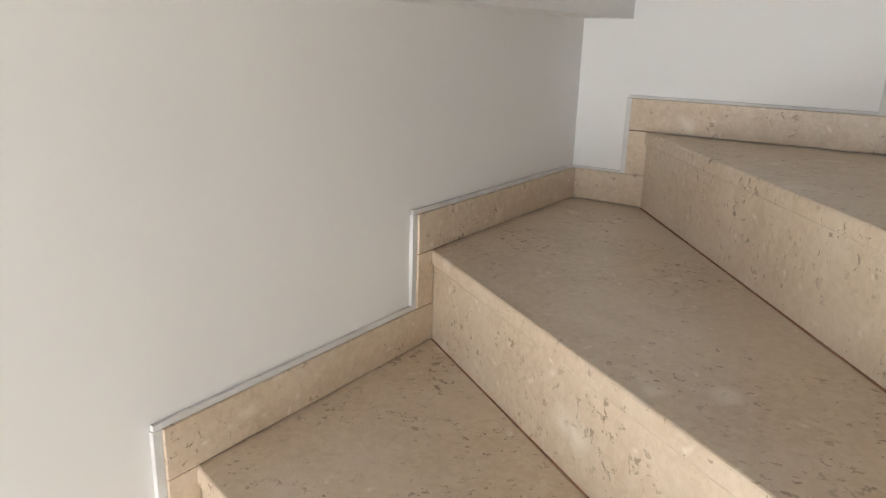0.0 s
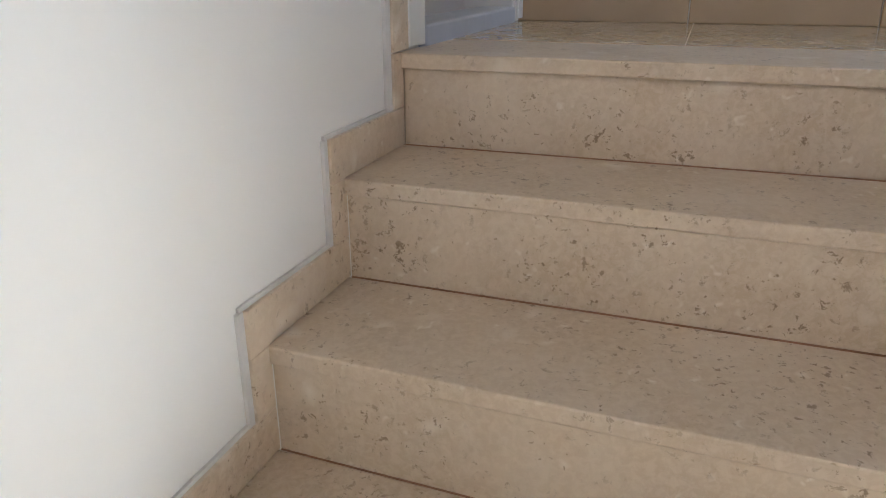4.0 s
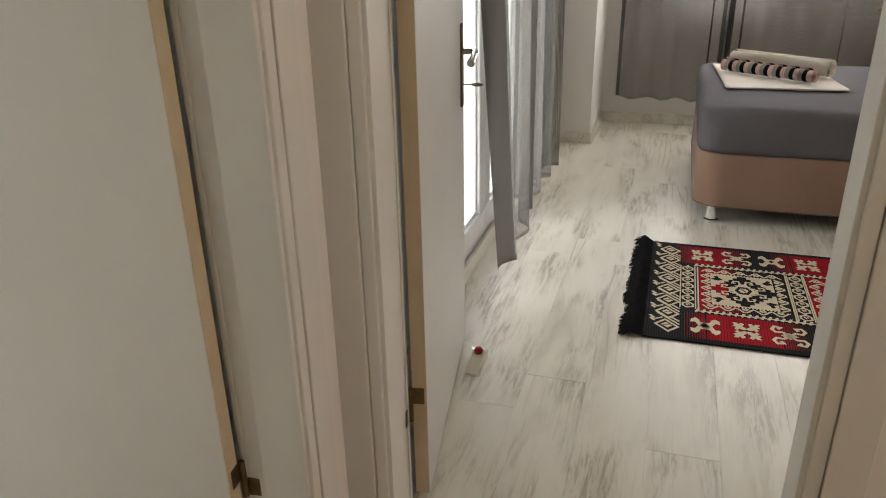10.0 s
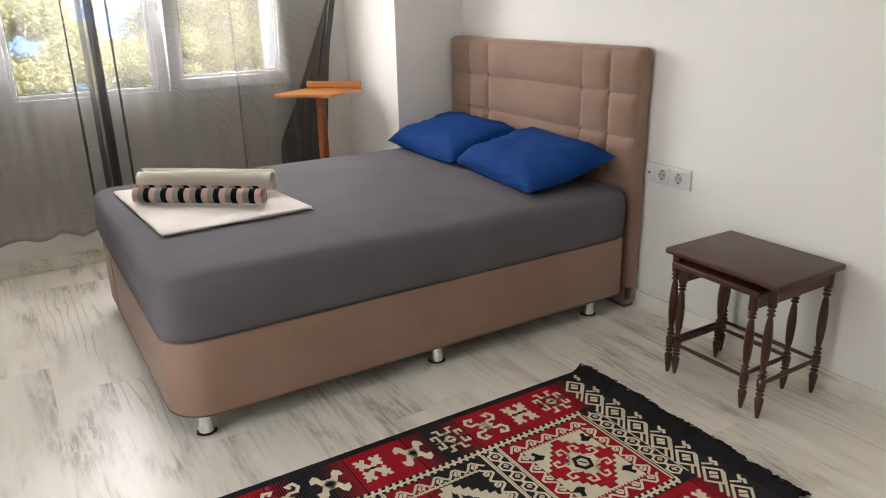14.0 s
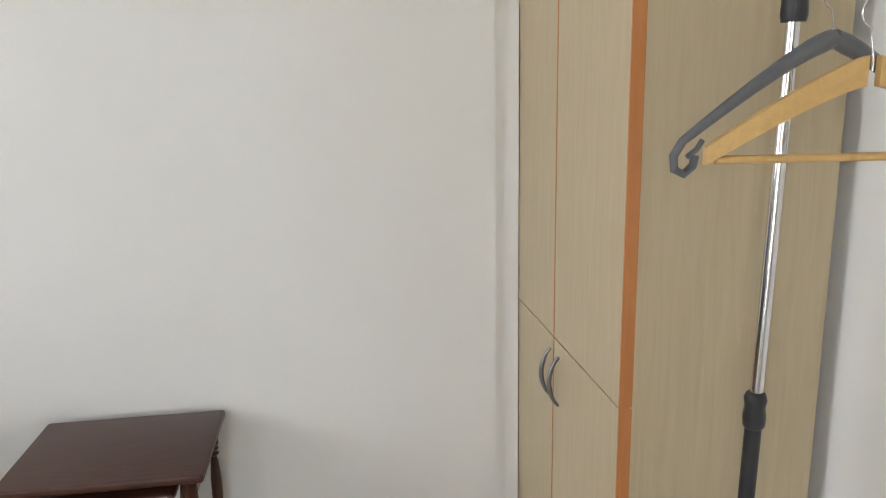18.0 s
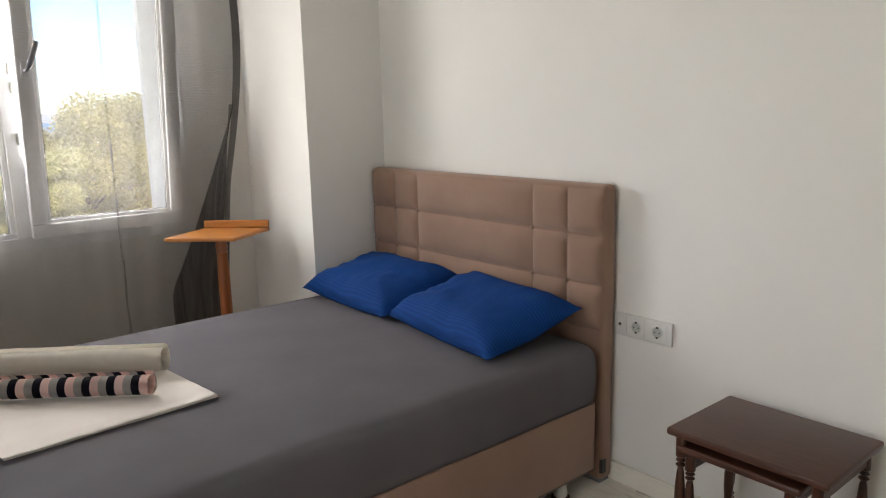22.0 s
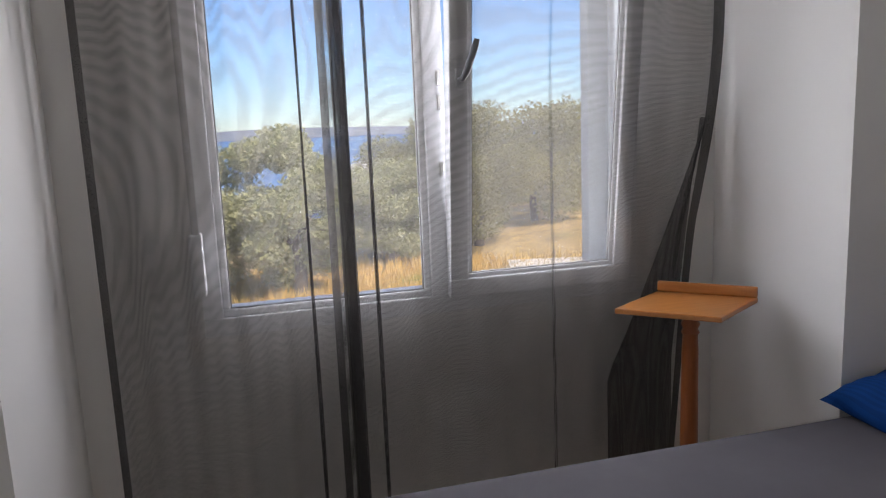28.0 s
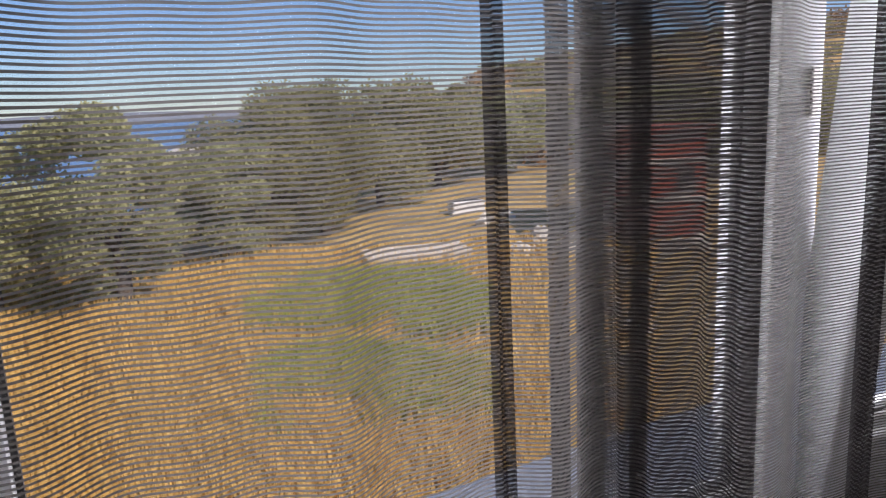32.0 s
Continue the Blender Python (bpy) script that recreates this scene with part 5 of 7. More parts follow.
for x0, x1, hs in ((WX0, XM, -1), (XM, WX1, 1)):
    for z0, z1 in ((0.05, ZS - 0.0015), (ZS + 0.0015, WH)):
        dr = part("door", box(x0 + 0.0035, x1 - 0.0035, WY1 + 0.001, WY1 + 0.019, z0, z1, 0.0008), BIRCH, wd)
        for xx in (x0 + 0.001, x1 - 0.0035):
            part("edge_band", box(xx, xx + 0.0025, WY1 + 0.0005, WY1 + 0.0195, z0, z1), EDGE, dr)
    hx = XM - 0.030 if hs < 0 else XM + 0.030
part("edge_band", box(WX0 - 0.001, WX0 + 0.001, WY1 - 0.002, WY1 + 0.0195, 0.0, WH), EDGE, wd)
part("corner_band", box(WX0 - 0.0015, WX0 + 0.001, WY1 - 0.006, WY1 + 0.020, 0.0, ZS - 0.002, 0.0006), EDGE, wd)
part("corner_band", box(WX0 - 0.0015, WX0 + 0.001, WY1 - 0.006, WY1 + 0.020, ZS + 0.002, WH, 0.0006), EDGE, wd)
for hx in (XM - 0.045, XM + 0.022):
    pts = []
    for i in range(11):
        q = i / 10
        pts.append((hx, WY1 + 0.02 + 0.024 * math.sin(math.pi * q) ** 0.7, 0.575 + 0.125 * q))
    part("handle", tube(pts, [0.0035 + 0.003 * math.sin(math.pi * i / 10) for i in range(11)], 8), HANDLE_G, wd, "grey bow handle", smooth=60)

# ---------------------------------------------------------------- clothes rail
rk = thing("clothes_rail", pose(-0.905, -2.285, 0), "chrome and black telescopic clothes rail", "clothes rail")
for k, x in enumerate((0.0, -0.66)):
    lo = part("lower_post", tube([(x, 0.016, 0.06), (x, 0.0, 0.77)], 0.014, 14), BLACK, rk, "black lower post", smooth=50)
    part("collar", lathe([(0.014, 0.0), (0.018, 0.006), (0.019, 0.022), (0.0165, 0.040), (0.019, 0.054), (0.016, 0.063), (0.012, 0.066)], 14, m=pose(x, 0, 0.758)), BLACK, lo, smooth=50)
    up = part("upper_post", tube([(x, 0, 0.78), (x, -0.014, 1.44)], 0.0105, 14), CHROME, rk, "chrome upper post", smooth=50)
    part("joint", lathe([(0.018, 0), (0.020, 0.01), (0.018, 0.06), (0.024, 0.065), (0.022, 0.085)], 14, m=pose(x, -0.014, 1.42)), BLACK, up, smooth=50)
    part("foot_bar", tube([(x, -0.134, 0.045), (x, 0.166, 0.045)], 0.013, 10), BLACK, rk, smooth=50)
    for y in (-0.134, 0.166):
        part("castor", lathe([(0.022, -0.01), (0.024, 0.0), (0.022, 0.01)], 12, m=pose(x, y, 0.024, 0, 90, 0)), BLACK, rk)
part("rail", tube([(-0.72, -0.014, 1.51), (0.14, -0.014, 1.51)], 0.0105, 12), BLACK, rk, "black top rail", smooth=50)


def hanger_hook(m, t, z0, lift=0.0):
    pts = [(0, 0, z0 - 0.012), (0, 0, z0 + lift)]
    for i in range(13):
        q = radians(-70 + 250 * i / 12)
        pts.append((0.0, 0.020 * math.cos(q), z0 + lift + 0.060 + 0.020 * math.sin(q)))
    part("hook", tube(pts, 0.0016, 8), CHROME, t, "steel wire hook", smooth=60)


def wooden_hanger(m):
    t = thing("hanger", m, "pale pine hanger with a trouser bar", "hanger", "hangers on the rail")
    bm = bmesh.new()
    n = 20
    for s in (-1, 1):
        rows = []
        for i in range(n + 1):
            q = i / n
            y = s * (0.008 + 0.195 * q)
            z = -0.012 - 0.105 * q ** 1.25 - 0.0 * q
            w = 0.019 - 0.007 * q
            x = 0.018 * q ** 2
            rows.append([bm.verts.new(p) for p in ((x - 0.006, y, z - w), (x + 0.006, y, z - w), (x + 0.006, y, z + w), (x - 0.006, y, z + w))])
        for a, b in zip(rows, rows[1:]):
            for i in range(4):
                bm.faces.new((a[i], a[(i + 1) % 4], b[(i + 1) % 4], b[i]))
        bm.faces.new(rows[0])
        bm.faces.new(rows[-1][::-1])
    part("shoulder_bow", bm, HANGWOOD, t, smooth=40)
    part("bar", tube([(0.014, -0.19, -0.122), (0.014, 0.19, -0.122)], 0.0058, 10), HANGWOOD, t, smooth=60)
    hanger_hook(m, t, 0.0)
    return t


def plastic_hanger(m):
    t = thing("hanger", m, "dark grey moulded plastic hanger", "hanger", "hangers on the rail")
    path = [(0, 0.0, 0.004)] + [(0, 0.02 + 0.20 * i / 12, -0.004 - 0.125 * (i / 12) ** 1.15) for i in range(13)]
    for s in (-1, 1):
        p = [(x, y * s, z) for x, y, z in path]
        p += [(0, s * 0.232, -0.148), (0, s * 0.230, -0.166), (0, s * 0.216, -0.173), (0, s * 0.203, -0.163), (0, s * 0.200, -0.148)]
        part("arm", tube(p, [0.013] + [0.0145 - 0.008 * (i / 12) ** 0.8 for i in range(13)] + [0.0062] * 5, 8), GREYP, t, smooth=60)
        part("notch", tube([(0, s * 0.19, -0.128), (0, s * 0.198, -0.140), (0, s * 0.212, -0.150)], 0.004, 6), GREYP, t, smooth=60)
    hanger_hook(m, t, 0.0)
    return t


plastic_hanger(pose(-1.02, -2.285, 1.385, 0, 0, 4))
wooden_hanger(pose(-1.10, -2.285, 1.355, 0, 0, -6))

# ---------------------------------------------------------------- ceiling fan
fan = thing("ceiling_fan", pose(-1.49, -0.09, CEILZ), "six-bladed walnut ceiling fan with an opal lamp", "ceiling fan")
part("canopy", lathe([(0.066, 0.0), (0.066, -0.018), (0.05, -0.035), (0.02, -0.045)][::-1], 24), BRONZE, fan, smooth=40)
part("rod", tube([(0, 0, -0.03), (0, 0, -0.115)], 0.013, 12), BRONZE, fan, smooth=50)
part("motor", lathe([(0.03, -0.095), (0.084, -0.102), (0.096, -0.115), (0.098, -0.172), (0.088, -0.190), (0.04, -0.192)][::-1], 32), BRONZE, fan, "antique brass motor housing", smooth=40)
part("motor_gap", lathe([(0.066, -0.185), (0.066, -0.235)][::-1], 24), DARK, fan)
kit = part("lamp_holder", lathe([(0.05, -0.226), (0.090, -0.228), (0.096, -0.234), (0.097, -0.288), (0.088, -0.296)][::-1], 32), BRONZE, fan, "antique brass lamp holder", smooth=40)
part("sticker", box(-0.034, -0.016, -0.0965, -0.092, -0.262, -0.243), SOCKET, kit)
part("globe", lathe([(0.094, -0.288), (0.104, -0.296), (0.107, -0.306), (0.103, -0.327), (0.088, -0.353), (0.060, -0.374), (0.028, -0.384), (0.002, -0.386)][::-1], 36), OPAL, fan, "white opal glass bowl", smooth=60)


def blade_bm():
    pts = []
    L0, L1 = 0.12, 0.44
    for i in range(15):
        q = i / 14
        pts.append((L0 + (L1 - L0) * q, (0.028 + 0.062 * math.sin(min(q * 1.25, 1) * math.pi / 2) ** 1.3) if q < 0.80 else 0.090 * math.sqrt(max(0, 1 - ((q - 0.80) / 0.205) ** 2))))
    loop = [(x, y) for x, y in pts] + [(x, -y) for x, y in reversed(pts)]
    return prism(loop, -0.004, 0.004, 0.001)


blade_me = mesh_of(blade_bm(), "blade", BLADE)
arm_me = mesh_of(box(0.06, 0.165, -0.014, 0.014, -0.010, -0.0045, 0.002), "blade_arm", BRONZE)
screw_me = mesh_of(lathe([(0.006, -0.0125), (0.006, -0.010)], 8), "screw", DARK)
for i in range(6):
    mm = Matrix.Rotation(radians(60 * i - 26), 4, "Z") @ Matrix.Translation((0, 0, -0.218)) @ Matrix.Rotation(radians(7.0), 4, "Y") @ Matrix.Rotation(radians(-20), 4, "X")
    bl = shared("blade", blade_me, fan, mm)
    shared("blade_arm", arm_me, bl, Matrix())
    for x, y in ((0.130, 0.0), (0.146, 0.010), (0.146, -0.010)):
        shared("screw", screw_me, bl, Matrix.Translation((x, y, 0)))
for (x, y, zl) in ((-0.024, -0.096, -0.525), (-0.034, -0.092, -0.583)):
    ch = part("pull_chain", tube([(x, y, -0.262), (x * 1.05, y * 1.05, -0.30), (x * 1.05, y * 1.05, zl)], 0.0013, 6), BRONZE, fan, "beaded pull chain")
    part("pull_knob", lathe([(0.002, 0.0), (0.006, -0.006), (0.0085, -0.02), (0.007, -0.034), (0.003, -0.04)][::-1], 12, m=pose(x * 1.05, y * 1.05, zl)), STANDLEG, ch, "turned wooden pull", smooth=50)

# ---------------------------------------------------------------- door wedges
def wedge(m, label):
    t = thing("door_wedge", m, label, "doorstop", "door wedges")
    own = bmesh.new()
    a = [own.verts.new(p) for p in ((-0.06, -0.02, 0), (0.06, -0.02, 0), (0.06, -0.02, 0.042), (0.035, -0.02, 0.042), (-0.06, -0.02, 0.006))]
    f = own.faces.new(a)
    r = bmesh.ops.extrude_face_region(own, geom=[f])
    for v in r["geom"]:
        if isinstance(v, bmesh.types.BMVert):
            v.co.y = 0.02
    bmesh.ops.recalc_face_normals(own, faces=own.faces)
    bmesh.ops.bevel(own, geom=own.edges[:], offset=0.002, segments=2, affect="EDGES")
    part("body", own, WEDGEW, t)
    part("knob", lathe([(0.008, 0.041), (0.013, 0.044), (0.014, 0.052), (0.010, 0.060), (0.003, 0.062)], 14, m=pose(0.036, 0, -0.003, 0, -12, 0)), REDP, t, "red knob", smooth=60)
    return t


wedge(pose(-3.178, -2.992, 0.0, 0, 0, -71), "white painted door wedge with a red knob under the door")
wedge(pose(-2.700, -1.906, 0.0, 0, 0, 86), "white painted door wedge with a red knob on the floor")

# ---------------------------------------------------------------- curtains
def folds(x, spec, seed):
    """Depth of the folds of a hanging sheet."""
    return sum(a * math.sin(x * f * 2 * math.pi + p + 1.2 * math.sin(seed + x * 3)) for a, f, p in spec)


def curtain(name, label, a, b, z0, z1, mat, spec, edge_bow=None, push=None, hem_mat=None, hem_sides=(True, True), seed=0, gather=None, nu=140, nv=14, hem=0.026):
    """A sheet between plan points a and b. edge_bow(side, v) moves the edges; gather(u) bunches it."""
    t = thing(name, pose(0, 0, 0), label, "curtain")
    A, B = Vector(a), Vector(b)
    d = (B - A)
    n = Vector((-d.y, d.x)).normalized()

    def place(u, v):
        g = gather(u) if gather else u
        p = A + d * g
        o = folds(u, spec, seed) * (0.75 + 0.35 * (1 - v)) * (0.35 if v > 0.985 else 1.0)
        s = 0.006 * noise.noise((u * 9, v * 3, seed))
        if edge_bow:
            p = p + d.normalized() * edge_bow(u, v)
        px, py = p.x + n.x * (o + s), p.y + n.y * (o + s)
        if push:
            py = push(px, py, z0 + (z1 - z0) * v)
        return (px, py, z0 + (z1 - z0) * v + (0.012 * math.sin(u * 23 + seed) * (1 - v) ** 6))

    part("cloth", grid_mesh(nu, nv, place), mat, t, smooth=180)
    L = d.length
    for k, on in enumerate(hem_sides):
        if on:
            w = hem / L
            u0, u1 = (0.0, w) if k == 0 else (1 - w, 1.0)
            off = 0.0015
            part("side_hem", grid_mesh(4, nv, lambda u, v: tuple(Vector(place(u0 + (u1 - u0) * u, v)) + Vector((n.x, n.y, 0)) * -off)), hem_mat or HEM, t, "darker doubled hem", smooth=180)
    part("bottom_hem", grid_mesh(nu, 1, lambda u, v: tuple(Vector(place(u, v * 0.008)) + Vector((n.x, n.y, 0)) * -0.0015)), mat, t, smooth=180)
    return t


def smoothstep(a, b, v):
    q = max(0.0, min(1.0, (v - a) / (b - a)))
    return q * q * (3 - 2 * q)


curtain("curtain", "grey sheer curtain hanging before the window", (-2.575, 1.615), (-1.825, 1.605), 0.205, 2.60, SHEER, [(0.009, 5.3, 0.4), (0.005, 11, 1.0)], seed=1)


def over_sash(x, y, z):
    """The tilted sash holds the cloth away from the wall."""
    side = smoothstep(-1.62, -1.50, x) * (1 - smoothstep(-0.80, -0.68, x))
    front = 1.680 - (min(z, 2.28) - 0.885) * math.tan(radians(6.2)) - 0.004
    rise = 1 - smoothstep(2.28, 2.59, z)
    limit = y + (min(front, y) - y) * side * (rise if z > 2.28 else 1.0)
    return limit


def bow(u, v):
    s = max(0.0, (u - 0.72) / 0.28) ** 1.6
    return s * (0.10 * math.sin(math.pi * min(1, (1 - v) / 0.62)) if (1 - v) < 0.62 else -0.085 * ((1 - v - 0.62) / 0.38) ** 0.8)


curtain("curtain", "grey sheer curtain with its edge caught behind the stand", (-1.90, 1.625), (-0.575, 1.625), 0.205, 2.60, SHEER, [(0.010, 5.1, 1.4), (0.005, 11.5, 0.2)], edge_bow=bow, push=over_sash, seed=4, nu=190, nv=40)
def tuck(u, v):
    """Cloth turned back behind the stand, from the slanting fold to the hem."""
    z = 0.21 + 1.25 * v
    left, right = -0.925 + 0.40 * max(0.0, (z - 0.55) / 0.91) ** 0.9, -0.655 + 0.105 * max(0.0, (z - 0.6) / 0.86)
    return (left + (right - left) * u, 1.640 + 0.012 * math.sin(u * 7 + z), z)


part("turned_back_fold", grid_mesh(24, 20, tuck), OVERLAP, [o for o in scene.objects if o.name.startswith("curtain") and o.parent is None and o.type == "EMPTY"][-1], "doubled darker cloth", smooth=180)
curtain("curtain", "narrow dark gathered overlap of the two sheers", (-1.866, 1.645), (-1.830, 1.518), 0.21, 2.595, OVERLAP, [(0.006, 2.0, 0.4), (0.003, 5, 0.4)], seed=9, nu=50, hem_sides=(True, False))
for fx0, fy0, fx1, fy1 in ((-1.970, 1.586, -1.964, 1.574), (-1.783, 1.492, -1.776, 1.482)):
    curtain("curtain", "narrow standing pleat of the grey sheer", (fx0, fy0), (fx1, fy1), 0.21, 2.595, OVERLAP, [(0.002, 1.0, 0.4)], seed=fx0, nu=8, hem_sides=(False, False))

curtain("curtain", "soft standing pleat of the grey sheer", (-1.160, 1.596), (-1.150, 1.590), 0.21, 2.30, SHEER, [(0.002, 1.0, 0.4)], push=over_sash, seed=3, nu=8, nv=30, hem_sides=(False, False))



def aslant(u, v):
    """The free edge hangs aslant, its top drawn towards the door."""
    return -0.375 * (0.15 + 2.45 * v) * max(0.0, 1 - u / 0.8)


curtain("curtain", "grey sheer curtain hanging aslant beside the open door", (-2.712, -1.415), (-2.752, -0.76), 0.15, 2.60, SHEER_L, [(0.026, 2.1, 2.6), (0.010, 6, 0.3)], edge_bow=aslant, seed=12, nu=110, nv=24, hem=0.075, hem_mat=DENSE)
curtain("curtain", "pleated pale grey sheer before the balcony door", (-2.78, -0.78), (-2.77, -0.09), 0.19, 2.60, SHEER_L, [(0.048, 3.6, 0.0), (0.014, 9.5, 0.8)], seed=15, nu=170)
structure("curtain_rail_side", box(-2.86, -2.66, -2.45, 0.1, 2.60, 2.622, 0.004), CORNICE, "white curtain rail board at the balcony door", "curtain rail")
curtain("curtain", "white sheer curtain in the first room", (-4.30, -2.92), (-5.3, -2.93), 0.12, 2.5, SHEER_W, [(0.02, 4, 0.2), (0.01, 9, 0.3)], seed=21, nu=90)

# cable on the floor of the first room
cb = part("cable", tube([(-5.4, -2.86, 0.16), (-4.9, -2.885, 0.13), (-4.6, -2.90, 0.14), (-4.35, -2.89, 0.10), (-4.1, -2.885, 0.115), (-3.8, -2.87, 0.012), (-3.5, -2.86, 0.006)], 0.003, 6), DARK, None, smooth=60)
tagged(cb, "thin dark cable sagging along the wall", "cable")

# ---------------------------------------------------------------- stair railing
rl = thing("stair_railing", pose(0, 0, 0), "polished steel stair railing with round posts", "railing")
posts = [(-1.735, -3.825, -H)]
for (x, y, z) in posts:
    p = part("post", tube([(x, y, z), (x, y, 0.92)], 0.021, 16), STEEL, rl, "round steel post", smooth=60)
    part("base_ring", lathe([(0.036, 0), (0.036, 0.006), (0.024, 0.014)], 18, m=pose(x, y, z)), STEEL, p, smooth=50)
part("handrail", tube([(-1.735, -3.825, 0.92), (-0.95, -3.74, 0.92)], 0.024, 16), STEEL, rl, smooth=60)
part("handrail", tube([(-1.735, -3.825, 0.92), (-1.2, -3.88, 0.55), (-0.85, -3.8, 0.15)], 0.024, 16), STEEL, rl, smooth=60)
for z in (0.22, 0.42, 0.62):
    part("bar", tube([(-1.735, -3.825, z), (-0.95, -3.74, z)], 0.008, 10), STEEL, rl, smooth=60)
for z in (0.1, 0.3, 0.5):
    part("bar", tube([(-1.735, -3.825, z), (-1.2, -3.88, z - 0.37), (-0.85, -3.80, z - 0.77)], 0.007, 10), STEEL, rl, smooth=60)
part("post", tube([(-0.95, -3.74, 0.0), (-0.95, -3.74, 0.92)], 0.021, 16), STEEL, rl, smooth=60)

# invented white box with a dark plinth for the indistinct side room
fx = thing("side_room_box", pose(-2.35, -5.75, -0.03), "invented white box with a black plinth in the side room", "appliance")
part("body", box(-0.3, 0.3, -0.3, 0.3, 0.06, 0.85, 0.012), PVC, fx)
part("plinth", box(-0.28, 0.28, -0.28, 0.29, 0.0, 0.06), DARK, fx)

# ---------------------------------------------------------------- the kilim
rug = thing("rug", pose(-1.428, -1.1185, 0.002, 0, 0, 0) @ Matrix.Diagonal((0.977, 0.973, 1, 1)), "black, red and cream kilim rug with black fringes", "rug")
RL, RW = 1.56, 0.92
part("weave", box(-RL / 2, RL / 2, -RW / 2, RW / 2, 0, 0.005, 0.001), RUG_BLACK, rug)


class Yarn:
    """Flat woven shapes of one yarn, laid on the rug and collected into one mesh."""

    def __init__(self, z):
        self.v, self.f, self.z = [], [], z

    def poly(self, pts, at=(0, 0), flip=(1, 1)):
        n = len(self.v)
        pts = pts if flip[0] * flip[1] > 0 else pts[::-1]
        self.v += [(at[0] + x * flip[0], at[1] + y * flip[1], self.z) for x, y in pts]
        self.f.append(tuple(range(n, n + len(pts))))

    def rect(self, x0, x1, y0, y1):
        self.poly([(x0, y0), (x1, y0), (x1, y1), (x0, y1)])

    def line(self, pts, w, at=(0, 0), flip=(1, 1), closed=False):
        """A band of width w along the points, mitred at the corners."""
        p = [Vector((at[0] + x * flip[0], at[1] + y * flip[1])) for x, y in pts]
        n = len(p)
        left, right = [], []
        for i in range(n):
            d0 = (p[i] - p[i - 1]).normalized() if i or closed else (p[1] - p[0]).normalized()
            d1 = (p[(i + 1) % n] - p[i]).normalized() if i < n - 1 or closed else d0
            m = Vector((-d0.y - d1.y, d0.x + d1.x))
            m = m / max(m.length_squared, 0.5)
            left.append(p[i] + m * w)
            right.append(p[i] - m * w)
        for i in range(n if closed else n - 1):
            j, k = (i + 1) % n, len(self.v)
            self.v += [(q.x, q.y, self.z) for q in (right[i], right[j], left[j], left[i])]
            self.f.append((k, k + 1, k + 2, k + 3))

    def build(self, name, mat, label=""):
        me = bpy.data.meshes.new(name)
        me.from_pydata(self.v, [], self.f)
        me.materials.append(mat)
        ob = new(name, me)
        ob.parent = rug
        ob.matrix_basis = Matrix()
        tagged(ob, label, kind="stuff")
        return ob


FOUR = ((1, 1), (-1, 1), (-1, -1), (1, -1))


def toothed(a, b, n, depth):
    """Points from a to b with saw teeth on the left-hand side."""
    a, b = Vector(a), Vector(b)
    d = (b - a) / n
    out = Vector((-d.y, d.x)).normalized() * depth
    pts = []
    for i in range(n):
        q = a + d * i
        pts += [tuple(q), tuple(q + d * 0.5 + out)]
    return pts


grey, red, comb, cream, ink, cream2, ink2 = (Yarn(z) for z in (0.0054, 0.0060, 0.0065, 0.0070, 0.0078, 0.0086, 0.0094))
# thin pale warps show through the black ground, dark ones through the red
for i in range(172):
    x = -0.775 + i * 0.0091
    grey.rect(x, x + 0.0020, -0.452, 0.452)


def red_ground(a, b, y0, y1, fade=True):
    red.rect(a, b, y0, y1)
    for i in range(int((b - a) / 0.0105)):
        comb.rect(a + 0.0105 * (i + 0.5), a + 0.0105 * (i + 0.5) + 0.0017, y0, y1)
    for i in range(9 if fade else 0):   # the colour changes in combed threads
        w, o = 0.0045 * (1 - i / 10), 0.0065 * (i + 1) ** 1.12
        red.rect(a - o - w, a - o, y0, y1)
        red.rect(b + o, b + o + w, y0, y1)


# border blocks: start, end along the rug, which are red
for y0, y1, blocks in ((0.235, 0.43, ((-0.60, -0.46), (-0.20, 0.0), (0.21, 0.33), (0.40, 0.62))), (-0.43, -0.235, ((-0.56, -0.31), (-0.06, 0.16), (0.40, 0.62)))):
    for a, b in blocks:
        red_ground(a, b, y0, y1)


def horned(at):
    for sx, sy in FOUR:
        f = (sx * 1.12, sy * 1.22)
        cream.line([(0.0, 0.004), (0.020, 0.020), (0.040, 0.018), (0.050, 0.034), (0.040, 0.052), (0.022, 0.048), (0.030, 0.036)], 0.0118, at, f)
    cream.poly([(-0.030, 0), (0, -0.024), (0.030, 0), (0, 0.024)], at)


def starred(at):
    for sx, sy in FOUR:
        f = (sx * 1.0, sy * 1.15)
        cream.line([(0.012, 0.0), (0.056, 0.0)], 0.008, at, f)
        cream.line([(0.0, 0.014), (0.0, 0.032), (0.018, 0.032), (0.018, 0.054), (0.036, 0.054)], 0.0098, at, f)
        cream.line([(0.036, 0.004), (0.036, 0.030), (0.054, 0.030), (0.054, 0.014)], 0.0098, at, f)
    cream.poly([(-0.026, 0), (0, -0.026), (0.026, 0), (0, 0.026)], at)
    ink.poly([(-0.012, 0), (0, -0.006), (0.012, 0), (0, 0.006)], at)


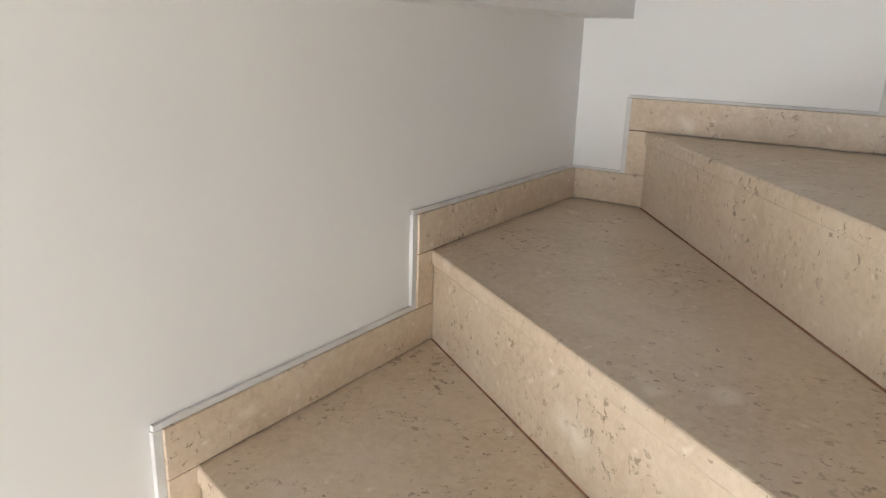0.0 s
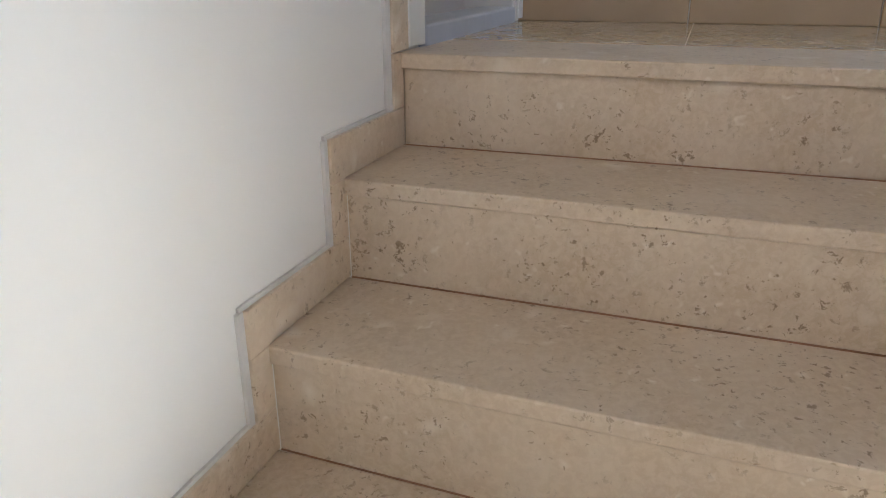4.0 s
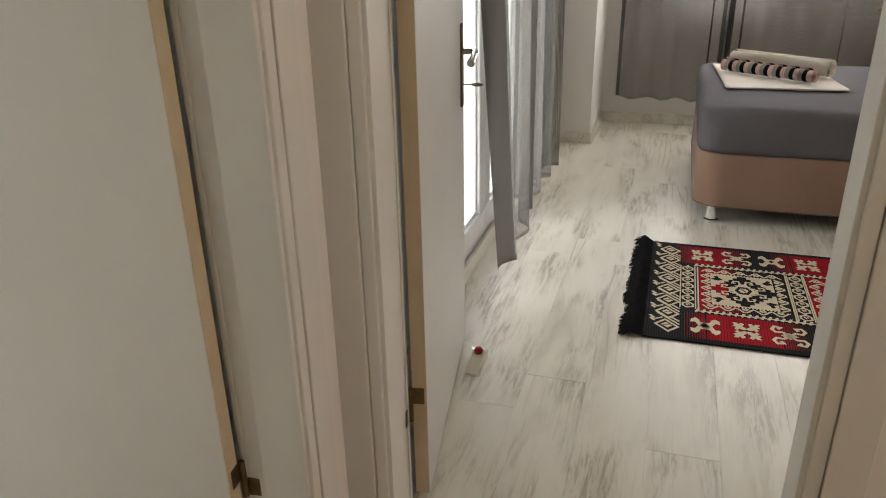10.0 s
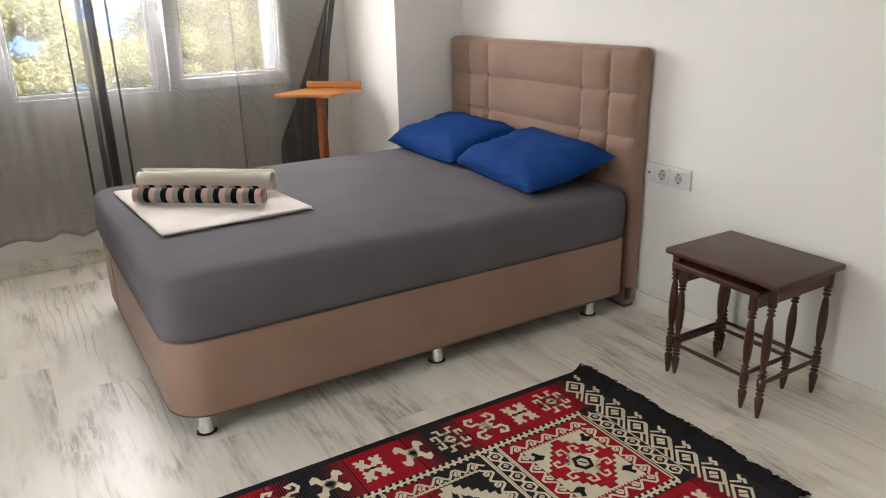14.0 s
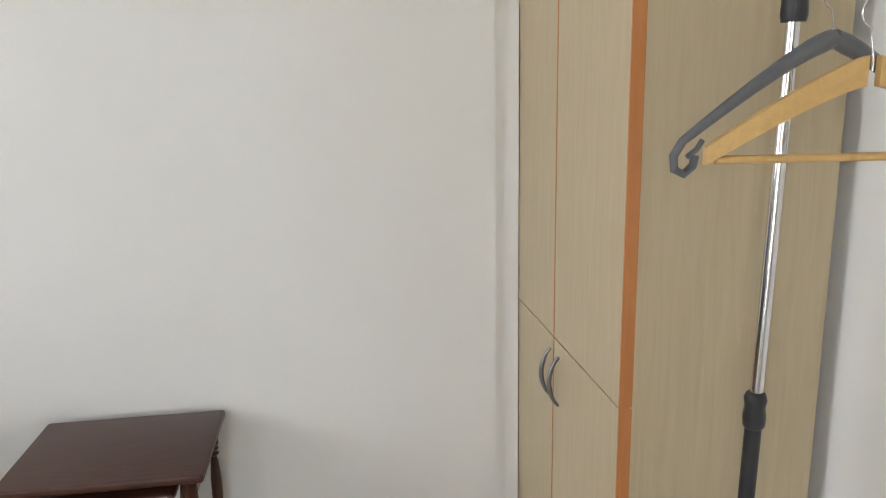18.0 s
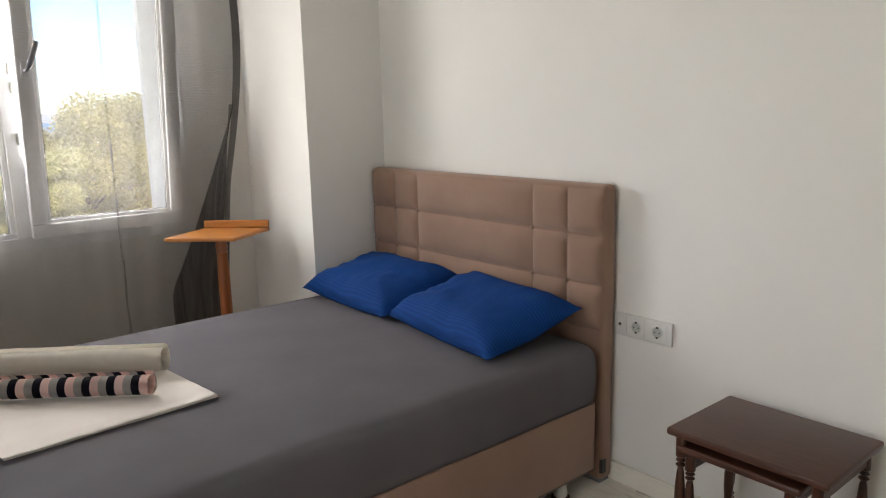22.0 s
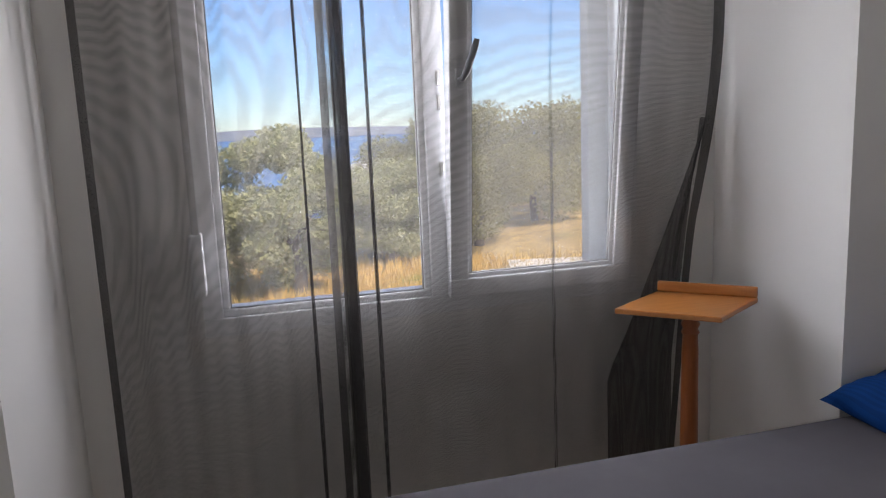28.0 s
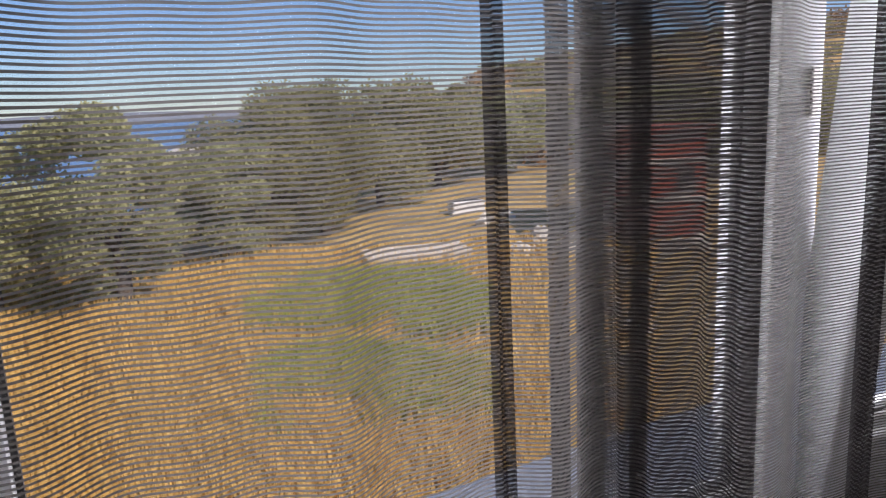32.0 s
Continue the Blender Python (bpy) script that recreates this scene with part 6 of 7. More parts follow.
def winged(at):
    for sx, sy in FOUR:
        cream.poly([(0.0, 0.0), (0.026, 0.010), (0.034, 0.0), (0.044, 0.010), (0.036, 0.020), (0.050, 0.026), (0.042, 0.036), (0.050, 0.048), (0.034, 0.050), (0.028, 0.040), (0.018, 0.052), (0.006, 0.044), (0.014, 0.030), (0.0, 0.014)], at, (sx * 0.95, sy * 1.15))
    ink.poly([(-0.013, 0), (0, -0.008), (0.013, 0), (0, 0.008)], at)


def crossed(at):
    for sx, sy in FOUR:
        f = (sx * 1.0, sy * 1.15)
        cream.poly([(0.008, 0.0), (0.024, 0.0), (0.036, 0.022), (0.052, 0.020), (0.050, 0.040), (0.034, 0.052), (0.022, 0.042), (0.016, 0.024), (0.0, 0.020)], at, f)
    cream.poly([(-0.02, 0), (0, -0.028), (0.02, 0), (0, 0.028)], at)
    ink.poly([(-0.012, 0), (0, -0.014), (0.012, 0), (0, 0.014)], at)


ROW = (winged, horned, crossed, winged, crossed, starred, horned, winged, starred)
LOW = (crossed, winged, horned, starred, winged, horned, starred, crossed, winged)
for k in range(9):
    ROW[k]((-0.565 + k * 0.1415, 0.335))
    LOW[k]((-0.565 + k * 0.1415, -0.335))
# rope lines along the rug, with cross teeth
for s in (-1, 1):
    cream.line([(-0.600, s * 0.218), (0.600, s * 0.218)], 0.008)
    for i in range(52):
        x = -0.592 + i * 0.0232
        cream2.line([(x - 0.005, s * 0.218 - 0.014), (x + 0.005, s * 0.218 + 0.014)], 0.0100)


def leaf_row(c, along, across, half, n):
    """A zigzag stem with a slashed leaf in every bend; along and across are unit axes."""
    step = 2 * half / n

    def on(u, v):
        return c[0] + along[0] * u + across[0] * v, c[1] + along[1] * u + across[1] * v

    for i in range(n):
        u = -half + i * step
        cream.line([on(u, -0.015), on(u + 0.36 * step, 0.013), on(u + 0.52 * step, 0.013), on(u + 0.88 * step, -0.015), on(u + step, -0.015)], 0.0082)
        ring = [on(u + 0.44 * step + du, v) for du, v in ((0.0, 0.004), (-0.013, -0.009), (-0.009, -0.020), (0.007, -0.020), (0.015, -0.008))]
        area = sum(p[0] * q[1] - q[0] * p[1] for p, q in zip(ring, ring[1:] + ring[:1]))
        cream2.poly(ring if area > 0 else ring[::-1])
        ink2.line([on(u + 0.44 * step + 0.004, -0.003), on(u + 0.44 * step - 0.004, -0.017)], 0.0026)


def ring_of(rx, ry, n, depth):
    side = [(rx, 0.0), (0.0, ry), (-rx, 0.0), (0.0, -ry)]
    out = []
    for i in range(4):
        out += toothed(side[i], side[(i + 1) % 4], n, depth)
    return out


def clipped(pts, x1):
    """The part of a ring of points that lies below x1 along the rug."""
    out = []
    for p, q in zip(pts, pts[1:] + pts[:1]):
        if p[0] <= x1:
            out.append(p)
        if (p[0] <= x1) != (q[0] <= x1):
            t = (x1 - p[0]) / (q[0] - p[0])
            out.append((x1, p[1] + (q[1] - p[1]) * t))
    return out


ruby = Yarn(0.0082)
for k in (-1, 0, 1):
    cx = k * 0.415
    # grounds of the field: red on one side, black on the other
    x0, x1 = {-1: (-0.172, -0.075), 0: (-0.172, -0.065), 1: (-0.172, 0.172)}[k]
    red_ground(cx + x0, cx + x1, -0.204, 0.204, False)
    if k < 1:
        for i in range(9):
            red.rect(cx + x1 + 0.0065 * (i + 1), cx + x1 + 0.0065 * (i + 1) + 0.0042 * (1 - i / 10), -0.204, 0.204)
    for s in (-1, 1):
        cream.line([(cx + s * 0.172, -0.204), (cx + s * 0.172, 0.204)], 0.0062)
        leaf_row((cx, s * 0.174), (1, 0), (0, s), 0.156, 5)
        leaf_row((cx + s * 0.143, 0), (0, 1), (s, 0), 0.148, 5)
    if k == 0:
        # open square between two cream bars, with a broad toothed cream diamond
        for s in (-1, 1):
            cream.line([(cx - 0.122, s * 0.146), (cx + 0.122, s * 0.146)], 0.0075)
            for i in range(14):
                cream2.line([(cx - 0.115 + i * 0.0177, s * 0.146 - 0.008), (cx - 0.115 + i * 0.0177, s * 0.146 + 0.008)], 0.0058)
        cream.poly(ring_of(0.128, 0.136, 7, -0.015), (cx, 0))
        ink.poly(ring_of(0.090, 0.104, 5, 0.006), (cx, 0))
    else:
        # cream square with combed sides; the dark diamond leaves only its corners
        q = [(-0.122, -0.142), (0.122, -0.142), (0.122, 0.142), (-0.122, 0.142)]
        cream.poly(q[:1] + toothed(q[1], q[0], 19, 0.011)[::-1] + toothed(q[3], q[2], 19, 0.011)[::-1], (cx, 0))
        wide = ring_of(0.121, 0.139, 7, -0.012)
        ink.poly(wide, (cx, 0))
        if k == 1:
            ruby.poly([(x * 0.97, y * 0.97) for x, y in wide], (cx, 0))
        else:
            ruby.poly(clipped(wide, -0.062), (cx, 0))
        for f in FOUR:
            ink.poly([(0.124, 0.090), (0.104, 0.104), (0.110, 0.120), (0.096, 0.126), (0.088, 0.106), (0.074, 0.092), (0.092, 0.078)], (cx, 0), f)
    # ram-horn hooks round an eyed star
    for f in FOUR:
        cream2.line([(0.030, 0.030), (0.058, 0.018), (0.080, 0.022), (0.078, 0.044), (0.060, 0.046), (0.062, 0.034)], 0.0082, (cx, 0), f)
        cream2.line([(0.022, 0.036), (0.010, 0.062), (0.014, 0.088), (0.034, 0.086), (0.038, 0.068), (0.026, 0.068)], 0.0082, (cx, 0), f)
    if k == 1:
        ink.poly([(0.070, 0), (0, 0.078), (-0.070, 0), (0, -0.078)], (cx, 0))
    cream2.poly(ring_of(0.054, 0.062, 4, -0.013), (cx, 0))
    ink2.poly([(0.034, 0.004), (0.016, 0.034), (-0.016, 0.034), (-0.034, -0.004), (-0.016, -0.034), (0.016, -0.034)], (cx, 0))
    cream2.z = 0.0100
    cream2.poly([(0.019, 0.002), (0.010, 0.019), (-0.010, 0.019), (-0.019, -0.002), (-0.010, -0.019), (0.010, -0.019)], (cx, 0))
    cream2.z = 0.0086
    ink2.z = 0.0104
    ink2.line([(-0.008, 0.012), (0.008, -0.012)], 0.006, (cx, 0))
    ink2.z = 0.0094
# chains of six-sided links between and beside the fields
for xx in (-0.626, -0.2075, 0.2075, 0.626):
    for s in (-1, 1):
        cream.line([(xx + s * 0.0285, -0.204), (xx + s * 0.0285, 0.204)], 0.0050)
    for r in range(7):
        cy = -0.174 + r * 0.058
        cream.line([(0.019, -0.012), (0.019, 0.008), (0.004, 0.023), (-0.019, 0.012), (-0.019, -0.008), (-0.004, -0.023)], 0.0078, (xx, cy), closed=True)
        cream2.poly([(-0.010, 0), (0, -0.012), (0.010, 0), (0, 0.012)], (xx, cy))
        ink2.line([(-0.003, 0.008), (0.003, -0.008)], 0.0028, (xx, cy))
        cream.line([(-0.004, 0.023), (0.004, 0.035)], 0.0078, (xx, cy))
# eyed diamonds between slanting bars at both ends, with stepped outer marks
for s in (-1, 1):
    for r in range(8):
        at_r, f = (s * 0.700, -0.364 + r * 0.104), (s, 1)
        cream.line([(0.040, 0.004), (0.006, 0.044), (-0.040, -0.004), (-0.006, -0.044)], 0.0092, at_r, f, closed=True)
        cream2.poly([(-0.020, -0.002), (-0.003, -0.021), (0.020, 0.002), (0.003, 0.021)], at_r, f)
        ink2.line([(-0.012, 0.006), (0.012, -0.006)], 0.0040, at_r, f)
        if r < 7:
            cream.line([(-0.044, 0.016), (0.004, 0.064), (0.040, 0.100)], 0.0086, at_r, f)
            cream.line([(-0.044, 0.040), (-0.010, 0.074)], 0.0086, at_r, f)
            cream.line([(0.044, 0.040), (0.016, 0.060)], 0.0086, at_r, f)
        cream2.line([(0.044, 0.026), (0.056, 0.040), (0.048, 0.050), (0.062, 0.066)], 0.0105, at_r, f)
grey.build("pale_warp", RUG_GREY, "thin grey warps in the black ground")
comb.build("dark_warp", RUG_BLACK, "dark warps in the red ground")
ruby.build("red_medallion", RUG_RED, "red toothed medallions")
red.build("red_field", RUG_RED, "red woven fields")
cream.build("cream_pattern", RUG_CREAM, "cream geometric motifs")
ink.build("black_ground", RUG_BLACK, "black toothed medallions")
cream2.build("cream_relief", RUG_CREAM, "cream hooks and stars")
ink2.build("black_eye", RUG_BLACK, "black six-sided eyes of the medallions")
rng = random.Random(5)
for s in (-1, 1):
    bm = bmesh.new()
    for i in range(760):
        y = -RW / 2 + RW * (i + 0.5) / 760
        dy, L = rng.uniform(-0.022, 0.022) + 0.012 * noise.noise((y * 14, s, 3)), rng.uniform(0.058, 0.088) + 0.016 * noise.noise((y * 9, s, 7))
        w = 0.0055
        p = [(s * RL / 2, y, 0.004), (s * (RL / 2 + L * 0.5), y + dy * 0.4, 0.010 + rng.random() * 0.018), (s * (RL / 2 + L), y + dy, 0.0015)]
        vs = []
        for k, (x, yy, z) in enumerate(p):
            ww = w * (1, 0.9, 0.4)[k]
            vs.append((bm.verts.new((x, yy - ww, z)), bm.verts.new((x, yy, z + 0.003)), bm.verts.new((x, yy + ww, z))))
        for a, b in zip(vs, vs[1:]):
            bm.faces.new((a[0], a[1], b[1], b[0]))
            bm.faces.new((a[1], a[2], b[2], b[1]))
    tagged(part("fringe", bm, RUG_BLACK, rug, "black wool fringe"), kind="stuff")

# ---------------------------------------------------------------- outdoors
GZ = -3.2
EYE0 = Vector((-2.2, 1.0))


def smooth(a, b, v):
    q = max(0.0, min(1.0, (v - a) / (b - a)))
    return q * q * (3 - 2 * q)


def at(az, d):
    """A plan point at a bearing to the right of +y and a distance from the window."""
    return EYE0.x + d * math.sin(radians(az)), EYE0.y + d * math.cos(radians(az))


def terrain(x, y):
    """Height of the ground outside: a level field, a valley to the sea ahead, a scrubby hill on the right."""
    d = math.hypot(x - EYE0.x, y - EYE0.y)
    az = math.degrees(math.atan2(x - EYE0.x, y - EYE0.y))
    z = GZ + 0.12 * noise.noise((x * 0.2, y * 0.2, 0)) * smooth(4, 10, d)
    right = smooth(16, 34, az) * smooth(-20, 10, y)
    z += right * (0.75 * smooth(22, 34, d) + 0.03 * max(0, d - 34) * smooth(34, 60, d))
    crest = 1.6 + 0.062 * 130 * smooth(14, 60, az) + 0.8 * noise.noise((az * 0.12, 1, 0))
    z = z * (1 - right * smooth(55, 130, d)) + right * smooth(55, 130, d) * (1.4 + crest)
    z -= (1 - right) * 14 * smooth(34, 120, d) + smooth(150, 260, d) * 30
    return z


def ground_f(u, v):
    d = 0.5 + 420 * v ** 2.6
    a = 2 * math.pi * u
    x, y = EYE0.x + d * math.sin(a), EYE0.y + d * math.cos(a)
    return (x, y, terrain(x, y))


tagged(part("ground", grid_mesh(260, 90, ground_f), GROUND, smooth=180), "dry yellow grassland round the house", "ground", kind="structure")
structure("water", box(-4500, 4500, -3500, 4500, -17.2, -16.4), SEA, "deep blue sea beyond the trees", "sea")


def ridge(name, x0, x1, y, base, tops, mat, label, depth=60):
    """A line of hills: its height runs over the stops in tops."""
    n = 80

    def f(u, v):
        x = x0 + (x1 - x0) * u
        i = u * (len(tops) - 1)
        k = min(int(i), len(tops) - 2)
        q = i - k
        q = q * q * (3 - 2 * q)
        top = tops[k] * (1 - q) + tops[k + 1] * q
        top += 0.05 * top * noise.noise((x * 0.02, y * 0.01, 3))
        return (x, y + depth * v, base + (top - base) * math.sin(math.pi / 2 * v))
    return tagged(part(name, grid_mesh(n, 8, f), mat, smooth=180), label, "hill", kind="structure")


ridge("backdrop_far_hills", -2200, 2600, 3300, -17, [5, 22, 14, 30, 18, 26, 10], HAZEHILL, "far hills across the bay, tinted blue for haze", 200)
ridge("backdrop_headland", 45, 130, 330, -17, [-16.5, -12, -11, -13, -11], CONCRETE, "pale low headland in the bay", 40)


def leaf_mesh(rng, lobes, leaves, size, squash=0.85):
    """Many small leaves in loose balls, with gaps between them."""
    vs, fs = [], []
    total = sum(r * r for _, r in lobes)
    for c, r in lobes:
        for _ in range(int(leaves * r * r / total)):
            while True:
                p = Vector((rng.uniform(-1, 1), rng.uniform(-1, 1), rng.uniform(-1, 1)))
                if 0.45 < p.length < 1:
                    break
            p = p * r * rng.uniform(0.85, 1.12)
            p.z *= squash
            a = Vector((rng.uniform(-1, 1), rng.uniform(-1, 1), rng.uniform(-0.4, 1))).normalized()
            b = a.orthogonal().normalized()
            q = rng.random() * 6.3
            b = (b * math.cos(q) + a.cross(b) * math.sin(q)) * size * rng.uniform(0.4, 0.7)
            a = a * size * rng.uniform(0.8, 1.4)
            p = p + Vector(c)
            k = len(vs)
            vs += [tuple(p - a * 0.5), tuple(p + b * 0.5), tuple(p + a * 0.5), tuple(p - b * 0.5)]
            fs.append((k, k + 1, k + 2, k + 3))
    return vs, fs


def tree(az, d, h, r, seed, mat, label, leaves=15000, size=0.13):
    rng = random.Random(seed)
    x, y = at(az, d)
    t = thing("tree", pose(x, y, terrain(x, y), 0, 0, rng.uniform(0, 360)), label, "tree", "trees outside")
    bm = bmesh.new()
    top = h * 0.42
    tube([(0, 0, -0.2), (0.08, 0.05, top * 0.4), (-0.05, 0.1, top * 0.75), (0.05, 0, top)], [0.22, 0.17, 0.14, 0.11], 8, bm=bm)
    lobes = [((0, 0, h * 0.80), r * 0.42)]
    for i in range(18):
        a = 2 * math.pi * i * 0.382
        q = rng.uniform(0.35, 0.82)
        e = (r * q * math.cos(a), r * q * math.sin(a), h * (rng.uniform(0.16, 0.45) if i % 3 == 0 else rng.uniform(0.42, 0.86)))
        if i % 2 == 0:
            tube([(0, 0, top * rng.uniform(0.5, 1.0)), (e[0] * 0.5, e[1] * 0.5, (top + e[2]) / 2), e], [0.07, 0.045, 0.02], 6, bm=bm)
        lobes.append((e, r * rng.uniform(0.34, 0.50)))
    part("trunk", bm, BARK, t, smooth=60)
    vs, fs = leaf_mesh(rng, lobes, leaves, size)
    me = bpy.data.meshes.new("crown")
    me.from_pydata(vs, [], fs)
    me.materials.append(mat)
    c = new("crown", me)
    c.parent = t
    c.matrix_basis = Matrix()
    return t


OLIVE, OAK = "grey-green olive tree standing in dry grass", "dark evergreen oak at the edge of the field"
for i, (az, d, h, r, m, lab) in enumerate((
        (4.4, 18.8, 5.2, 1.6, LEAF, OLIVE), (-3.5, 20, 4.7, 1.9, LEAF, OLIVE), (12.2, 23.5, 3.9, 1.5, LEAF, OLIVE), (15.6, 25.5, 5.3, 2.2, LEAF2, OAK),
        (19.5, 27.0, 5.9, 2.4, LEAF2, OAK), (24.0, 32.0, 5.6, 2.5, LEAF2, OAK), (-11.0, 24, 5.0, 2.4, LEAF, OLIVE), (28.5, 36.0, 4.6, 2.3, LEAF2, OAK),
        (34.5, 40.0, 4.4, 2.3, LEAF, OLIVE), (40.0, 44.0, 4.6, 2.5, LEAF2, OAK), (46.0, 43.0, 4.4, 2.3, LEAF, OLIVE), (51.0, 36.0, 4.2, 2.1, LEAF2, OAK), (56.0, 46.0, 4.8, 2.5, LEAF2, OAK))):
    tree(az, d, h, r, 20 + i, m, lab, leaves=30000 if d < 28 else 12000, size=0.12 if d < 28 else 0.19)

# scrub over the hill
rng = random.Random(31)
lobes = []
for _ in range(620):
    az, d = rng.uniform(15, 66), rng.uniform(42, 140)
    x, y = at(az, d)
    lobes.append(((x, y, terrain(x, y) + 0.4), rng.uniform(0.8, 2.0)))
HEATH = varied("brown_heath", (0.33, 0.20, 0.10), (0.25, 0.16, 0.075), 0.9, 0.4, 4, 0.0)
for nm, some, count, mat, lab in (("hill_scrub", lobes[::3] + lobes[1::3], 48000, LEAF2, "dark green scrub over the hillside"), ("hill_heath", lobes[2::3], 22000, HEATH, "dry brown heath over the hillside")):
    vs, fs = leaf_mesh(rng, some, count, 0.55, 0.7)
    me = bpy.data.meshes.new(nm)
    me.from_pydata(vs, [], fs)
    me.materials.append(mat)
    tagged(new(nm, me), lab, "scrub", kind="stuff")


def grass(name, mat, n, spots, hgt, seed, label, ragged=0.0):
    """Loose upright blades; spots give bearing, distance and spread."""
    rng = random.Random(seed)
    vs, fs = [], []
    for _ in range(n):
        a0, a1, d0, d1 = rng.choice(spots)
        az, d = rng.uniform(a0, a1), math.sqrt(rng.uniform(d0 * d0, d1 * d1))
        x, y = at(az, d)
        if ragged and noise.noise((x * 0.45, y * 0.45, seed)) + 0.35 * noise.noise((x * 1.7, y * 1.7, 2)) < ragged - 0.5 + 0.5 * abs((az - (a0 + a1) / 2) / (a1 - a0)):
            continue
        z = terrain(x, y)
        w = 0.012 + 0.0009 * d
        hh = hgt * rng.uniform(0.5, 1.3)
        lx, ly = rng.uniform(-0.4, 0.4) * hh, rng.uniform(-0.4, 0.4) * hh
        q = rng.random() * 3.14
        cx, cy = w * math.cos(q), w * math.sin(q)
        k = len(vs)
        vs += [(x - cx, y - cy, z - 0.03), (x + cx, y + cy, z - 0.03), (x + lx, y + ly, z + hh)]
        fs.append((k, k + 1, k + 2))
    me = bpy.data.meshes.new(name)
    me.from_pydata(vs, [], fs)
    me.materials.append(mat)
    return tagged(new(name, me), label, "grass", kind="stuff")


grass("dry_grass", STRAW, 60000, [(-25, 45, 4.5, 12), (-25, 45, 8, 24), (-25, 20, 9, 22)], 0.42, 41, "tall dry yellow grass")
grass("green_grass", GREENG, 46000, [(13, 32, 10.0, 19.5)], 0.40, 42, "patch of green grass", ragged=0.15)

# low pale walls and paving across the field
def block(name, az, d, w, dep, hgt, mat, label, category, turn=0.0, sink=0.1):
    x, y = at(az, d)
    t = thing(name, pose(x, y, terrain(x, y) - sink, 0, 0, -az + turn), label, category)
    return t


pad = block("concrete_slab", 26.4, 22.0, 0, 0, 0, CONCRETE, "pale concrete slab beyond the grass", "slab", 12)
part("slab", box(-1.6, 1.6, -0.8, 0.8, 0.0, 0.38, 0.03), CONCRETE, pad)
part("kerb", box(-1.7, -1.2, -0.9, 0.9, 0.0, 0.22, 0.03), CONCRETE, pad)
trk = block("dirt_track", 12, 21.0, 0, 0, 0, CONCRETE, "strip of bare ochre earth along the field", "track", 0)
part("strip", box(-4, 2.2, -0.8, 0.8, 0.02, 0.13, 0.03), varied("ochre_earth", (0.50, 0.35, 0.19), (0.42, 0.28, 0.14), 0.95, 1.2, 8, 0.4), trk)

# indistinct white thing, taken for a van; the trough form is invented
trough = block("field_white_block", 30.6, 28.5, 0, 0, 0, CONCRETE, "low white block for an indistinct thing at the edge of the field", "trough", 20, 0.05)
part("body", box(-0.65, 0.65, -0.35, 0.35, 0.0, 0.5, 0.04), CARWHITE, trough)
part("basin", box(-0.55, 0.55, -0.25, 0.25, 0.495, 0.512, 0.004), DARK, trough)
part("foot", box(-0.72, 0.72, -0.42, 0.42, 0.0, 0.08, 0.02), CONCRETE, trough)

house = block("small_house", 44.0, 25.4, 0, 0, 0, TERRACOTTA, "red rendered house with pale string courses", "house", 20, 0.5)
part("wall", box(-1.35, 1.35, -1.9, 1.9, 0, 3.75, 0.02), TERRACOTTA, house)
part("roof", box(-1.55, 1.55, -2.1, 2.1, 3.75, 3.9, 0.03), TERRACOTTA, house)
for z in (1.55, 2.75):
    part("string_course", box(-1.40, 1.40, -1.95, 1.95, z, z + 0.16, 0.01), CONCRETE, house)
for x in (-0.7, 0.7):
    w = part("window", box(x - 0.28, x + 0.28, -1.93, -1.89, 1.85, 2.6, 0.01), DARK, house)
    part("window_frame", box(x - 0.32, x + 0.32, -1.935, -1.91, 1.79, 1.85, 0.005), CONCRETE, w)
for k, (az, d, w, hh) in enumerate(((36.5, 22, 1.0, 0.6), (39.0, 23.5, 1.4, 0.8), (41.0, 21.5, 0.9, 0.5), (47.5, 22.5, 1.1, 0.7), (33.0, 27, 0.9, 0.5))):
    b = block("rubble_heap", az, d, 0, 0, 0, CONCRETE, "heap of pale rubble on bare earth", "rubble", 15 * k)
    bm = bmesh.new()
    rr = random.Random(60 + k)
    for _ in range(14):
        s = rr.uniform(0.12, 0.35)
        own = bmesh.new()
        bmesh.ops.create_icosphere(own, subdivisions=1, radius=s)
        for v in own.verts:
            v.co *= rr.uniform(0.75, 1.2)
        own.transform(Matrix.Translation((rr.uniform(-w, w), rr.uniform(-0.5, 0.5), rr.uniform(0, hh * 0.5))))
        join(bm, own)
    part("stones", bm, CONCRETE, b)

# grille and wall seen from the first room
gr = thing("balcony_grille", pose(0, 0, 0), "pale painted iron grille beyond the balcony door", "grille")
for i in range(9):
    x = -6.1 + i * 0.36
    part("bar", tube([(x, -1.4, -0.05), (x, -1.4, 2.3)], 0.012, 8), WROUGHT, gr)
for z in (0.05, 0.35, 0.65, 0.95, 1.25):
    part("rail", tube([(-6.3, -1.4, z), (-3.2, -1.4, z)], 0.010, 8), WROUGHT, gr)

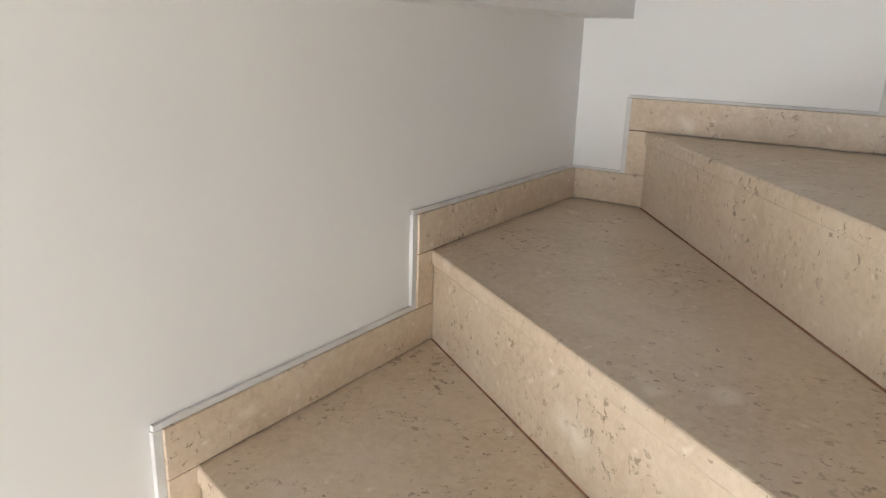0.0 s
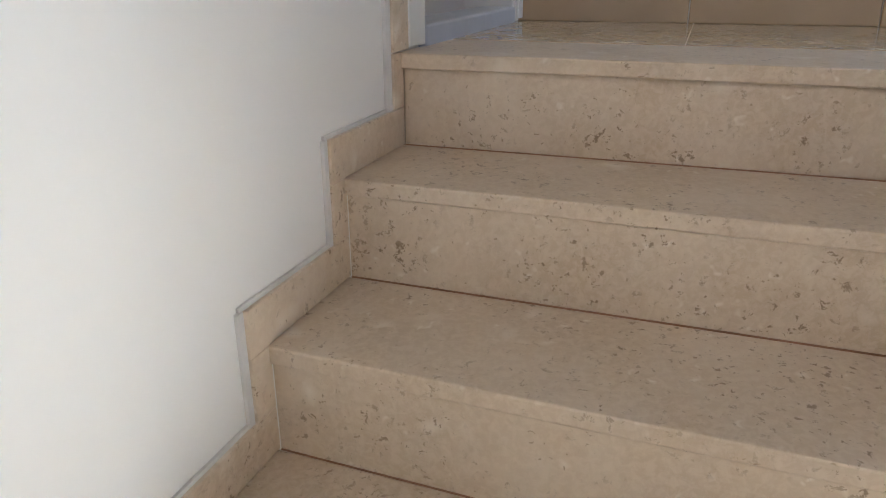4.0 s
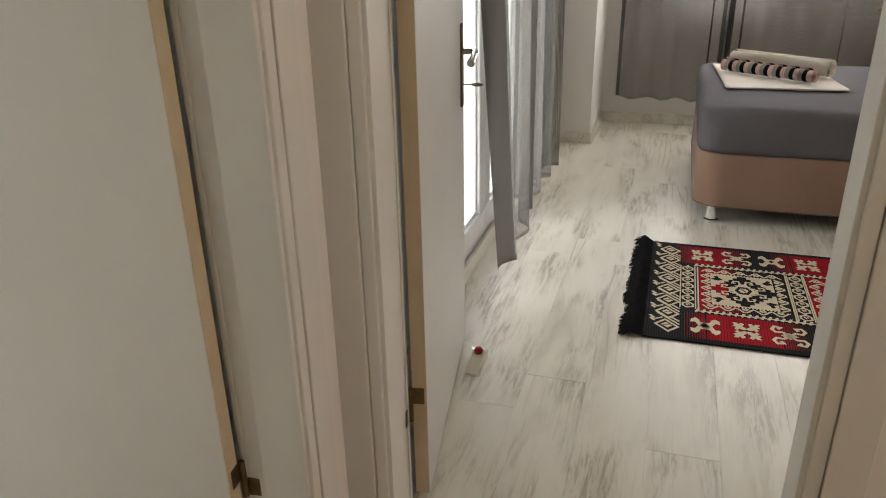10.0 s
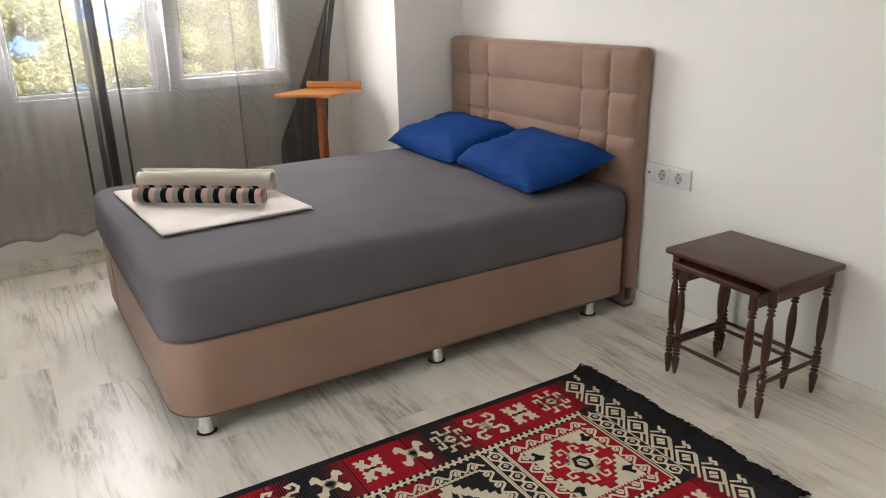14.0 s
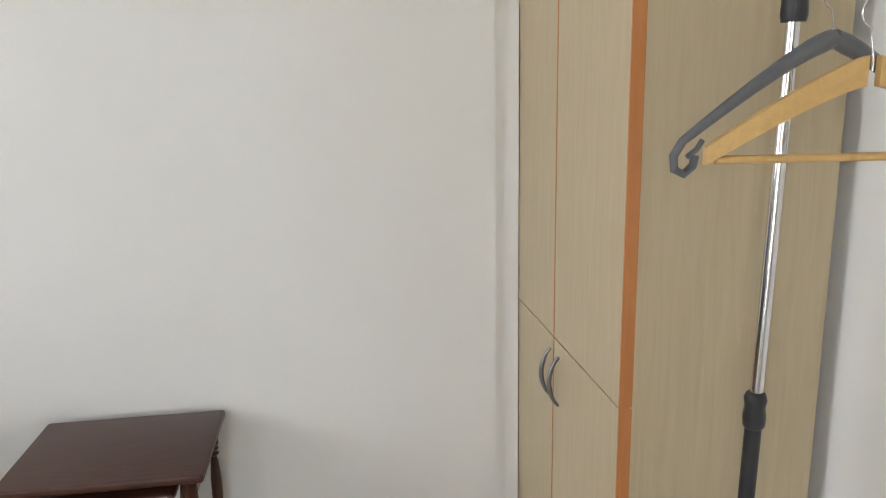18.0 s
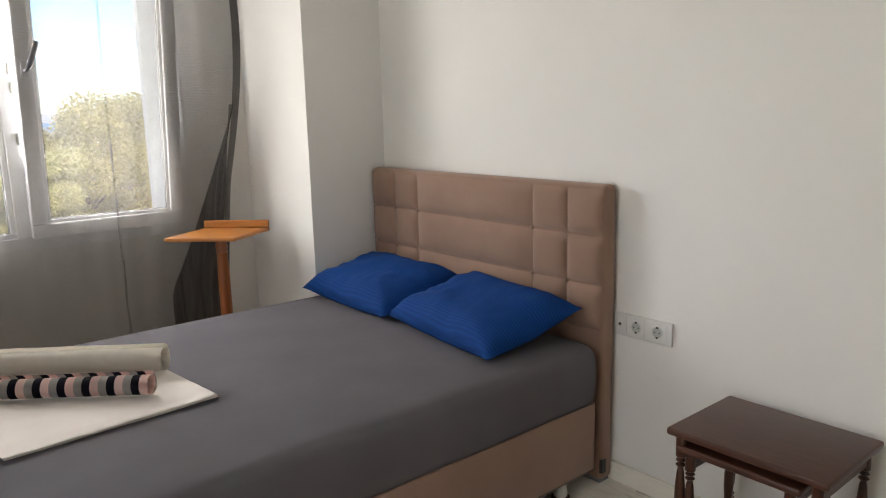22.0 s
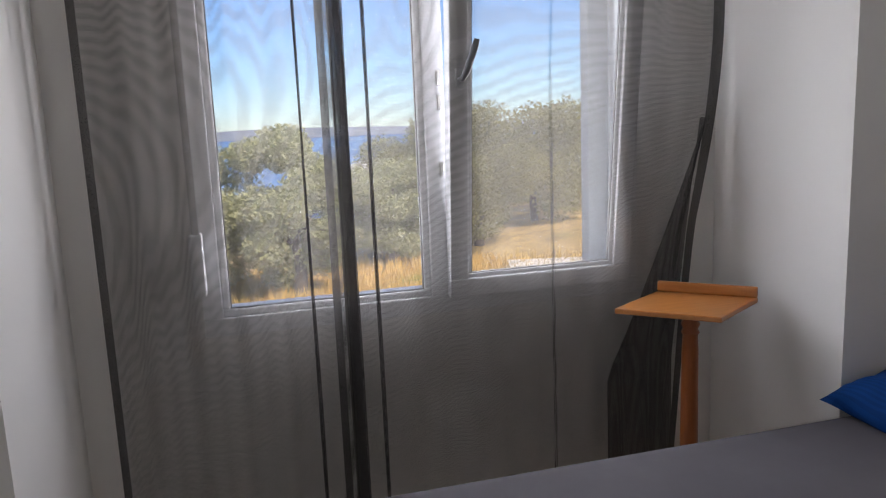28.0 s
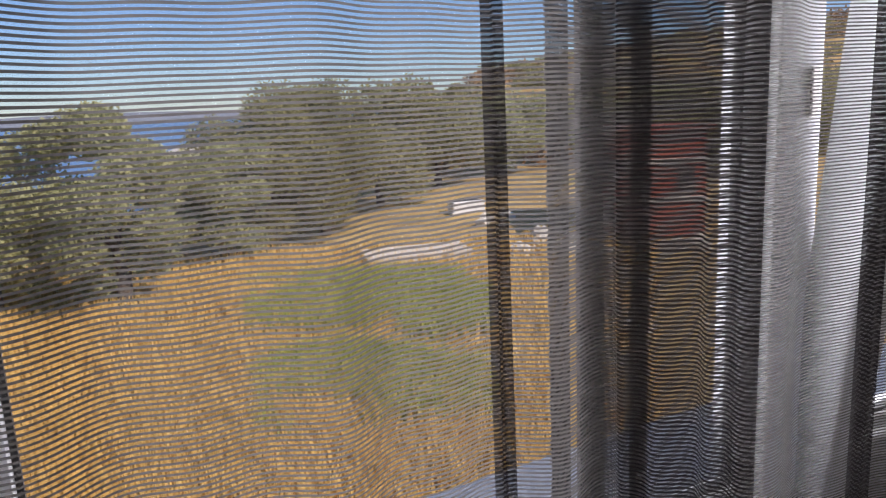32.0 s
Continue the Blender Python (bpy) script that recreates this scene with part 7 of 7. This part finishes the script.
# ---------------------------------------------------------------- floors, piece by piece
def plank_floor(name, label, x0, x1, y0, y1, seed, w=0.192, length=1.2):
    root = tagged(part(name, box(x0, x1, y0, y1, -0.2, -0.009), GROUT), label, "floor", kind="structure")
    rng = random.Random(seed)
    n = 0
    x = x0
    meshes = {}
    while x < x1 - 0.01:
        xe = min(x + w, x1)
        y = y0 - rng.uniform(0.1, length)
        while y < y1 - 0.01:
            ya, yb = max(y, y0), min(y + length, y1)
            if yb - ya > 0.03:
                key = (round(xe - x, 3), round(yb - ya, 2))
                if key not in meshes:
                    a, b = key
                    meshes[key] = mesh_of(box(-a / 2 + 0.0002, a / 2 - 0.0002, -b / 2 + 0.0002, b / 2 - 0.0002, -0.009, 0.0, 0.0003, 1), "plank", LAMINATE)
                shared("plank", meshes[key], root, Matrix.Translation(((x + xe) / 2, (ya + yb) / 2, 0)))
                n += 1
            y += length
        x = xe
    return root


plank_floor("floor_bedroom", "whitewashed wood-look laminate bedroom floor", XW, 0.10, -2.60, YN, 3)
plank_floor("floor_room", "whitewashed wood-look laminate floor of the first room", -6.2, -2.86, -5.2, YR1, 4)

tiles = thing("floor_hall", pose(0, 0, 0), "glossy beige floor tiles of the landing", "floor", kind="structure")
TS = 0.4855
tile_meshes = {}
for i in range(0, 5):
    for j in range(-1, 5):
        x0, x1 = -2.793 + i * TS, -2.793 + (i + 1) * TS
        if i == 0:
            x0 = -2.793
        y1 = -2.985 - (j) * TS + 0.0
        y0 = y1 - TS
        x0c, x1c, y0c, y1c = x0, min(x1, -0.80), max(y0, -4.975), min(y1, YB)
        if y1c - y0c < 0.03 or x1c - x0c < 0.03:
            continue
        if x0c >= -2.08 and y1c <= -3.76:
            continue
        if x1c > -2.085 and y0c < -3.77:
            g = 0.001
            if y1c > -3.77:
                part("tile", box(x0c + g, x1c - g, -3.762, y1c - g, -0.012, 0.0, 0.0008), TILE, tiles)
                if x0c < -2.10:
                    part("tile", box(x0c + g, -2.093, y0c + g, -3.766, -0.012, 0.0, 0.0008), TILE, tiles)
            elif x0c < -2.10:
                part("tile", box(x0c + g, -2.093, y0c + g, y1c - g, -0.012, 0.0, 0.0008), TILE, tiles)
            continue
        a, b = round(x1c - x0c, 3), round(y1c - y0c, 3)
        if (a, b) not in tile_meshes:
            tile_meshes[a, b] = mesh_of(box(-a / 2 + 0.001, a / 2 - 0.001, -b / 2 + 0.001, b / 2 - 0.001, -0.012, 0.0, 0.0008), "tile", TILE)
        shared("tile", tile_meshes[a, b], tiles, Matrix.Translation(((x0c + x1c) / 2, (y0c + y1c) / 2, 0)))
for j in range(3):
    part("tile", box(-2.875, -2.797, -3.66 + j * 0.0, -2.92, -0.012, -0.0, 0.0012), TILE, tiles) if j == 0 else None
part("tile", box(D2[0] + 0.024, D2[1] - 0.024, YB + 0.002, -2.602, -0.012, 0.0, 0.0008), TILE, tiles)
structure("subfloor", box(-2.95, -1.8, YB, -2.6, -0.2, -0.013), GROUT, "bed under the doorway", "floor")
